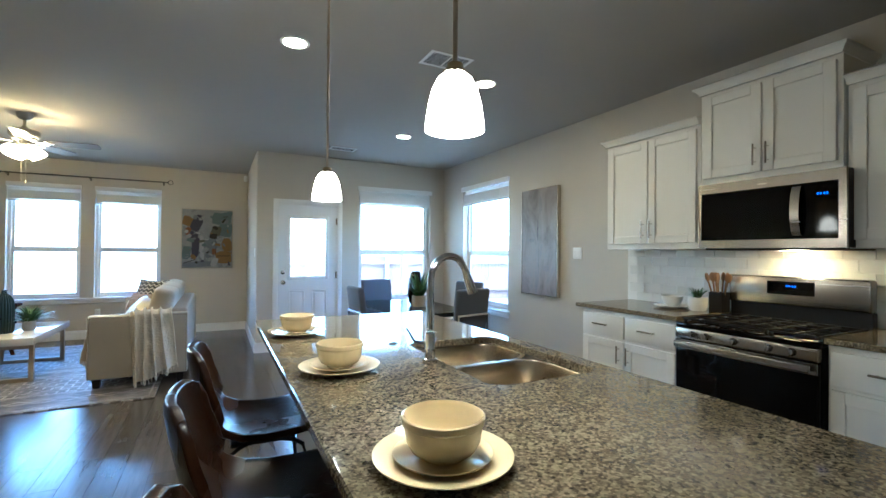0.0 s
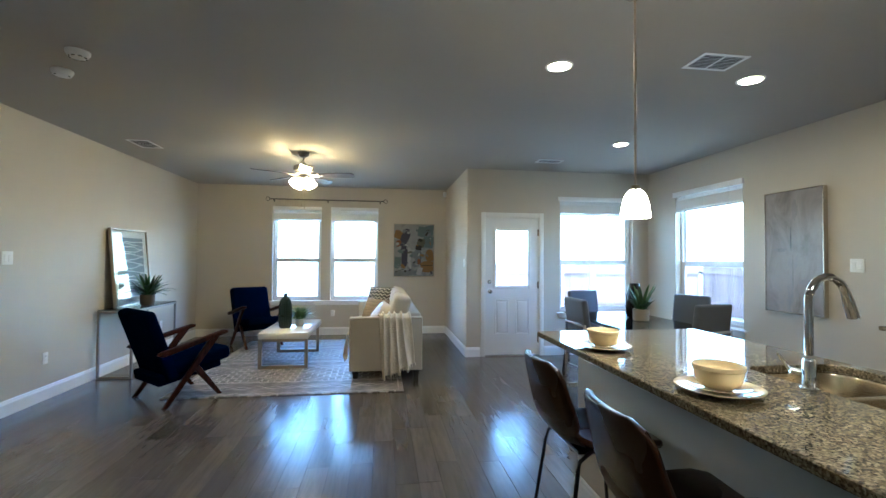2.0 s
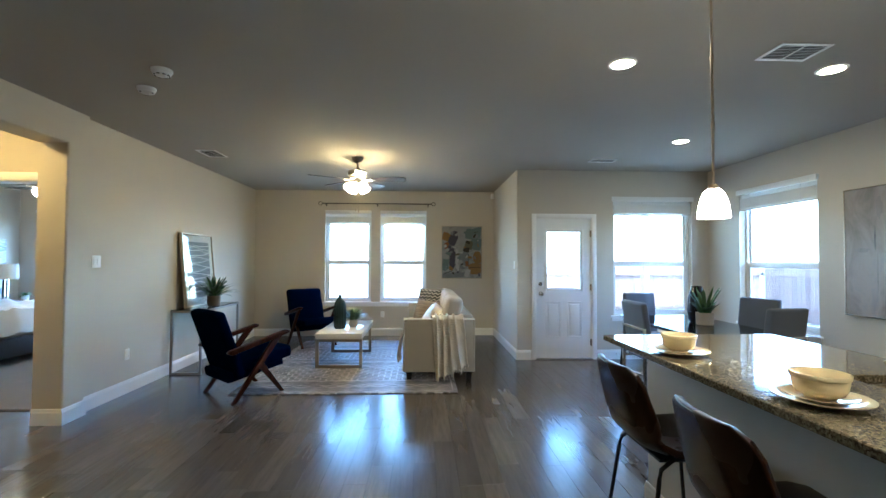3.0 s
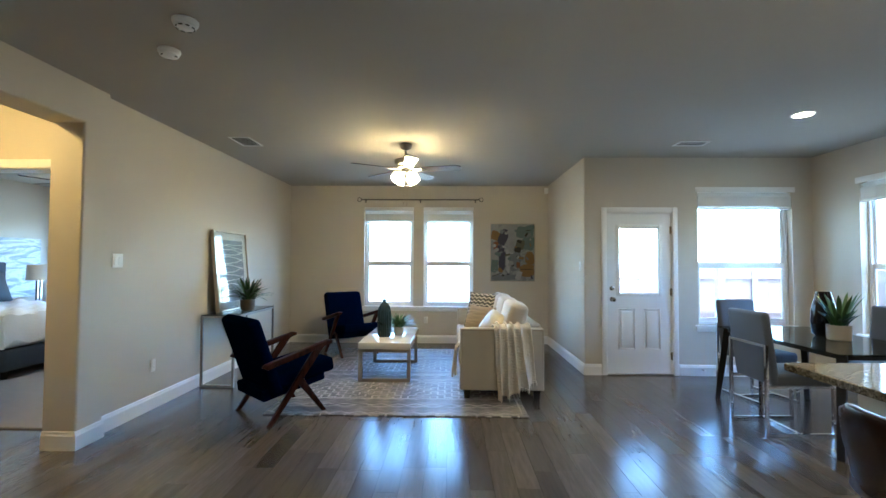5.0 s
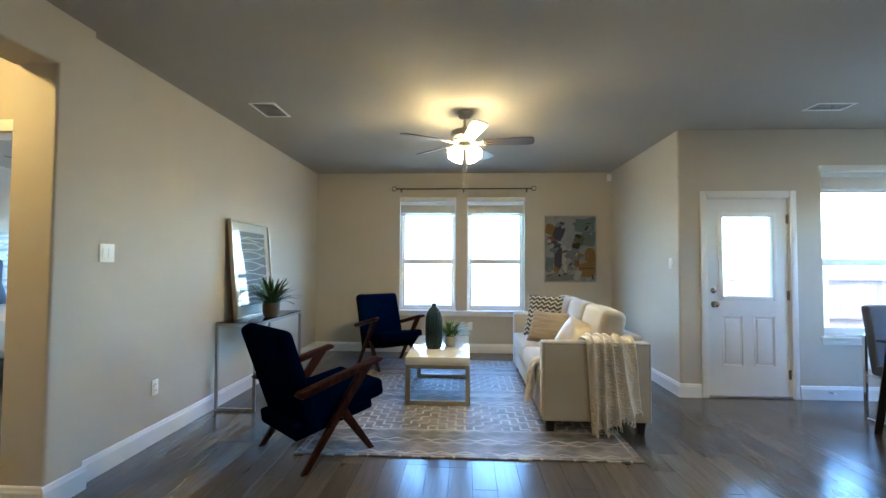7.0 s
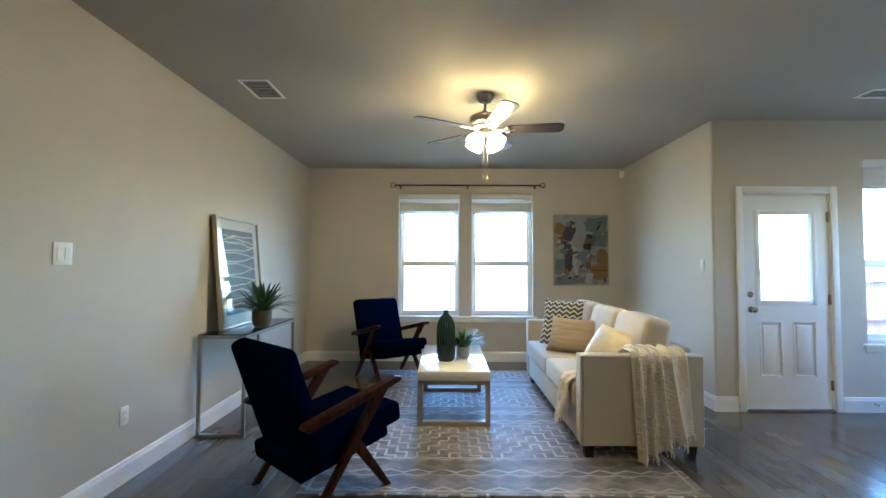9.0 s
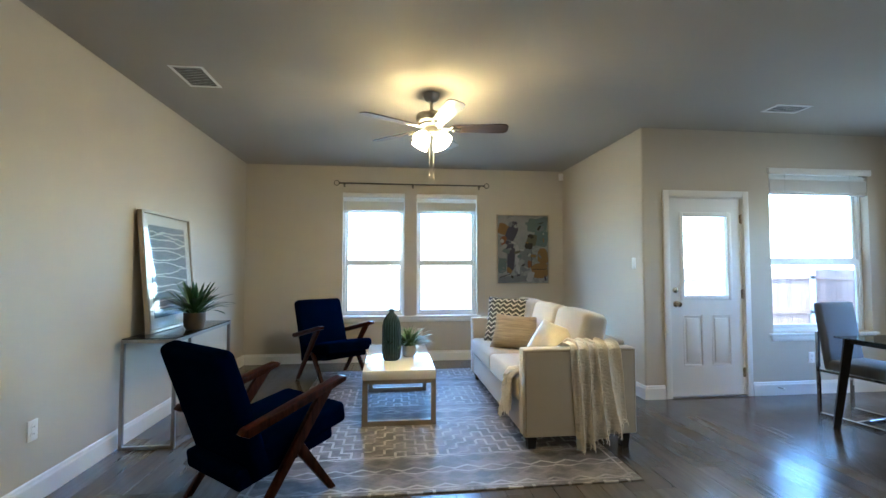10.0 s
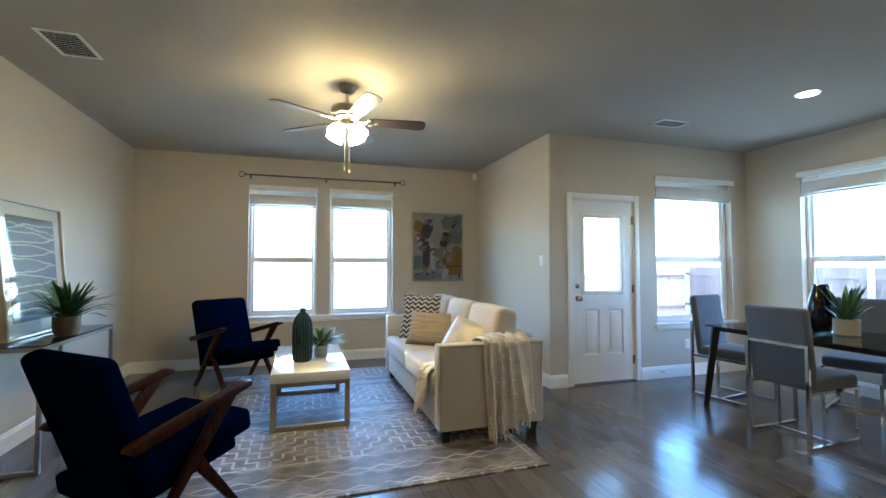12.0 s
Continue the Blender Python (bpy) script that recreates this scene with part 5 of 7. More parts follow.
table = thing("coffee_table", (-1.355, 6.91, 0.011), "white gloss coffee table on champagne metal frames", "coffee table")
bm = B()
box(bm, -0.305, -0.63, 0.375, 0.305, 0.63, 0.452, 0.006, 2)
part("tabletop", bm, LACQUER, table, "thick white lacquered top", True)
for y in (-0.60, 0.42):
    bm = B()
    s = 0.02
    box(bm, -0.305, y - s, 0, -0.30 + 2 * s, y + s, 0.374, 0.003, 1)
    box(bm, 0.305 - 2 * s, y - s, 0, 0.305, y + s, 0.374, 0.003, 1)
    box(bm, -0.30 + 2 * s, y - s, 0, 0.305 - 2 * s, y + s, 2 * s, 0.003, 1)
    box(bm, -0.30 + 2 * s, y - s, 0.34, 0.305 - 2 * s, y + s, 0.374, 0.003, 1)
    part("leg_frame", bm, CHAMPAGNE, table, "open rectangular metal leg", True)

bm = B()
lathe(bm, [(0.062, 0), (0.078, 0.02), (0.083, 0.08), (0.084, 0.24), (0.082, 0.31), (0.07, 0.365), (0.045, 0.41), (0.024, 0.43), (0.021, 0.45), (0.024, 0.468), (0.019, 0.468), (0.016, 0.44), (0.0, 0.42)], 96, (0, 0, 0), 22, 0.0035)
vase = tagged(part("vase", bm, TEAL, None, "", True), "tall ribbed dark teal ceramic vase", "vase")
vase.matrix_basis = pose(-1.422, 6.725, 0.463)


SPIKE, SPIKE2 = leaf_mesh("leaf", 0.34, 0.025, 0.75, LEAF), leaf_mesh("leaf", 0.30, 0.022, 0.4, LEAF)
pot_plant("potted_plant", (-3.065, 6.51, 0.80), [(0.05, 0), (0.066, 0.006), (0.078, 0.03), (0.083, 0.07), (0.083, 0.14), (0.078, 0.14), (0.074, 0.11), (0.0, 0.105)], STONEPOT,
          [(SPIKE, 46, 14, 54, 0.04), (SPIKE2, 34, 3, 34, 0.035)], "spiky green plant in taupe stoneware pot on console", 0.068, 0.112)
GRASS = leaf_mesh("leaf", 0.235, 0.0115, 0.8, LEAF_SOFT, 5)
pot_plant("potted_grass", (-1.257, 6.875, 0.463), [(0.048, 0), (0.056, 0.01), (0.062, 0.05), (0.058, 0.105), (0.052, 0.105), (0.050, 0.085), (0.0, 0.08)], CREAMPOT,
          [(GRASS, 170, 2, 52, 0.038)], "small grassy plant in cream stone pot on coffee table", 0.05, 0.088)

console = thing("console_table", (-3.18, 6.59, 0), "slim glass-topped console with pewter tube frame", "console table")
hx, hy, top, s = 0.19, 0.555, 0.795, 0.0125
for y in (-hy + s, hy - s):
    for x in (-hx + s, hx - s):
        bm = B()
        box(bm, x - s, y - s, 0, x + s, y + s, top - 0.03, 0.002, 1)
        part("leg", bm, PEWTER, console)
    bm = B()
    box(bm, -hx + 2 * s, y - s, 0.0, hx - 2 * s, y + s, 2 * s, 0.002, 1)
    part("foot_rail", bm, PEWTER, console)
bm = B()
box(bm, -hx, -hy, top - 0.03, -hx + 2 * s, hy, top - 0.004, 0.002, 1)
box(bm, hx - 2 * s, -hy, top - 0.03, hx, hy, top - 0.004, 0.002, 1)
for y in (-hy, hy - 2 * s):
    box(bm, -hx + 2 * s, y, top - 0.03, hx - 2 * s, y + 2 * s, top - 0.004, 0.002, 1)
part("top_frame", bm, PEWTER, console, smooth=True)
bm = B()
box(bm, -hx + 0.004, -hy + 0.004, top - 0.004, hx - 0.004, hy - 0.004, top + 0.004, 0.001, 1)
part("glass_top", bm, TABLE_GLASS, console, "smoked glass top")


def framed_print():
    """A framed print: local x across, z up, y towards the wall."""
    ob = thing("framed_print", (-3.285, 6.645, 0.80), "framed print of white waves on slate, leaning on wall", "picture", turn=90)
    ob.matrix_basis = ob.matrix_basis @ pose(0, 0, 0, -5.2, 0, 0)
    w, h = 0.83, 0.975
    bm = B()
    f = 0.022
    for a, c, b, d in ((-w / 2, 0, -w / 2 + f, h), (w / 2 - f, 0, w / 2, h), (-w / 2 + f, 0, w / 2 - f, f), (-w / 2 + f, h - f, w / 2 - f, h)):
        box(bm, a, -0.02, c, b, 0.02, d, 0.003, 1)
    part("picture_frame", bm, CHAMPAGNE, ob, "slim champagne frame", True)
    bm = B()
    box(bm, -w / 2 + f, 0.002, f, w / 2 - f, 0.012, h - f)
    part("mat_board", bm, PAPER, ob, "white mat")
    bm = B()
    x0, x1, z0, z1 = -0.30, 0.30, 0.11, 0.865
    box(bm, x0, -0.003, z0, x1, 0.001, z1)
    pr = part("print", bm, INK, ob, "slate blue print")
    bm = B()
    # ridge lines that meet and part: (height at the near end, at the join, at the far end, where they join)
    joins = ((0.70, 0.66, 0.64, 0.75), (0.64, 0.64, 0.60, 0.5), (0.57, 0.575, 0.61, 0.75), (0.545, 0.55, 0.50, 0.5), (0.47, 0.475, 0.51, 0.55), (0.45, 0.45, 0.40, 0.4),
             (0.35, 0.36, 0.40, 0.45), (0.345, 0.33, 0.29, 0.35), (0.25, 0.255, 0.29, 0.6), (0.20, 0.215, 0.165, 0.4), (0.13, 0.14, 0.165, 0.55), (0.08, 0.085, 0.07, 0.5), (0.66, 0.70, 0.70, 0.35))
    for k, (h0, h1, h2, at) in enumerate(joins):
        rows = []
        for i in range(61):
            u = i / 60
            e = u / at if u < at else (u - at) / (1 - at)
            e = e * e * (3 - 2 * e)
            z = z0 + (h0 + (h1 - h0) * e if u < at else h1 + (h2 - h1) * e)
            z += 0.010 * noise.noise((u * 7, k * 3.1, 0)) + 0.004 * noise.noise((u * 26, k * 1.9, 2.0))
            th = 0.0035 + 0.006 * abs(noise.noise((u * 9, k * 1.7, 5.0)))
            x = x0 + 0.006 + (x1 - x0 - 0.012) * u
            rows.append((bm.verts.new((x, -0.0055 - 0.0002 * k, z - th)), bm.verts.new((x, -0.0055 - 0.0002 * k, z + th))))
        for a, b in zip(rows, rows[1:]):
            bm.faces.new((a[0], b[0], b[1], a[1]))
    part("wave_lines", bm, WAVE, pr, "white wavy ink lines")
    bm = B()
    box(bm, -w / 2 + f, -0.015, f, w / 2 - f, -0.013, h - f)
    part("picture_glass", bm, PICTURE_GLASS, ob, "reflective picture glass")


framed_print()


def abstract_painting():
    ob = thing("abstract_painting", (0.482, NORTH, 1.58), "abstract canvas in ochre, navy, teal and grey, slim frame", "painting")
    w, h = 0.78, 1.01
    bm = B()
    box(bm, -w / 2 + 0.012, -0.032, -h / 2 + 0.012, w / 2 - 0.012, -0.002, h / 2 - 0.012)
    cv = part("canvas", bm, CANVAS, ob, "pale grey and white canvas")
    bm = B()
    f = 0.012
    for a, c, b, d in ((-w / 2, -h / 2, -w / 2 + f, h / 2), (w / 2 - f, -h / 2, w / 2, h / 2), (-w / 2 + f, -h / 2, w / 2 - f, -h / 2 + f), (-w / 2 + f, h / 2 - f, w / 2 - f, h / 2)):
        box(bm, a, -0.04, c, b, -0.001, d, 0.002, 1)
    part("picture_frame", bm, CHAMPAGNE, ob, "slim champagne frame")
    # brush patches: colour, centre, half width, half height, turn in degrees
    strokes = (("pale", -0.05, 0.39, 0.17, 0.09, 0), ("teal", 0.22, 0.36, 0.14, 0.11, 4), ("teal", 0.27, 0.16, 0.10, 0.12, -4), ("grey", 0.26, 0.30, 0.06, 0.04, 8), ("ochre", -0.30, 0.29, 0.085, 0.08, -14),
               ("navy", -0.17, 0.25, 0.075, 0.15, -22), ("rust", -0.285, 0.11, 0.05, 0.08, 14), ("pale", -0.31, -0.04, 0.065, 0.09, 0), ("navy", -0.18, -0.15, 0.055, 0.19, -3), ("teal", -0.31, -0.23, 0.065, 0.11, -6),
               ("pale", 0.0, 0.19, 0.07, 0.12, 6), ("olive", 0.13, 0.13, 0.07, 0.09, -12), ("grey", 0.05, -0.10, 0.10, 0.12, 0), ("black", 0.09, 0.05, 0.06, 0.045, -12), ("white", -0.085, -0.15, 0.032, 0.21, 3),
               ("ochre", 0.295, -0.09, 0.07, 0.11, 2), ("grey", 0.03, -0.24, 0.06, 0.08, 6), ("rust", 0.10, -0.215, 0.033, 0.05, 0), ("ochre", 0.25, -0.315, 0.115, 0.105, 8), ("grey", -0.14, -0.43, 0.22, 0.05, 3),
               ("white", 0.11, -0.40, 0.045, 0.08, -18), ("black", -0.27, -0.385, 0.10, 0.006, 18), ("black", 0.245, -0.29, 0.12, 0.005, 0), ("black", 0.125, -0.14, 0.003, 0.14, 0), ("navy", -0.19, 0.05, 0.05, 0.03, 8), ("black", 0.27, 0.385, 0.04, 0.005, 6))
    touch = random.Random(11)
    dabs = [(touch.choice(("white", "pale", "teal", "grey", "navy", "olive", "ochre", "black")), touch.uniform(-0.33, 0.33), touch.uniform(-0.44, 0.44), touch.uniform(0.006, 0.05), touch.uniform(0.004, 0.035), touch.uniform(-80, 80)) for i in range(44)]
    for n, (c, x, z, a, b, r) in enumerate((*strokes, *dabs)):
        bm = B()
        vs = []
        for i in range(64):
            t = 2 * math.pi * i / 64
            e = 0.55
            u = math.copysign(abs(math.cos(t)) ** e, math.cos(t)) * a
            v = math.copysign(abs(math.sin(t)) ** e, math.sin(t)) * b
            k = 1 + 0.28 * noise.noise((math.cos(t) * 1.3 + n, math.sin(t) * 1.3, n * 2.3)) + 0.07 * noise.noise((math.cos(t) * 9 + n, math.sin(t) * 9, n * 1.3))
            cr, sr = math.cos(radians(r)), math.sin(radians(r))
            px, pz = x + k * (u * cr - v * sr), z + k * (u * sr + v * cr)
            vs.append(bm.verts.new((max(-w / 2 + f, min(w / 2 - f, px)), -0.0323 - 0.0001 * n, max(-h / 2 + f, min(h / 2 - f, pz)))))
        bm.faces.new(vs)
        part("brush_patch", bm, PAINTS[c], cv)


abstract_painting()


def armchair(at, turn):
    """A mid-century armchair facing +x: velvet seat and back, sloped walnut arms on crossed legs."""
    ob = thing("armchair", at, "navy velvet armchair with angled walnut arms and legs", "armchair", "living room armchairs", turn)
    bm = B()
    box(bm, -0.27, -0.29, -0.065, 0.36, 0.29, 0.065, 0.035, 4)
    for v in bm.verts:
        if v.co.z > 0:
            v.co.z += 0.03 * max(0, 1 - (v.co.y / 0.28) ** 2) * max(0, 1 - ((v.co.x - 0.03) / 0.3) ** 2)
    c = part("seat", bm, VELVET, ob, "navy velvet seat cushion", True)
    c.matrix_basis = pose(0.03, 0, 0.375, 0, -9, 0)
    bm = B()
    box(bm, -0.06, -0.30, -0.17, 0.06, 0.30, 0.55, 0.045, 4)
    for v in bm.verts:
        v.co.x -= 0.03 * (v.co.z / 0.5) ** 2
        if v.co.z > 0.3:
            v.co.z += 0.02 * max(0, 1 - (v.co.y / 0.28) ** 2)
    c = part("backrest", bm, VELVET, ob, "padded navy velvet backrest", True)
    c.matrix_basis = pose(-0.215, 0, 0.39, 0, -17, 0)
    bm = B()
    box(bm, -0.31, -0.265, -0.055, 0.30, 0.265, 0.05, 0.02, 3)
    c = part("seat_base", bm, VELVET, ob, "upholstered seat base", True)
    c.matrix_basis = pose(0.0, 0, 0.295, 0, -9, 0)
    for s in (-1, 1):
        y = s * 0.33
        bm = B()
        arm = [(-0.34, 0.505), (-0.30, 0.485), (0.21, 0.610), (0.315, 0.640), (0.32, 0.665), (0.285, 0.672), (0.18, 0.648), (-0.32, 0.530)]
        panel_shape(bm, arm, 0.062, Matrix.Translation((0, y, 0)))
        bmesh.ops.bevel(bm, geom=bm.edges[:], offset=0.006, segments=2, profile=0.5, affect="EDGES")
        part("arm", bm, WALNUT, ob, "sloped walnut arm", True)
        bm = B()
        panel_shape(bm, [(0.155, 0.612), (0.255, 0.629), (-0.245, 0.0), (-0.29, 0.0)], 0.034, Matrix.Translation((0, y - s * 0.012, 0)))
        bmesh.ops.bevel(bm, geom=bm.edges[:], offset=0.005, segments=2, profile=0.5, affect="EDGES")
        part("rear_leg", bm, WALNUT, ob, "slanted walnut strut", True)
        bm = B()
        panel_shape(bm, [(-0.02, 0.345), (0.06, 0.345), (0.305, 0.0), (0.262, 0.0)], 0.034, Matrix.Translation((0, y - s * 0.048, 0)))
        bmesh.ops.bevel(bm, geom=bm.edges[:], offset=0.005, segments=2, profile=0.5, affect="EDGES")
        part("front_leg", bm, WALNUT, ob, "slanted walnut leg", True)
    return ob


chair = armchair((-2.17, 5.30, 0.0), 48)
second = copy_thing(chair, pose(-2.10, 7.95, 0.008, 0, 0, -53))


# ---- dining nook ----
dining = thing("dining_table", (2.66, 5.11, 0), "glass dining table with splayed black legs", "dining table")
bm = B()
box(bm, -0.46, -0.73, 0.738, 0.46, 0.73, 0.75, 0.003, 2)
part("glass_top", bm, TABLE_GLASS, dining, "dark glass tabletop")
for x in (-1, 1):
    for y in (-1, 1):
        bm = B()
        rod(bm, (x * 0.46, y * 0.73, 0), (x * 0.385, y * 0.67, 0.735), 0.022, 0.030, square=True)
        part("leg", bm, BLACKMETAL, dining, "splayed black leg")
bm = B()
for y in (-0.67, 0.67):
    box(bm, -0.37, y - 0.016, 0.70, 0.37, y + 0.016, 0.737, 0.003, 1)
for x in (-0.385, 0.385):
    box(bm, x - 0.016, -0.655, 0.70, x + 0.016, 0.655, 0.737, 0.003, 1)
part("apron", bm, BLACKMETAL, dining)


def dining_chair(at, turn):
    """A grey upholstered chair on a square chrome frame, facing +x."""
    ob = thing("dining_chair", at, "grey upholstered dining chair on square chrome frame", "chair", "dining chairs", turn)
    bm = B()
    box(bm, -0.22, -0.225, 0.40, 0.27, 0.225, 0.50, 0.03, 4)
    part("seat", bm, GREYCLOTH, ob, "grey cloth seat pad", True)
    bm = B()
    box(bm, -0.035, -0.225, 0.0, 0.035, 0.225, 0.60, 0.028, 4)
    for v in bm.verts:
        v.co.x -= 0.02 * (v.co.z / 0.6) ** 2
    c = part("backrest", bm, GREYCLOTH, ob, "tall grey cloth backrest", True)
    c.matrix_basis = pose(-0.205, 0, 0.405, 0, -6, 0)
    s = 0.0125
    for y in (-0.215, 0.215):
        bm = B()
        box(bm, -0.30, y - s, 0, -0.30 + 2 * s, y + s, 0.74, 0.002, 1)
        part("back_leg", bm, CHROME, ob, "square chrome upright")
        bm = B()
        box(bm, 0.25, y - s, 0, 0.25 + 2 * s, y + s, 0.41, 0.002, 1)
        part("front_leg", bm, CHROME, ob, "square chrome leg")
        bm = B()
        box(bm, -0.30 + 2 * s, y - s, 0, 0.25, y + s, 2 * s, 0.002, 1)
        part("foot_rail", bm, CHROME, ob)
        bm = B()
        box(bm, -0.30 + 2 * s, y - s, 0.385, 0.25, y + s, 0.41, 0.002, 1)
        part("seat_rail", bm, CHROME, ob)
    bm = B()
    box(bm, -0.30, -0.215 + s, 0.715, -0.275, 0.215 - s, 0.74, 0.002, 1)
    part("back_rail", bm, CHROME, ob, "chrome bar across the back")
    bm = B()
    box(bm, -0.02, -0.215 + s, 0.0, 0.005, 0.215 - s, 0.024, 0.002, 1)
    part("cross_rail", bm, CHROME, ob)
    return ob


first = dining_chair((2.26, 5.03, 0), 2)
copy_thing(first, pose(2.66, 5.92, 0, 0, 0, -80))
copy_thing(first, pose(3.36, 5.26, 0, 0, 0, 200))
copy_thing(first, pose(2.98, 4.56, 0, 0, 0, 102))

bm = B()
lathe(bm, [(0.06, 0), (0.085, 0.03), (0.098, 0.13), (0.09, 0.26), (0.062, 0.36), (0.055, 0.40), (0.05, 0.40), (0.055, 0.35), (0.0, 0.34)], 40)
dv = tagged(part("tall_vase", bm, BLACKGLAZE, None, "", True), "tall black glossy vase on dining table", "vase")
dv.matrix_basis = pose(2.78, 5.205, 0.75)
SUCC, SUCC2 = leaf_mesh("leaf", 0.30, 0.026, 0.3, LEAF_SOFT), leaf_mesh("leaf", 0.17, 0.026, 0.5, LEAF)
pot_plant("potted_succulent", (2.735, 5.0, 0.75), [(0.075, 0), (0.084, 0.008), (0.086, 0.13), (0.080, 0.13), (0.078, 0.11), (0.0, 0.105)], TANPOT,
          [(SUCC, 16, 1, 20, 0.035), (SUCC2, 26, 6, 34, 0.05)], "green pointed-leaf plant in tan stone pot on dining table", 0.078, 0.112)

art2 = thing("canvas_art", (EAST, 4.287, 1.514), "misty lilac-grey abstract canvas in silver frame", "painting", turn=-90)
w, h = 0.635, 1.225
bm = B()
box(bm, -w / 2 + 0.01, -0.042, -h / 2 + 0.01, w / 2 - 0.01, -0.002, h / 2 - 0.01)
part("canvas", bm, LILAC, art2, "misty lilac-grey canvas")
bm = B()
for a, c, b, d in ((-w / 2, -h / 2, -w / 2 + 0.01, h / 2), (w / 2 - 0.01, -h / 2, w / 2, h / 2), (-w / 2 + 0.01, -h / 2, w / 2 - 0.01, -h / 2 + 0.01), (-w / 2 + 0.01, h / 2 - 0.01, w / 2 - 0.01, h / 2)):
    box(bm, a, -0.05, c, b, -0.001, d, 0.002, 1)
part("picture_frame", bm, NICKEL, art2, "slim silver frame")
canvas2 = art2.children[0]
for n, (c, x, z, a, b2) in enumerate((("grey", 0.0, -0.2, 0.010, 0.16), ("navy", -0.02, 0.12, 0.008, 0.10), ("grey", 0.02, 0.42, 0.03, 0.10), ("grey", -0.14, 0.02, 0.08, 0.02), ("grey", 0.13, -0.30, 0.07, 0.03))):
    bm = B()
    vs = []
    for i in range(48):
        t = 2 * math.pi * i / 48
        k = 1 + 0.5 * noise.noise((math.cos(t) * 1.5 + n, math.sin(t) * 1.5, n)) + 0.15 * noise.noise((math.cos(t) * 8 + n, math.sin(t) * 8, n))
        vs.append(bm.verts.new((x + a * k * math.cos(t), -0.0425 - 0.0004 * n, z + b2 * k * math.sin(t))))
    bm.faces.new(vs)
    part("brush_patch", bm, PALE[c], canvas2)


# ---- kitchen ----
def round_rect(x0, y0, x1, y1, r, z, n=6):
    pts = []
    for cx, cy, a0 in ((x1 - r, y1 - r, 0), (x0 + r, y1 - r, 90), (x0 + r, y0 + r, 180), (x1 - r, y0 + r, 270)):
        for i in range(n + 1):
            a = radians(a0 + 90 * i / n)
            pts.append(Vector((cx + r * math.cos(a), cy + r * math.sin(a), z)))
    return pts


def loft(bm, loops, close_last=True):
    rings = [[bm.verts.new(p) for p in loop] for loop in loops]
    for a, b in zip(rings, rings[1:]):
        for i in range(len(a)):
            j = (i + 1) % len(a)
            bm.faces.new((a[i], a[j], b[j], b[i]))
    if close_last:
        bm.faces.new(rings[-1])
    return bm


IX0, IX1, IY0, IY1 = 0.835, 1.90, 0.40, 3.07
SINK = (1.385, 1.40, 1.825, 2.10)
bm = B()
holed(bm, 1.06, 1.84, 0.48, 2.97, [(SINK[0] - 0.02, SINK[1] - 0.02, SINK[2] + 0.012, SINK[3] + 0.02)], lambda a, c, b, d: box(bm, a, c, 0, b, d, COUNTER - 0.032))
base = structure("island_base", bm, WALL, "greige painted kitchen island base", "island")
base_strip("baseboard", 1.06, 0.48, 1.06, 2.97 + 0.016, (-1, 0))
base_strip("baseboard", 1.06, 2.97, 1.84, 2.97, (0, 1))
bm = B()
e = 0.004
outer, inner = (IX0, IY0, IX1, IY1), SINK


def grown(r, d, rad, z):
    return round_rect(r[0] - d, r[1] - d, r[2] + d, r[3] + d, rad, z)


loops = [grown(inner, 0, 0.06, COUNTER - 0.031), grown(inner, 0, 0.06, COUNTER - e), grown(inner, e, 0.064, COUNTER), grown(outer, -e, 0.012, COUNTER), grown(outer, 0, 0.016, COUNTER - e), grown(outer, 0, 0.016, COUNTER - 0.027), grown(outer, -e, 0.012, COUNTER - 0.031)]
loft(bm, [*loops, loops[0]], False)
bmesh.ops.remove_doubles(bm, verts=bm.verts, dist=0.00005)
tagged(part("island_worktop", bm, GRANITE), "speckled brown polished granite island worktop", "worktop")

sink = thing("sink", (0, 0, COUNTER), "stainless steel double-bowl undermount sink", "sink")
for a, b in ((1.40, 1.755), (1.775, 2.10)):
    bm = B()
    x0, x1 = SINK[0], SINK[2]
    loft(bm, [round_rect(x0 - 0.012, a - 0.012, x1 + 0.012, b + 0.012, 0.11, -0.0322), round_rect(x0 + 0.002, a + 0.002, x1 - 0.002, b - 0.002, 0.11, -0.0335), round_rect(x0 + 0.005, a + 0.005, x1 - 0.005, b - 0.005, 0.108, -0.04),
              round_rect(x0 + 0.010, a + 0.010, x1 - 0.010, b - 0.010, 0.105, -0.165), round_rect(x0 + 0.017, a + 0.017, x1 - 0.017, b - 0.017, 0.10, -0.19), round_rect(x0 + 0.034, a + 0.034, x1 - 0.034, b - 0.034, 0.09, -0.21),
              round_rect(x0 + 0.06, a + 0.06, x1 - 0.06, b - 0.06, 0.07, -0.218), round_rect(x0 + 0.16, a + 0.13, x1 - 0.16, b - 0.13, 0.03, -0.222)])
    bowl = part("bowl", bm, SINKSTEEL, sink, "brushed steel bowl", True)
    bm = B()
    lathe(bm, [(0.045, 0.0), (0.043, 0.004), (0.03, 0.003), (0.028, -0.002), (0.0, -0.003)], 24, ((x0 + x1) / 2, (a + b) / 2, -0.219))
    part("drain", bm, CHROME, bowl, smooth=True)

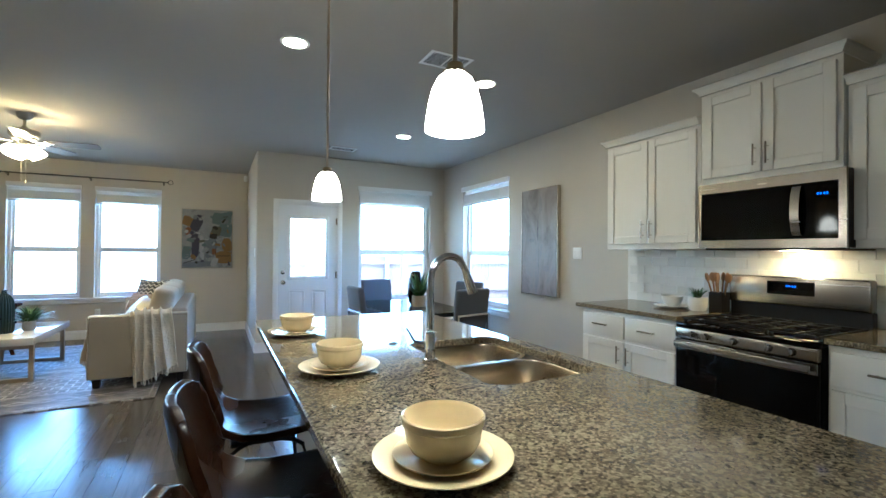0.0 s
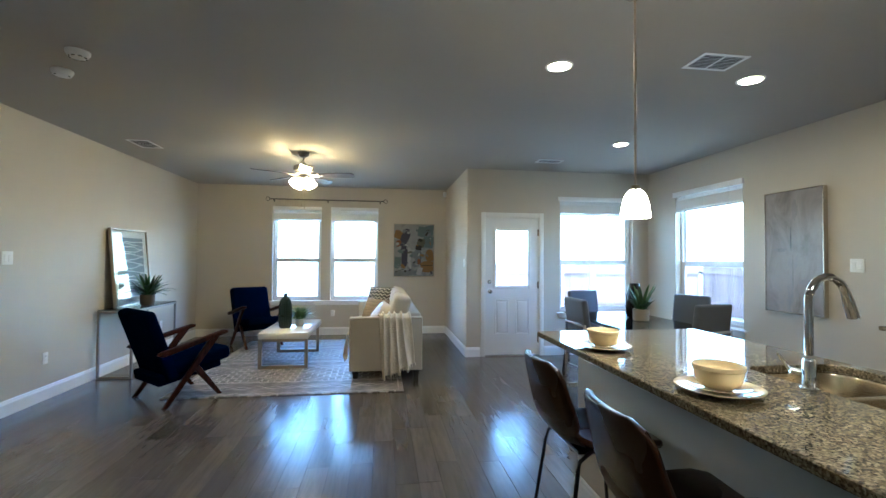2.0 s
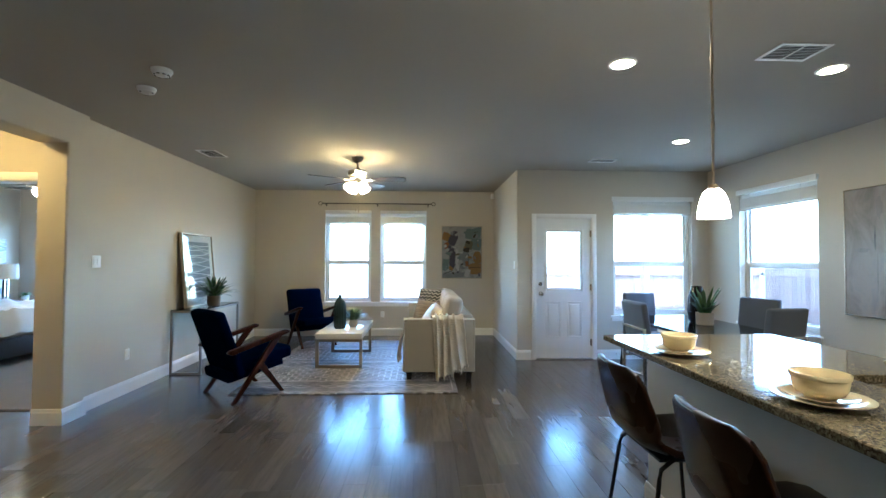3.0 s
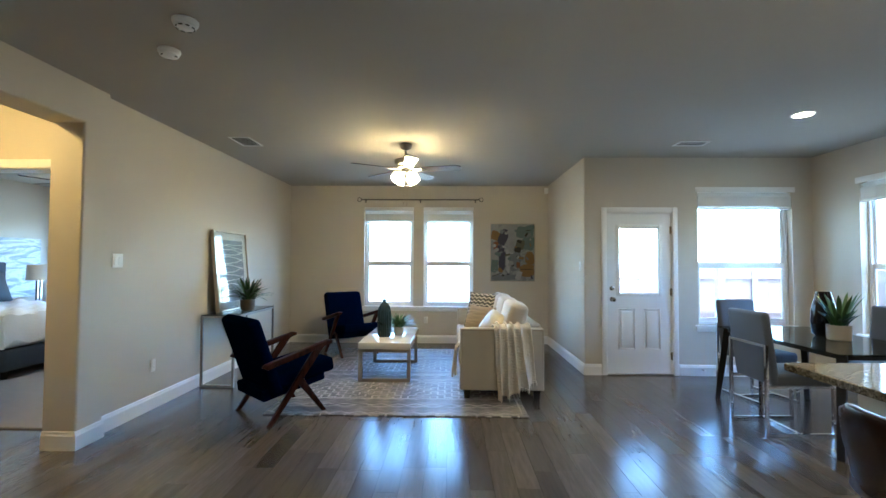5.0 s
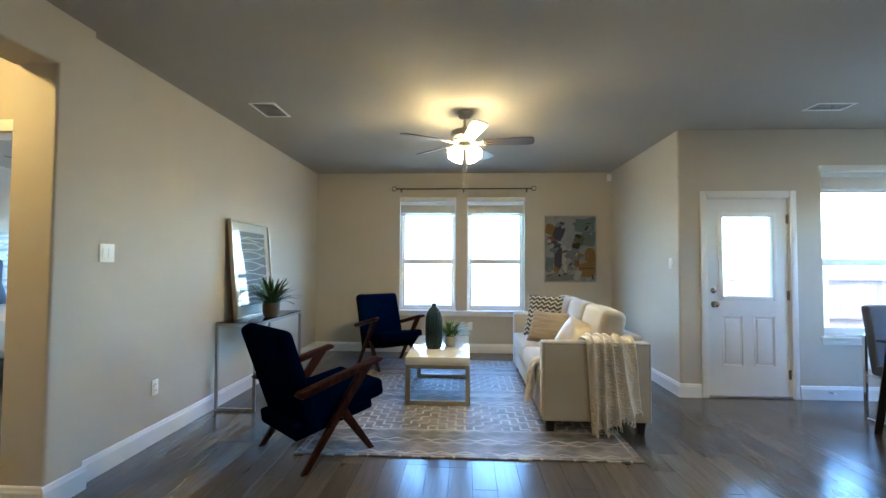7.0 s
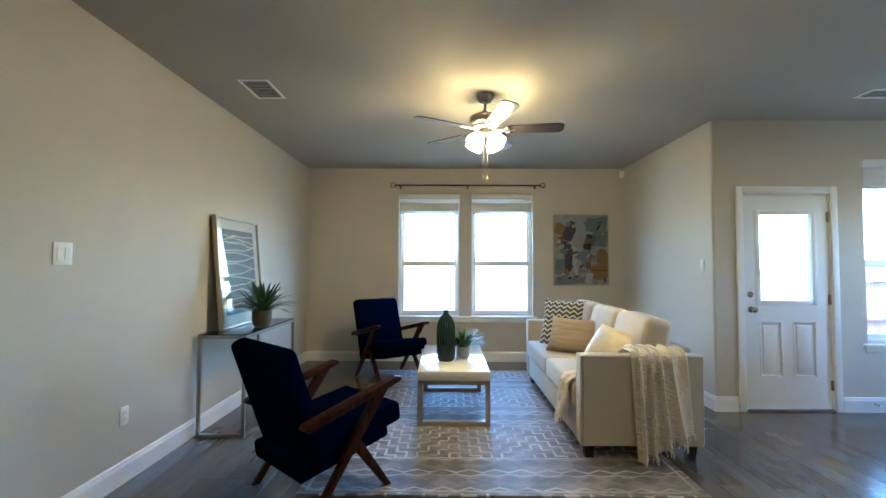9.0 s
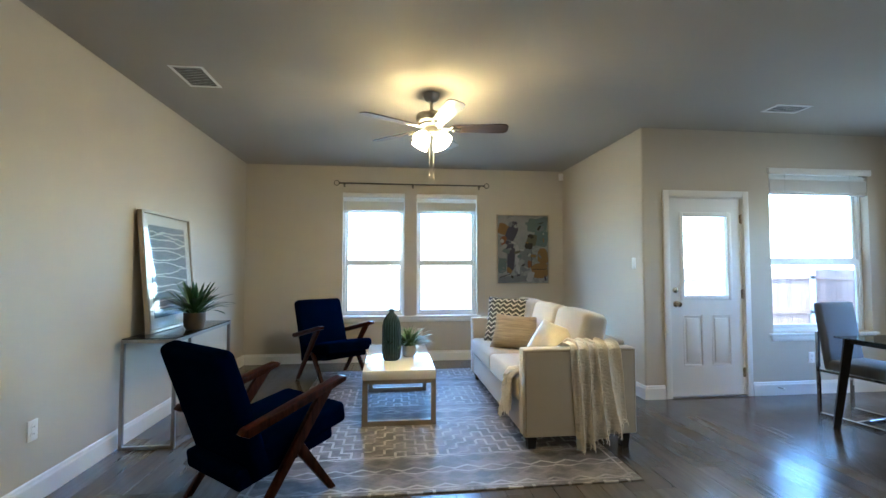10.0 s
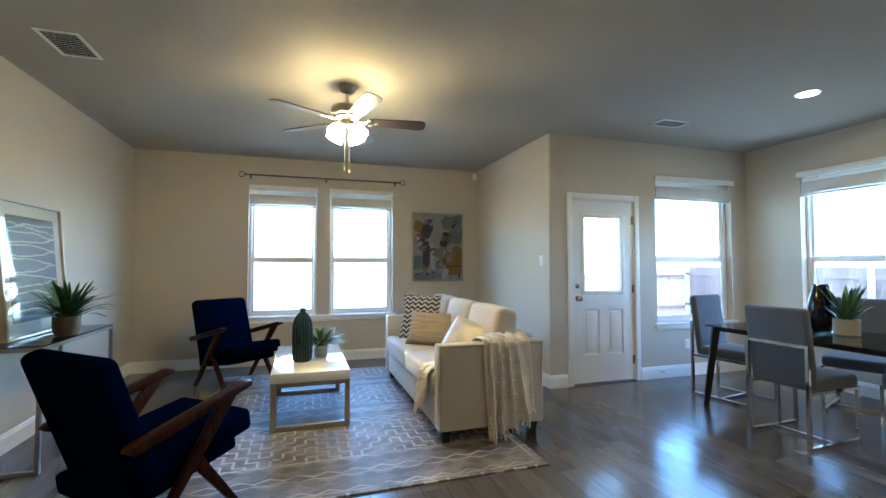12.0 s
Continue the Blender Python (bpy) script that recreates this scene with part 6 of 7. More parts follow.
faucet = thing("faucet", (1.345, 1.77, COUNTER), "polished gooseneck faucet with pull-down spray", "faucet")
bm = B()
lathe(bm, [(0.027, 0), (0.027, 0.008), (0.020, 0.012), (0.0195, 0.10), (0.0165, 0.106), (0.0135, 0.108)], 28)
part("body", bm, CHROME, faucet, smooth=True)
bm = B()
pts = [(0, 0, 0.12), (0, 0, 0.2), (0, 0, 0.295)] + [(0.078 - 0.078 * math.cos(a), 0, 0.295 + 0.095 * math.sin(a)) for a in [radians(10 * i) for i in range(1, 17)]]
tube(bm, pts, 0.0135, 16)
part("neck", bm, CHROME, faucet, "arched polished neck", True)
bm = B()
end = Vector(pts[-1])
way = (end - Vector(pts[-2])).normalized()
rod(bm, end, end + way * 0.03, 0.015, 0.017, 20)
rod(bm, end + way * 0.03, end + way * 0.085, 0.018, 0.0205, 20)
part("spray_head", bm, CHROME, faucet, smooth=True)
bm = B()
rod(bm, (-0.02, 0.012, 0.06), (-0.045, 0.03, 0.064), 0.012, seg=16)
rod(bm, (-0.045, 0.03, 0.064), (-0.075, 0.05, 0.12), 0.006, 0.0045, 12)
part("lever", bm, CHROME, faucet, smooth=True)
bm = B()
lathe(bm, [(0.022, 0), (0.020, 0.005), (0.012, 0.007), (0.0, 0.008)], 24)
tagged(part("hole_cover", bm, CHROME, None, "", True), "small chrome hole cover beside the faucet", "fitting").matrix_basis = pose(1.33, 2.12, COUNTER)


def place_setting(x, y, s=1.0):
    z = COUNTER
    for name, prof, dz, lab in (("dinner_plate", [(0.075, 0), (0.08, 0.002), (0.105, 0.010), (0.143, 0.020), (0.144, 0.023), (0.141, 0.024), (0.104, 0.0145), (0.082, 0.008), (0.0, 0.007)], 0.0, "cream ceramic dinner plate on granite worktop"),
                               ("salad_plate", [(0.055, 0), (0.06, 0.002), (0.078, 0.008), (0.103, 0.016), (0.104, 0.018), (0.102, 0.019), (0.077, 0.012), (0.06, 0.007), (0.0, 0.006)], 0.0075, "cream ceramic salad plate stacked on dinner plate"),
                               ("bowl", [(0.044, 0), (0.046, 0.006), (0.066, 0.016), (0.076, 0.034), (0.0795, 0.056), (0.081, 0.068), (0.0845, 0.0705), (0.086, 0.076), (0.0855, 0.084), (0.082, 0.086), (0.078, 0.078), (0.072, 0.045), (0.055, 0.022), (0.0, 0.014)], 0.0142, "cream ceramic bowl stacked on plates")):
        bm = B()
        lathe(bm, prof, 56)
        ob = tagged(part(name, bm, CERAMIC, None, "", True), lab, "bowl" if name == "bowl" else "plate", "place settings")
        ob.matrix_basis = pose(x, y, z + dz) @ Matrix.Scale(s, 4)


for x, y in ((1.026, 1.037), (1.012, 1.785), (0.985, 2.52)):
    place_setting(x, y, 0.94)


def shaker(bm, x0, z0, x1, z1, y=0.0, t=0.02, rail=0.058):
    """A recessed-panel cabinet front whose face lies at y - t."""
    for a, c, b, d in ((x0, z0, x0 + rail, z1), (x1 - rail, z0, x1, z1), (x0 + rail, z0, x1 - rail, z0 + rail), (x0 + rail, z1 - rail, x1 - rail, z1)):
        box(bm, a, y - t, c, b, y, d, 0.0025, 1)
    box(bm, x0 + rail - 0.002, y - t + 0.010, z0 + rail - 0.002, x1 - rail + 0.002, y, z1 - rail + 0.002)


def bar_handle(x, z, length, parent, upright, y=-0.02):
    bm = B()
    h = length / 2
    if upright:
        rod(bm, (x, y - 0.03, z - h), (x, y - 0.03, z + h), 0.006)
        ends = [(x, z - h * 0.65), (x, z + h * 0.65)]
    else:
        rod(bm, (x - h, y - 0.03, z), (x + h, y - 0.03, z), 0.006)
        ends = [(x - h * 0.65, z), (x + h * 0.65, z)]
    for a, c in ends:
        rod(bm, (a, y, c), (a, y - 0.03, c), 0.0045, seg=8)
    part("handle", bm, NICKEL, parent, "brushed nickel bar handle", True)


def crown(bm, x0, x1, depth, z, left=True, right=True):
    """A cove crown moulding round a cabinet's top."""
    prof = [(0.0, 0.0), (0.004, 0.002), (0.007, 0.012), (0.015, 0.026), (0.027, 0.037), (0.033, 0.041), (0.035, 0.053), (0.0, 0.053)]
    def ring(o):
        return [Vector((x0 - (o if left else 0), depth, 0)), Vector((x0 - (o if left else 0), -0.02 - o, 0)), Vector((x1 + (o if right else 0), -0.02 - o, 0)), Vector((x1 + (o if right else 0), depth, 0))]
    rows = [[bm.verts.new(p + Vector((0, 0, z + dz))) for p in ring(o)] for o, dz in prof]
    for a, b in zip(rows, rows[1:]):
        for i in range(3):
            bm.faces.new((a[i], a[i + 1], b[i + 1], b[i]))
    bm.faces.new([rows[-2][i] for i in range(4)])


def wall_cabinet(yc, w, z0, z1, front, label, crown_l=True, crown_r=True, doors=2):
    d = EAST - front - 0.002
    ob = thing("wall_cabinet", (front, yc, z0), label, "cabinet", "kitchen wall cabinets", -90)
    h = z1 - z0
    bm = B()
    box(bm, -w / 2, 0, 0, w / 2, d, h, 0.002, 1)
    body = part("body", bm, CABINET, ob)
    g = 0.012
    dw = (w - 0.05 - g) / doors if doors == 2 else w - 0.05
    for i in range(doors):
        x0 = -w / 2 + 0.025 + i * (dw + g)
        bm = B()
        shaker(bm, x0, 0.045, x0 + dw, h - 0.03)
        dr = part("door", bm, CABINET, ob, "recessed-panel cabinet door", True)
        bar_handle(x0 + (dw - 0.03 if i == 0 else 0.03), 0.15, 0.13, dr, True)
    bm = B()
    crown(bm, -w / 2, w / 2, d, h - 0.005, crown_l, crown_r)
    part("crown_moulding", bm, CABINET, ob, "cove crown moulding", True)
    return ob


UF = 3.62
wall_cabinet(2.612, 0.825, 1.42, 2.29, UF, "warm white two-door wall cabinet with crown", True, False)
wall_cabinet(1.79, 0.775, 1.845, 2.465, UF - 0.03, "warm white raised cabinet above the microwave")
wall_cabinet(0.965, 0.86, 1.42, 2.29, UF, "warm white two-door wall cabinet with crown", False, True)


def base_cabinet(yc, w, label, cols):
    front, d = 3.335, EAST - 3.335 - 0.002
    ob = thing("base_cabinet", (front, yc, 0), label, "cabinet", "kitchen base cabinets", -90)
    bm = B()
    box(bm, -w / 2, 0, 0.10, w / 2, d, COUNTER - 0.032, 0.002, 1)
    box(bm, -w / 2, 0.07, 0.0, w / 2, d, 0.10)
    part("body", bm, CABINET, ob)
    dw = (w - 0.03 - 0.014 * (cols - 1)) / cols
    for i in range(cols):
        x0 = -w / 2 + 0.015 + i * (dw + 0.014)
        bm = B()
        box(bm, x0, -0.02, 0.745, x0 + dw, 0.0, 0.912, 0.004, 2)
        dr = part("drawer", bm, CABINET, ob, "flat drawer front", True)
        bar_handle(x0 + dw / 2, 0.835, 0.14, dr, False)
        bm = B()
        shaker(bm, x0, 0.12, x0 + dw, 0.725)
        do = part("door", bm, CABINET, ob, "recessed-panel cabinet door", True)
        bar_handle(x0 + (dw - 0.035 if i == 0 else 0.035), 0.63, 0.13, do, True)


base_cabinet(2.585, 0.85, "warm white base cabinet with drawers and doors", 2)
base_cabinet(0.90, 0.93, "warm white base cabinet with drawers and doors", 2)
for a, b in ((2.155, 3.065), (0.40, 1.37)):
    bm = B()
    box(bm, 3.30, a, COUNTER - 0.031, EAST - 0.001, b, COUNTER, 0.005, 2)
    tagged(part("worktop", bm, GRANITE), "dark speckled polished granite worktop", "worktop")

splash = structure("backsplash", box(B(), EAST - 0.004, 0.40, COUNTER + 0.001, EAST - 0.0005, 3.085, 1.42), GROUTW, "white glazed subway tile backsplash", "backsplash")


def stove():
    ob = thing("gas_range", (3.30, 1.762, 0), "stainless gas range with black oven door", "stove", turn=-90)
    w, d = 0.765, 0.63
    bm = B()
    box(bm, -w / 2, 0.02, 0.02, w / 2, d, 0.93, 0.004, 1)
    part("body", bm, BLACKMETAL, ob)
    bm = B()
    box(bm, -w / 2 + 0.004, -0.025, 0.17, w / 2 - 0.004, 0.018, 0.842, 0.006, 2)
    dr = part("oven_door", bm, BLACKGLASS, ob, "black glass oven door", True)
    bm = B()
    box(bm, -w / 2 + 0.004, -0.03, 0.785, w / 2 - 0.004, -0.02, 0.843, 0.003, 1)
    box(bm, -w / 2 + 0.02, -0.075, 0.798, w / 2 - 0.02, -0.052, 0.838, 0.008, 3)
    for x in (-w / 2 + 0.05, w / 2 - 0.05):
        box(bm, x - 0.012, -0.056, 0.805, x + 0.012, -0.028, 0.83, 0.003, 1)
    part("oven_handle", bm, STEEL, dr, "wide stainless handle", True)
    bm = B()
    box(bm, -w / 2 + 0.004, -0.02, 0.03, w / 2 - 0.004, 0.018, 0.155, 0.006, 2)
    part("storage_drawer", bm, STEEL, ob, smooth=True)
    bm = B()
    box(bm, -w / 2 + 0.002, -0.028, 0.849, w / 2 - 0.002, 0.02, 0.918, 0.008, 2, Matrix.Rotation(radians(0), 4, "X"))
    pn = part("control_panel", bm, STEEL, ob, "stainless knob panel", True)
    for x in (-0.27, -0.18, -0.02, 0.16, 0.27):
        bm = B()
        lathe(bm, [(0.026, 0), (0.024, 0.012), (0.021, 0.034), (0.019, 0.038), (0.0, 0.038)], 22)
        box(bm, -0.004, -0.021, 0.03, 0.004, 0.021, 0.042, 0.002, 1)
        k = part("knob", bm, STEEL, pn, "stainless control knob", True)
        k.matrix_basis = pose(x, -0.028, 0.884, 90) @ Matrix.Scale(0.82, 4)
    bm = B()
    box(bm, -w / 2, -0.02, 0.918, w / 2, d - 0.03, 0.945, 0.006, 2)
    part("cooktop", bm, BLACKGLASS, ob, "black enamel cooktop", True)
    for x in (-0.25, 0.0, 0.25):
        for y in ((0.15, 0.43) if x else (0.29,)):
            bm = B()
            lathe(bm, [(0.045, 0), (0.045, 0.008), (0.035, 0.012), (0.034, 0.018), (0.0, 0.019)], 24, (x, y, 0.945))
            part("burner", bm, BLACKIRON, ob, smooth=True)
        bm = B()
        a, b = x - 0.118, x + 0.118
        for y in (0.03, 0.155, 0.29, 0.425, 0.55):
            box(bm, a, y - 0.006, 0.962, b, y + 0.006, 0.974, 0.002, 1)
        for xx in (a, x - 0.006, b - 0.012):
            box(bm, xx, 0.03, 0.960, xx + 0.012, 0.55, 0.973, 0.002, 1)
        for xx in (a + 0.006, b - 0.006):
            for y in (0.05, 0.53):
                box(bm, xx - 0.006, y - 0.006, 0.945, xx + 0.006, y + 0.006, 0.962)
        part("grate", bm, BLACKIRON, ob, "cast iron grate", True)
    bm = B()
    box(bm, -w / 2, d - 0.055, 0.93, w / 2, d, 1.06, 0.004, 1)
    part("backguard_base", bm, BLACKMETAL, ob)
    bm = B()
    box(bm, -w / 2, d - 0.075, 1.06, w / 2, d, 1.245, 0.012, 3)
    bg = part("backguard", bm, STEEL, ob, "stainless backguard", True)
    bm = B()
    box(bm, -0.14, d - 0.079, 1.13, 0.12, d - 0.074, 1.215, 0.002, 1)
    part("display", bm, BLACKGLASS, bg, "black control display")
    bm = B()
    for i, x in enumerate((-0.030, -0.016, 0.002, 0.016)):
        box(bm, x, d - 0.0805, 1.180, x + 0.007, d - 0.079, 1.191)
    part("clock_digits", bm, CLOCK_BLUE, bg, "blue clock digits")


stove()


def microwave():
    ob = thing("microwave", (3.545, 1.758, 1.423), "stainless over-range microwave with black window", "microwave", turn=-90)
    w, h, d = 0.79, 0.42, EAST - 3.545 - 0.003
    bm = B()
    box(bm, -w / 2, 0.0, 0.0, w / 2, d, h, 0.004, 1)
    part("body", bm, BLACKMETAL, ob)
    bm = B()
    holed(bm, -w / 2, w / 2, 0.0, h, [(-w / 2 + 0.02, 0.05, w / 2 - 0.035, h - 0.062)], lambda a, c, b, e: box(bm, a, -0.022, c, b, -0.001, e))
    fr = part("front_frame", bm, STEEL, ob, "stainless front frame")
    bm = B()
    box(bm, -w / 2 + 0.02, -0.018, 0.05, w / 2 - 0.035, -0.002, h - 0.062)
    part("door_window", bm, BLACKGLASS, ob, "black glass door and keypad")
    bm = B()
    for i in range(12):
        a, b = radians(-66 + 11 * i), radians(-55 + 11 * i)
        y0, y1, c0, c1 = -0.012 - 0.05 * math.cos(a), -0.012 - 0.05 * math.cos(b), 0.205 + 0.15 * math.sin(a), 0.205 + 0.15 * math.sin(b)
        vs = [bm.verts.new(p) for p in ((0.155, y0, c0), (0.198, y0, c0), (0.198, y1, c1), (0.155, y1, c1), (0.155, y0 + 0.012, c0), (0.198, y0 + 0.012, c0), (0.198, y1 + 0.012, c1), (0.155, y1 + 0.012, c1))]
        for q in ((0, 1, 2, 3), (7, 6, 5, 4), (0, 3, 7, 4), (1, 5, 6, 2)):
            bm.faces.new([vs[k] for k in q])
    bmesh.ops.remove_doubles(bm, verts=bm.verts, dist=0.0002)
    part("door_handle", bm, STEEL, ob, "curved steel handle", True)
    bm = B()
    for x in (0.265, 0.278, 0.294, 0.307):
        box(bm, x, -0.0195, 0.288, x + 0.007, -0.0182, 0.299)
    part("clock_digits", bm, CLOCK_BLUE, ob, "blue clock digits")
    bm = B()
    box(bm, -0.03, -0.0245, h - 0.045, 0.02, -0.0218, h - 0.032, 0.001, 1)
    part("badge", bm, NICKEL, fr, "small plain badge")
    bm = B()
    box(bm, -w / 2 + 0.02, 0.02, -0.012, w / 2 - 0.02, d - 0.03, -0.0005, 0.003, 1)
    part("vent_grille", bm, BLACKMETAL, ob)
    bm = B()
    box(bm, -0.02, 0.22, -0.016, 0.10, 0.28, -0.0125, 0.001, 1)
    part("task_light", bm, TASK_LIT, ob, "lit warm task light under microwave")


microwave()

# things on the worktop by the range
for name, prof, dz, lab in (("dinner_plate", [(0.07, 0), (0.078, 0.002), (0.13, 0.017), (0.131, 0.020), (0.128, 0.021), (0.076, 0.008), (0.0, 0.007)], 0.0, "white dinner plate on kitchen worktop"),
                           ("bowl", [(0.034, 0), (0.036, 0.006), (0.055, 0.02), (0.07, 0.05), (0.075, 0.082), (0.072, 0.083), (0.064, 0.05), (0.045, 0.02), (0.0, 0.012)], 0.0075, "white bowl stacked on plate by range")):
    bm = B()
    lathe(bm, prof, 48)
    tagged(part(name, bm, PLATE, None, "", True), lab, "bowl" if name == "bowl" else "plate").matrix_basis = pose(3.74, 2.50, COUNTER + dz)
SMALL = leaf_mesh("leaf", 0.10, 0.010, 0.5, LEAF, 5)
pot_plant("small_succulent", (3.745, 2.30, COUNTER), [(0.046, 0), (0.056, 0.01), (0.064, 0.05), (0.063, 0.098), (0.058, 0.098), (0.054, 0.08), (0.0, 0.078)], PLATE,
          [(SMALL, 24, 4, 55, 0.02)], "small spiky succulent in white pot by range", 0.055, 0.084)
crock = thing("utensil_crock", (3.83, 2.198, COUNTER), "black square crock holding wooden spoons", "utensil holder")
bm = B()
loft(bm, [round_rect(-0.05, -0.05, 0.05, 0.05, 0.012, 0.0), round_rect(-0.05, -0.05, 0.05, 0.05, 0.012, 0.14), round_rect(-0.045, -0.045, 0.045, 0.045, 0.01, 0.14), round_rect(-0.045, -0.045, 0.045, 0.045, 0.01, 0.02)])
bm.faces.new([bm.verts.new(p) for p in round_rect(-0.05, -0.05, 0.05, 0.05, 0.012, 0.0005)])
part("crock", bm, BLACKMETAL, crock, smooth=True)
SPOON = wood("pale_spoon_wood", (0.26, 0.145, 0.06), (0.42, 0.25, 0.11), 0.5)
for i in range(7):
    bm = B()
    rod(bm, (0, 0, 0), (0, 0, 0.21), 0.0055, 0.006, 10)
    geo = bmesh.ops.create_icosphere(bm, subdivisions=2, radius=0.026)["verts"]
    bmesh.ops.transform(bm, matrix=Matrix.Translation((0, 0, 0.225)) @ Matrix.Diagonal((0.95, 0.35, 1.35, 1)), verts=geo)
    a = 51 * i
    sp = tagged(part("wooden_spoon", bm, SPOON, None, "", True), "pale wooden spoon standing in black crock", "spoon", "spoons in crock")
    sp.matrix_basis = pose(3.83 + 0.02 * math.cos(radians(a)), 2.198 + 0.02 * math.sin(radians(a)), COUNTER + 0.024, 0, 0, a) @ pose(0, 0, 0, 0, 7 + 4 * (i % 3), 0) @ pose(0, 0, 0, 0, 0, 40 * i)


def stool(at, turn):
    """A leather bucket counter stool facing +x on thin black legs."""
    ob = thing("counter_stool", at, "dark brown leather bucket stool with black metal legs", "stool", "island stools", turn)
    prof = [(0.235, 0.640), (0.215, 0.668), (0.16, 0.672), (0.08, 0.660), (0.0, 0.650), (-0.08, 0.650), (-0.14, 0.664), (-0.185, 0.70), (-0.212, 0.75), (-0.230, 0.81), (-0.243, 0.87), (-0.255, 0.93), (-0.262, 0.97), (-0.262, 0.995)]
    wid = [0.17, 0.20, 0.215, 0.222, 0.225, 0.225, 0.225, 0.225, 0.222, 0.217, 0.21, 0.20, 0.18, 0.13]
    lift = [0.0, 0.0, 0.004, 0.010, 0.02, 0.03, 0.045, 0.045, 0.04, 0.035, 0.03, 0.028, 0.022, 0.012]
    n = 16
    bm = B()
    rows = []
    for (x, z), w, l in zip(prof, wid, lift):
        row = []
        for j in range(n + 1):
            u = 2 * j / n - 1
            k = abs(u) ** 2.6 * l
            back = min(1.0, max(0.0, (z - 0.67) / 0.1))
            row.append(bm.verts.new((x + k * 1.9 * back, w * u, z + k * (1 - back))))
        rows.append(row)
    for a, b in zip(rows, rows[1:]):
        for j in range(n):
            bm.faces.new((a[j], a[j + 1], b[j + 1], b[j]))
    sh = part("seat_shell", bm, LEATHER, ob, "one-piece leather seat and back", True)
    so = sh.modifiers.new("thick", "SOLIDIFY")
    so.thickness, so.offset = 0.028, 0.0
    be = sh.modifiers.new("soft", "BEVEL")
    be.width, be.segments, be.limit_method = 0.009, 3, "ANGLE"
    for sx in (-1, 1):
        for sy in (-1, 1):
            bm = B()
            tube(bm, [(sx * 0.05 + 0.0, sy * 0.14, 0.628), (sx * 0.10 + 0.01, sy * 0.165, 0.622), (sx * 0.135 + 0.01, sy * 0.172, 0.60), (sx * 0.145 + 0.01, sy * 0.176, 0.56), (sx * 0.215 + 0.0, sy * 0.215, 0.0)], 0.0085, 10)
            part("leg", bm, BLACKMETAL, ob, "thin black metal leg", True)
    bm = B()
    box(bm, -0.12, -0.15, 0.618, 0.12, 0.15, 0.632, 0.003, 1)
    part("seat_plate", bm, BLACKMETAL, ob)
    for a, b in (((0.195, -0.203), (0.195, 0.203)), ((-0.19, -0.203), (-0.19, 0.203)), ((-0.19, 0.203), (0.195, 0.203)), ((-0.19, -0.203), (0.195, -0.203))):
        bm = B()
        rod(bm, (*a, 0.17), (*b, 0.17), 0.0075)
        part("foot_rail", bm, BLACKMETAL, ob)
    return ob


s1 = stool((0.808, 2.31, 0), 0)
copy_thing(s1, pose(0.793, 1.66, 0, 0, 0, -3))
copy_thing(s1, pose(0.803, 1.01, 0, 0, 0, 2))

# ---- outdoors ----
GZ = -0.25
bm = B()
box(bm, -400, -400, GZ - 0.3, 400, 400, GZ)
structure("ground", bm, LAWN, "dry lawn reaching the horizon", "ground")
bm = B()
box(bm, BUMP + TH, NOOK + TH, GZ, 4.5, 9.4, -0.03)
structure("pavement_patio", bm, CONCRETE, "pale concrete patio slab", "patio")
bm = B()
box(bm, BUMP + TH + 0.002, NOOK + TH + 0.002, 2.62, 4.5, 9.4, 2.74)
structure("ceiling_patio", bm, POST, "white painted patio roof", "patio roof")
post = thing("porch_post", (4.22, 9.15, -0.03), "square white porch post on patio slab", "post")
for z0, z1, r in ((0, 0.12, 0.075), (0.12, 2.55, 0.06), (2.55, 2.65, 0.075)):
    bm = B()
    box(bm, -r, -r, z0, r, r, z1, 0.004, 1)
    part("shaft" if z1 - z0 > 1 else "collar", bm, POST, post)
fence = thing("fence", (0, 0, GZ), "sunlit cedar privacy fence round the yard", "fence")
bm = B()
box(bm, -0.07, -0.01, 0, 0.07, 0.01, 1.5)
picket = mesh_of("board", bm, CEDAR)
FY, FX = 13.6, 10.2
for i in range(56):
    p = new("board", picket)
    p.parent, p.matrix_basis = fence, pose(FX - 0.147 * i, FY, random.uniform(-0.01, 0.012))
for i in range(120):
    p = new("board", picket)
    p.parent, p.matrix_basis = fence, pose(FX, FY - 0.147 * i, random.uniform(-0.01, 0.012), 0, 0, 90)
for z in (0.3, 1.25):
    bm = B()
    box(bm, FX - 8.2, FY - 0.05, z, FX, FY - 0.012, z + 0.09)
    box(bm, FX - 0.05, FY - 17.6, z, FX - 0.012, FY, z + 0.09)
    part("rail", bm, CEDAR, fence)
bm = B()
for i in range(9):
    if i < 4:
        box(bm, FX - 2.4 * i - 0.05, FY - 0.11, 0, FX - 2.4 * i + 0.05, FY - 0.05, 1.52)
    if i < 8:
        box(bm, FX - 0.11, FY - 2.4 * i - 0.05, 0, FX - 0.05, FY - 2.4 * i + 0.05, 1.52)
part("post", bm, POST, fence)

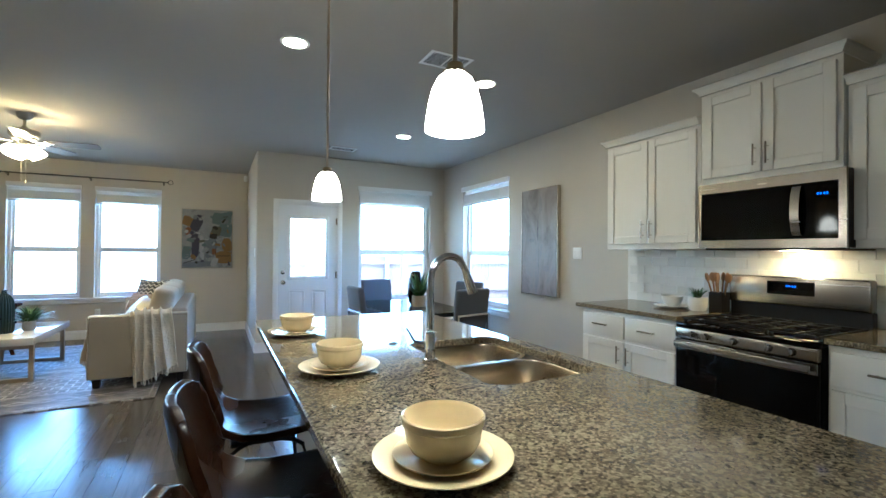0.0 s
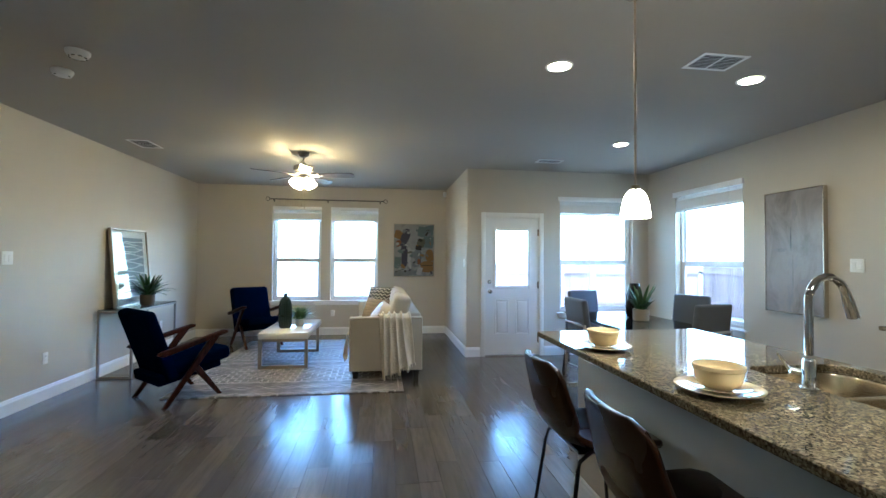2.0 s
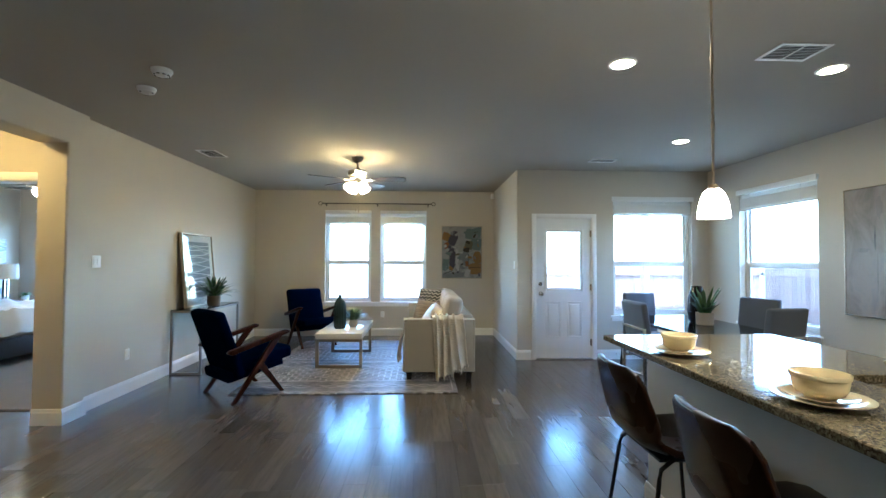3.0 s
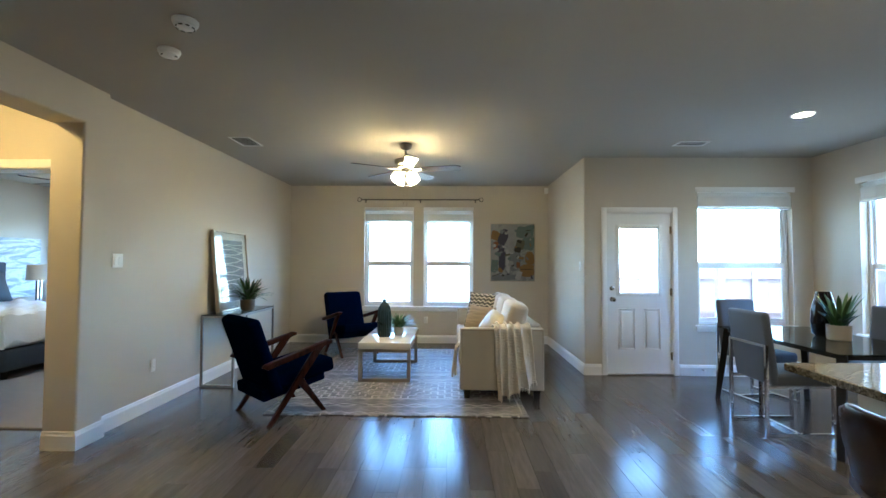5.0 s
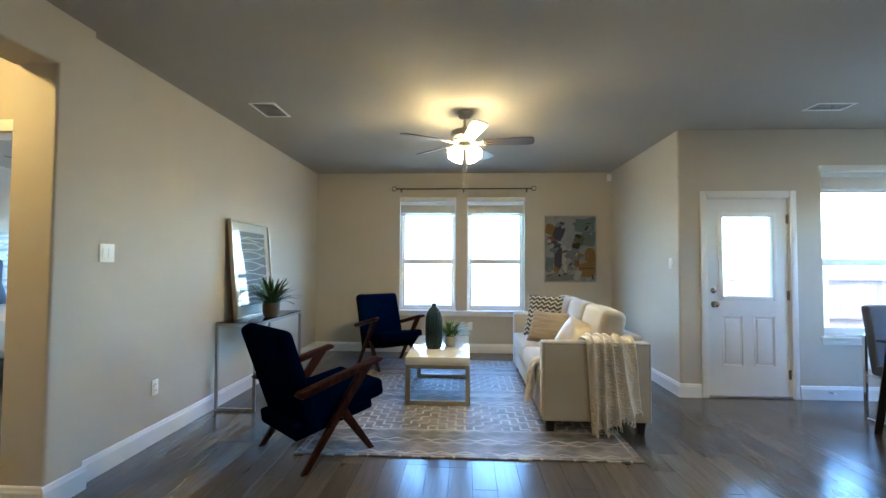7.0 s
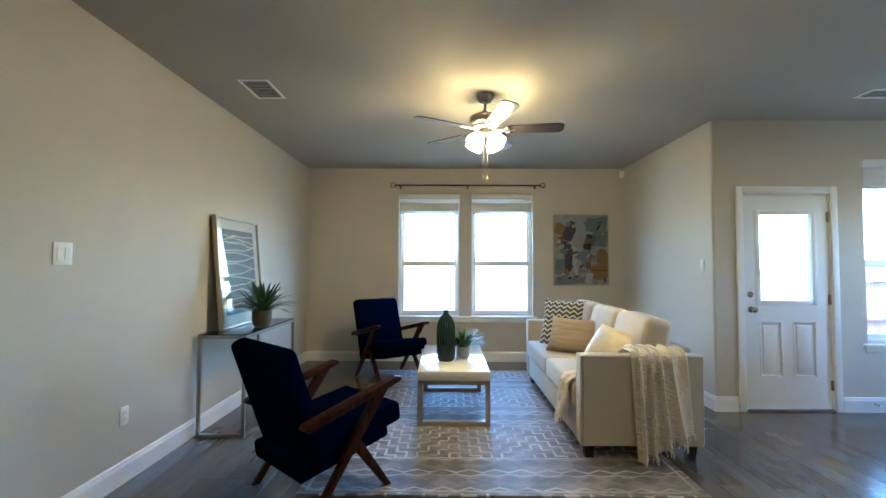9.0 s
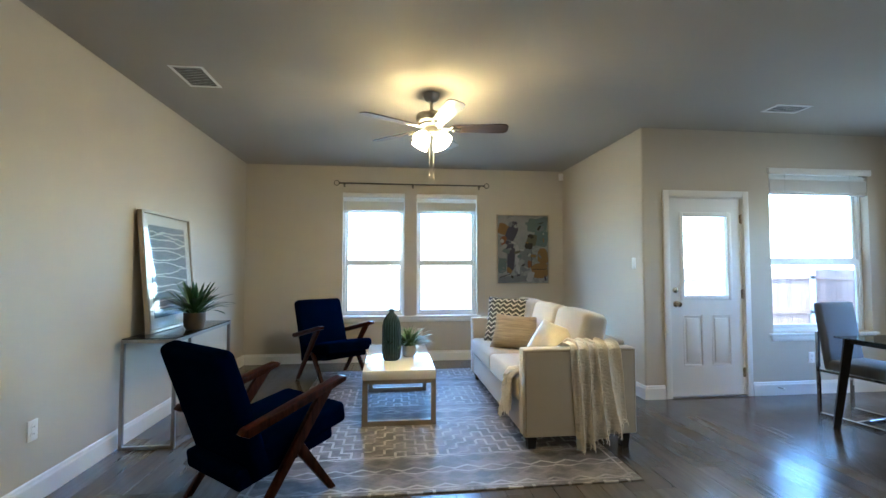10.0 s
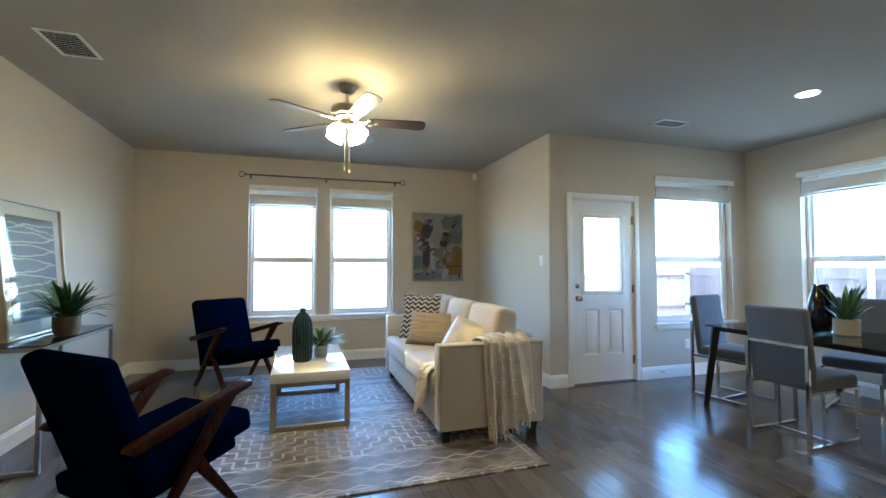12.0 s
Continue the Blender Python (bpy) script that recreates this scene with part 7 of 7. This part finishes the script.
# ---- tiles and planks, piece by piece ----
bm = B()
box(bm, -0.0035, -0.0742, -0.0367, 0.0035, 0.0742, 0.0367, 0.0012, 1)
tile = mesh_of("tile", bm, TILE)
row, z = 0, COUNTER + 0.039
while z < 1.41:
    y = 0.48 + (0.076 if row % 2 else 0.0)
    while y < 3.02:
        p = new("tile", tile)
        p.parent, p.matrix_basis = splash, pose(EAST - 0.0075, y, z, random.uniform(-0.08, 0.08), 0, random.uniform(-0.1, 0.1))
        y += 0.1515
    row, z = row + 1, z + 0.0765

PW, PL = 0.147, 0.915


def reach(x):
    """How far north the planks go at x."""
    return 4.78 if x < WEST else NORTH if x < BUMP else NOOK + 0.02


rng = random.Random(7)
bm = B()
box(bm, -PW / 2 + 0.0009, -PL / 2 + 0.0009, -0.006, PW / 2 - 0.0009, PL / 2 - 0.0009, 0.0)
top = [e for e in bm.edges if all(v.co.z > -0.001 for v in e.verts)]
bmesh.ops.bevel(bm, geom=top, offset=0.0006, segments=1, affect="EDGES")
whole = mesh_of("plank", bm, PLANK)
near, rest_v, rest_f = [], [], []
x = EAST - PW / 2
while x > -5.3:
    y = SOUTH + rng.choice((0.1, 0.4, 0.7)) * PL - PL / 2 + rng.uniform(-0.05, 0.05)
    while y - PL / 2 < reach(x):
        a, b = max(y - PL / 2, SOUTH), min(y + PL / 2, reach(x))
        if b - a > PL - 0.001 and -2.7 < x < 2.1 and 1.4 < y < 7.6 and len(near) < 300:
            near.append((x, y))
        elif b > a + 0.02:
            n = len(rest_v)
            x0, x1 = x - PW / 2 + 0.0009, x + PW / 2 - 0.0009
            rest_v += [(x0, a + 0.0009, 0), (x1, a + 0.0009, 0), (x1, b - 0.0009, 0), (x0, b - 0.0009, 0), (x0, a + 0.0009, -0.006), (x1, a + 0.0009, -0.006), (x1, b - 0.0009, -0.006), (x0, b - 0.0009, -0.006)]
            rest_f += [(n, n + 1, n + 2, n + 3), (n, n + 4, n + 5, n + 1), (n + 1, n + 5, n + 6, n + 2), (n + 2, n + 6, n + 7, n + 3), (n + 3, n + 7, n + 4, n)]
        y += PL
    x -= PW
me = bpy.data.meshes.new("plank_field")
me.from_pydata(rest_v, [], rest_f)
me.materials.append(PLANK_REST)
fieldob = tagged(new("plank_field", me), kind="stuff")
fieldob.parent = floor
for x, y in near:
    p = new("plank", whole)
    p.parent, p.matrix_basis = floor, pose(x, y, 0)
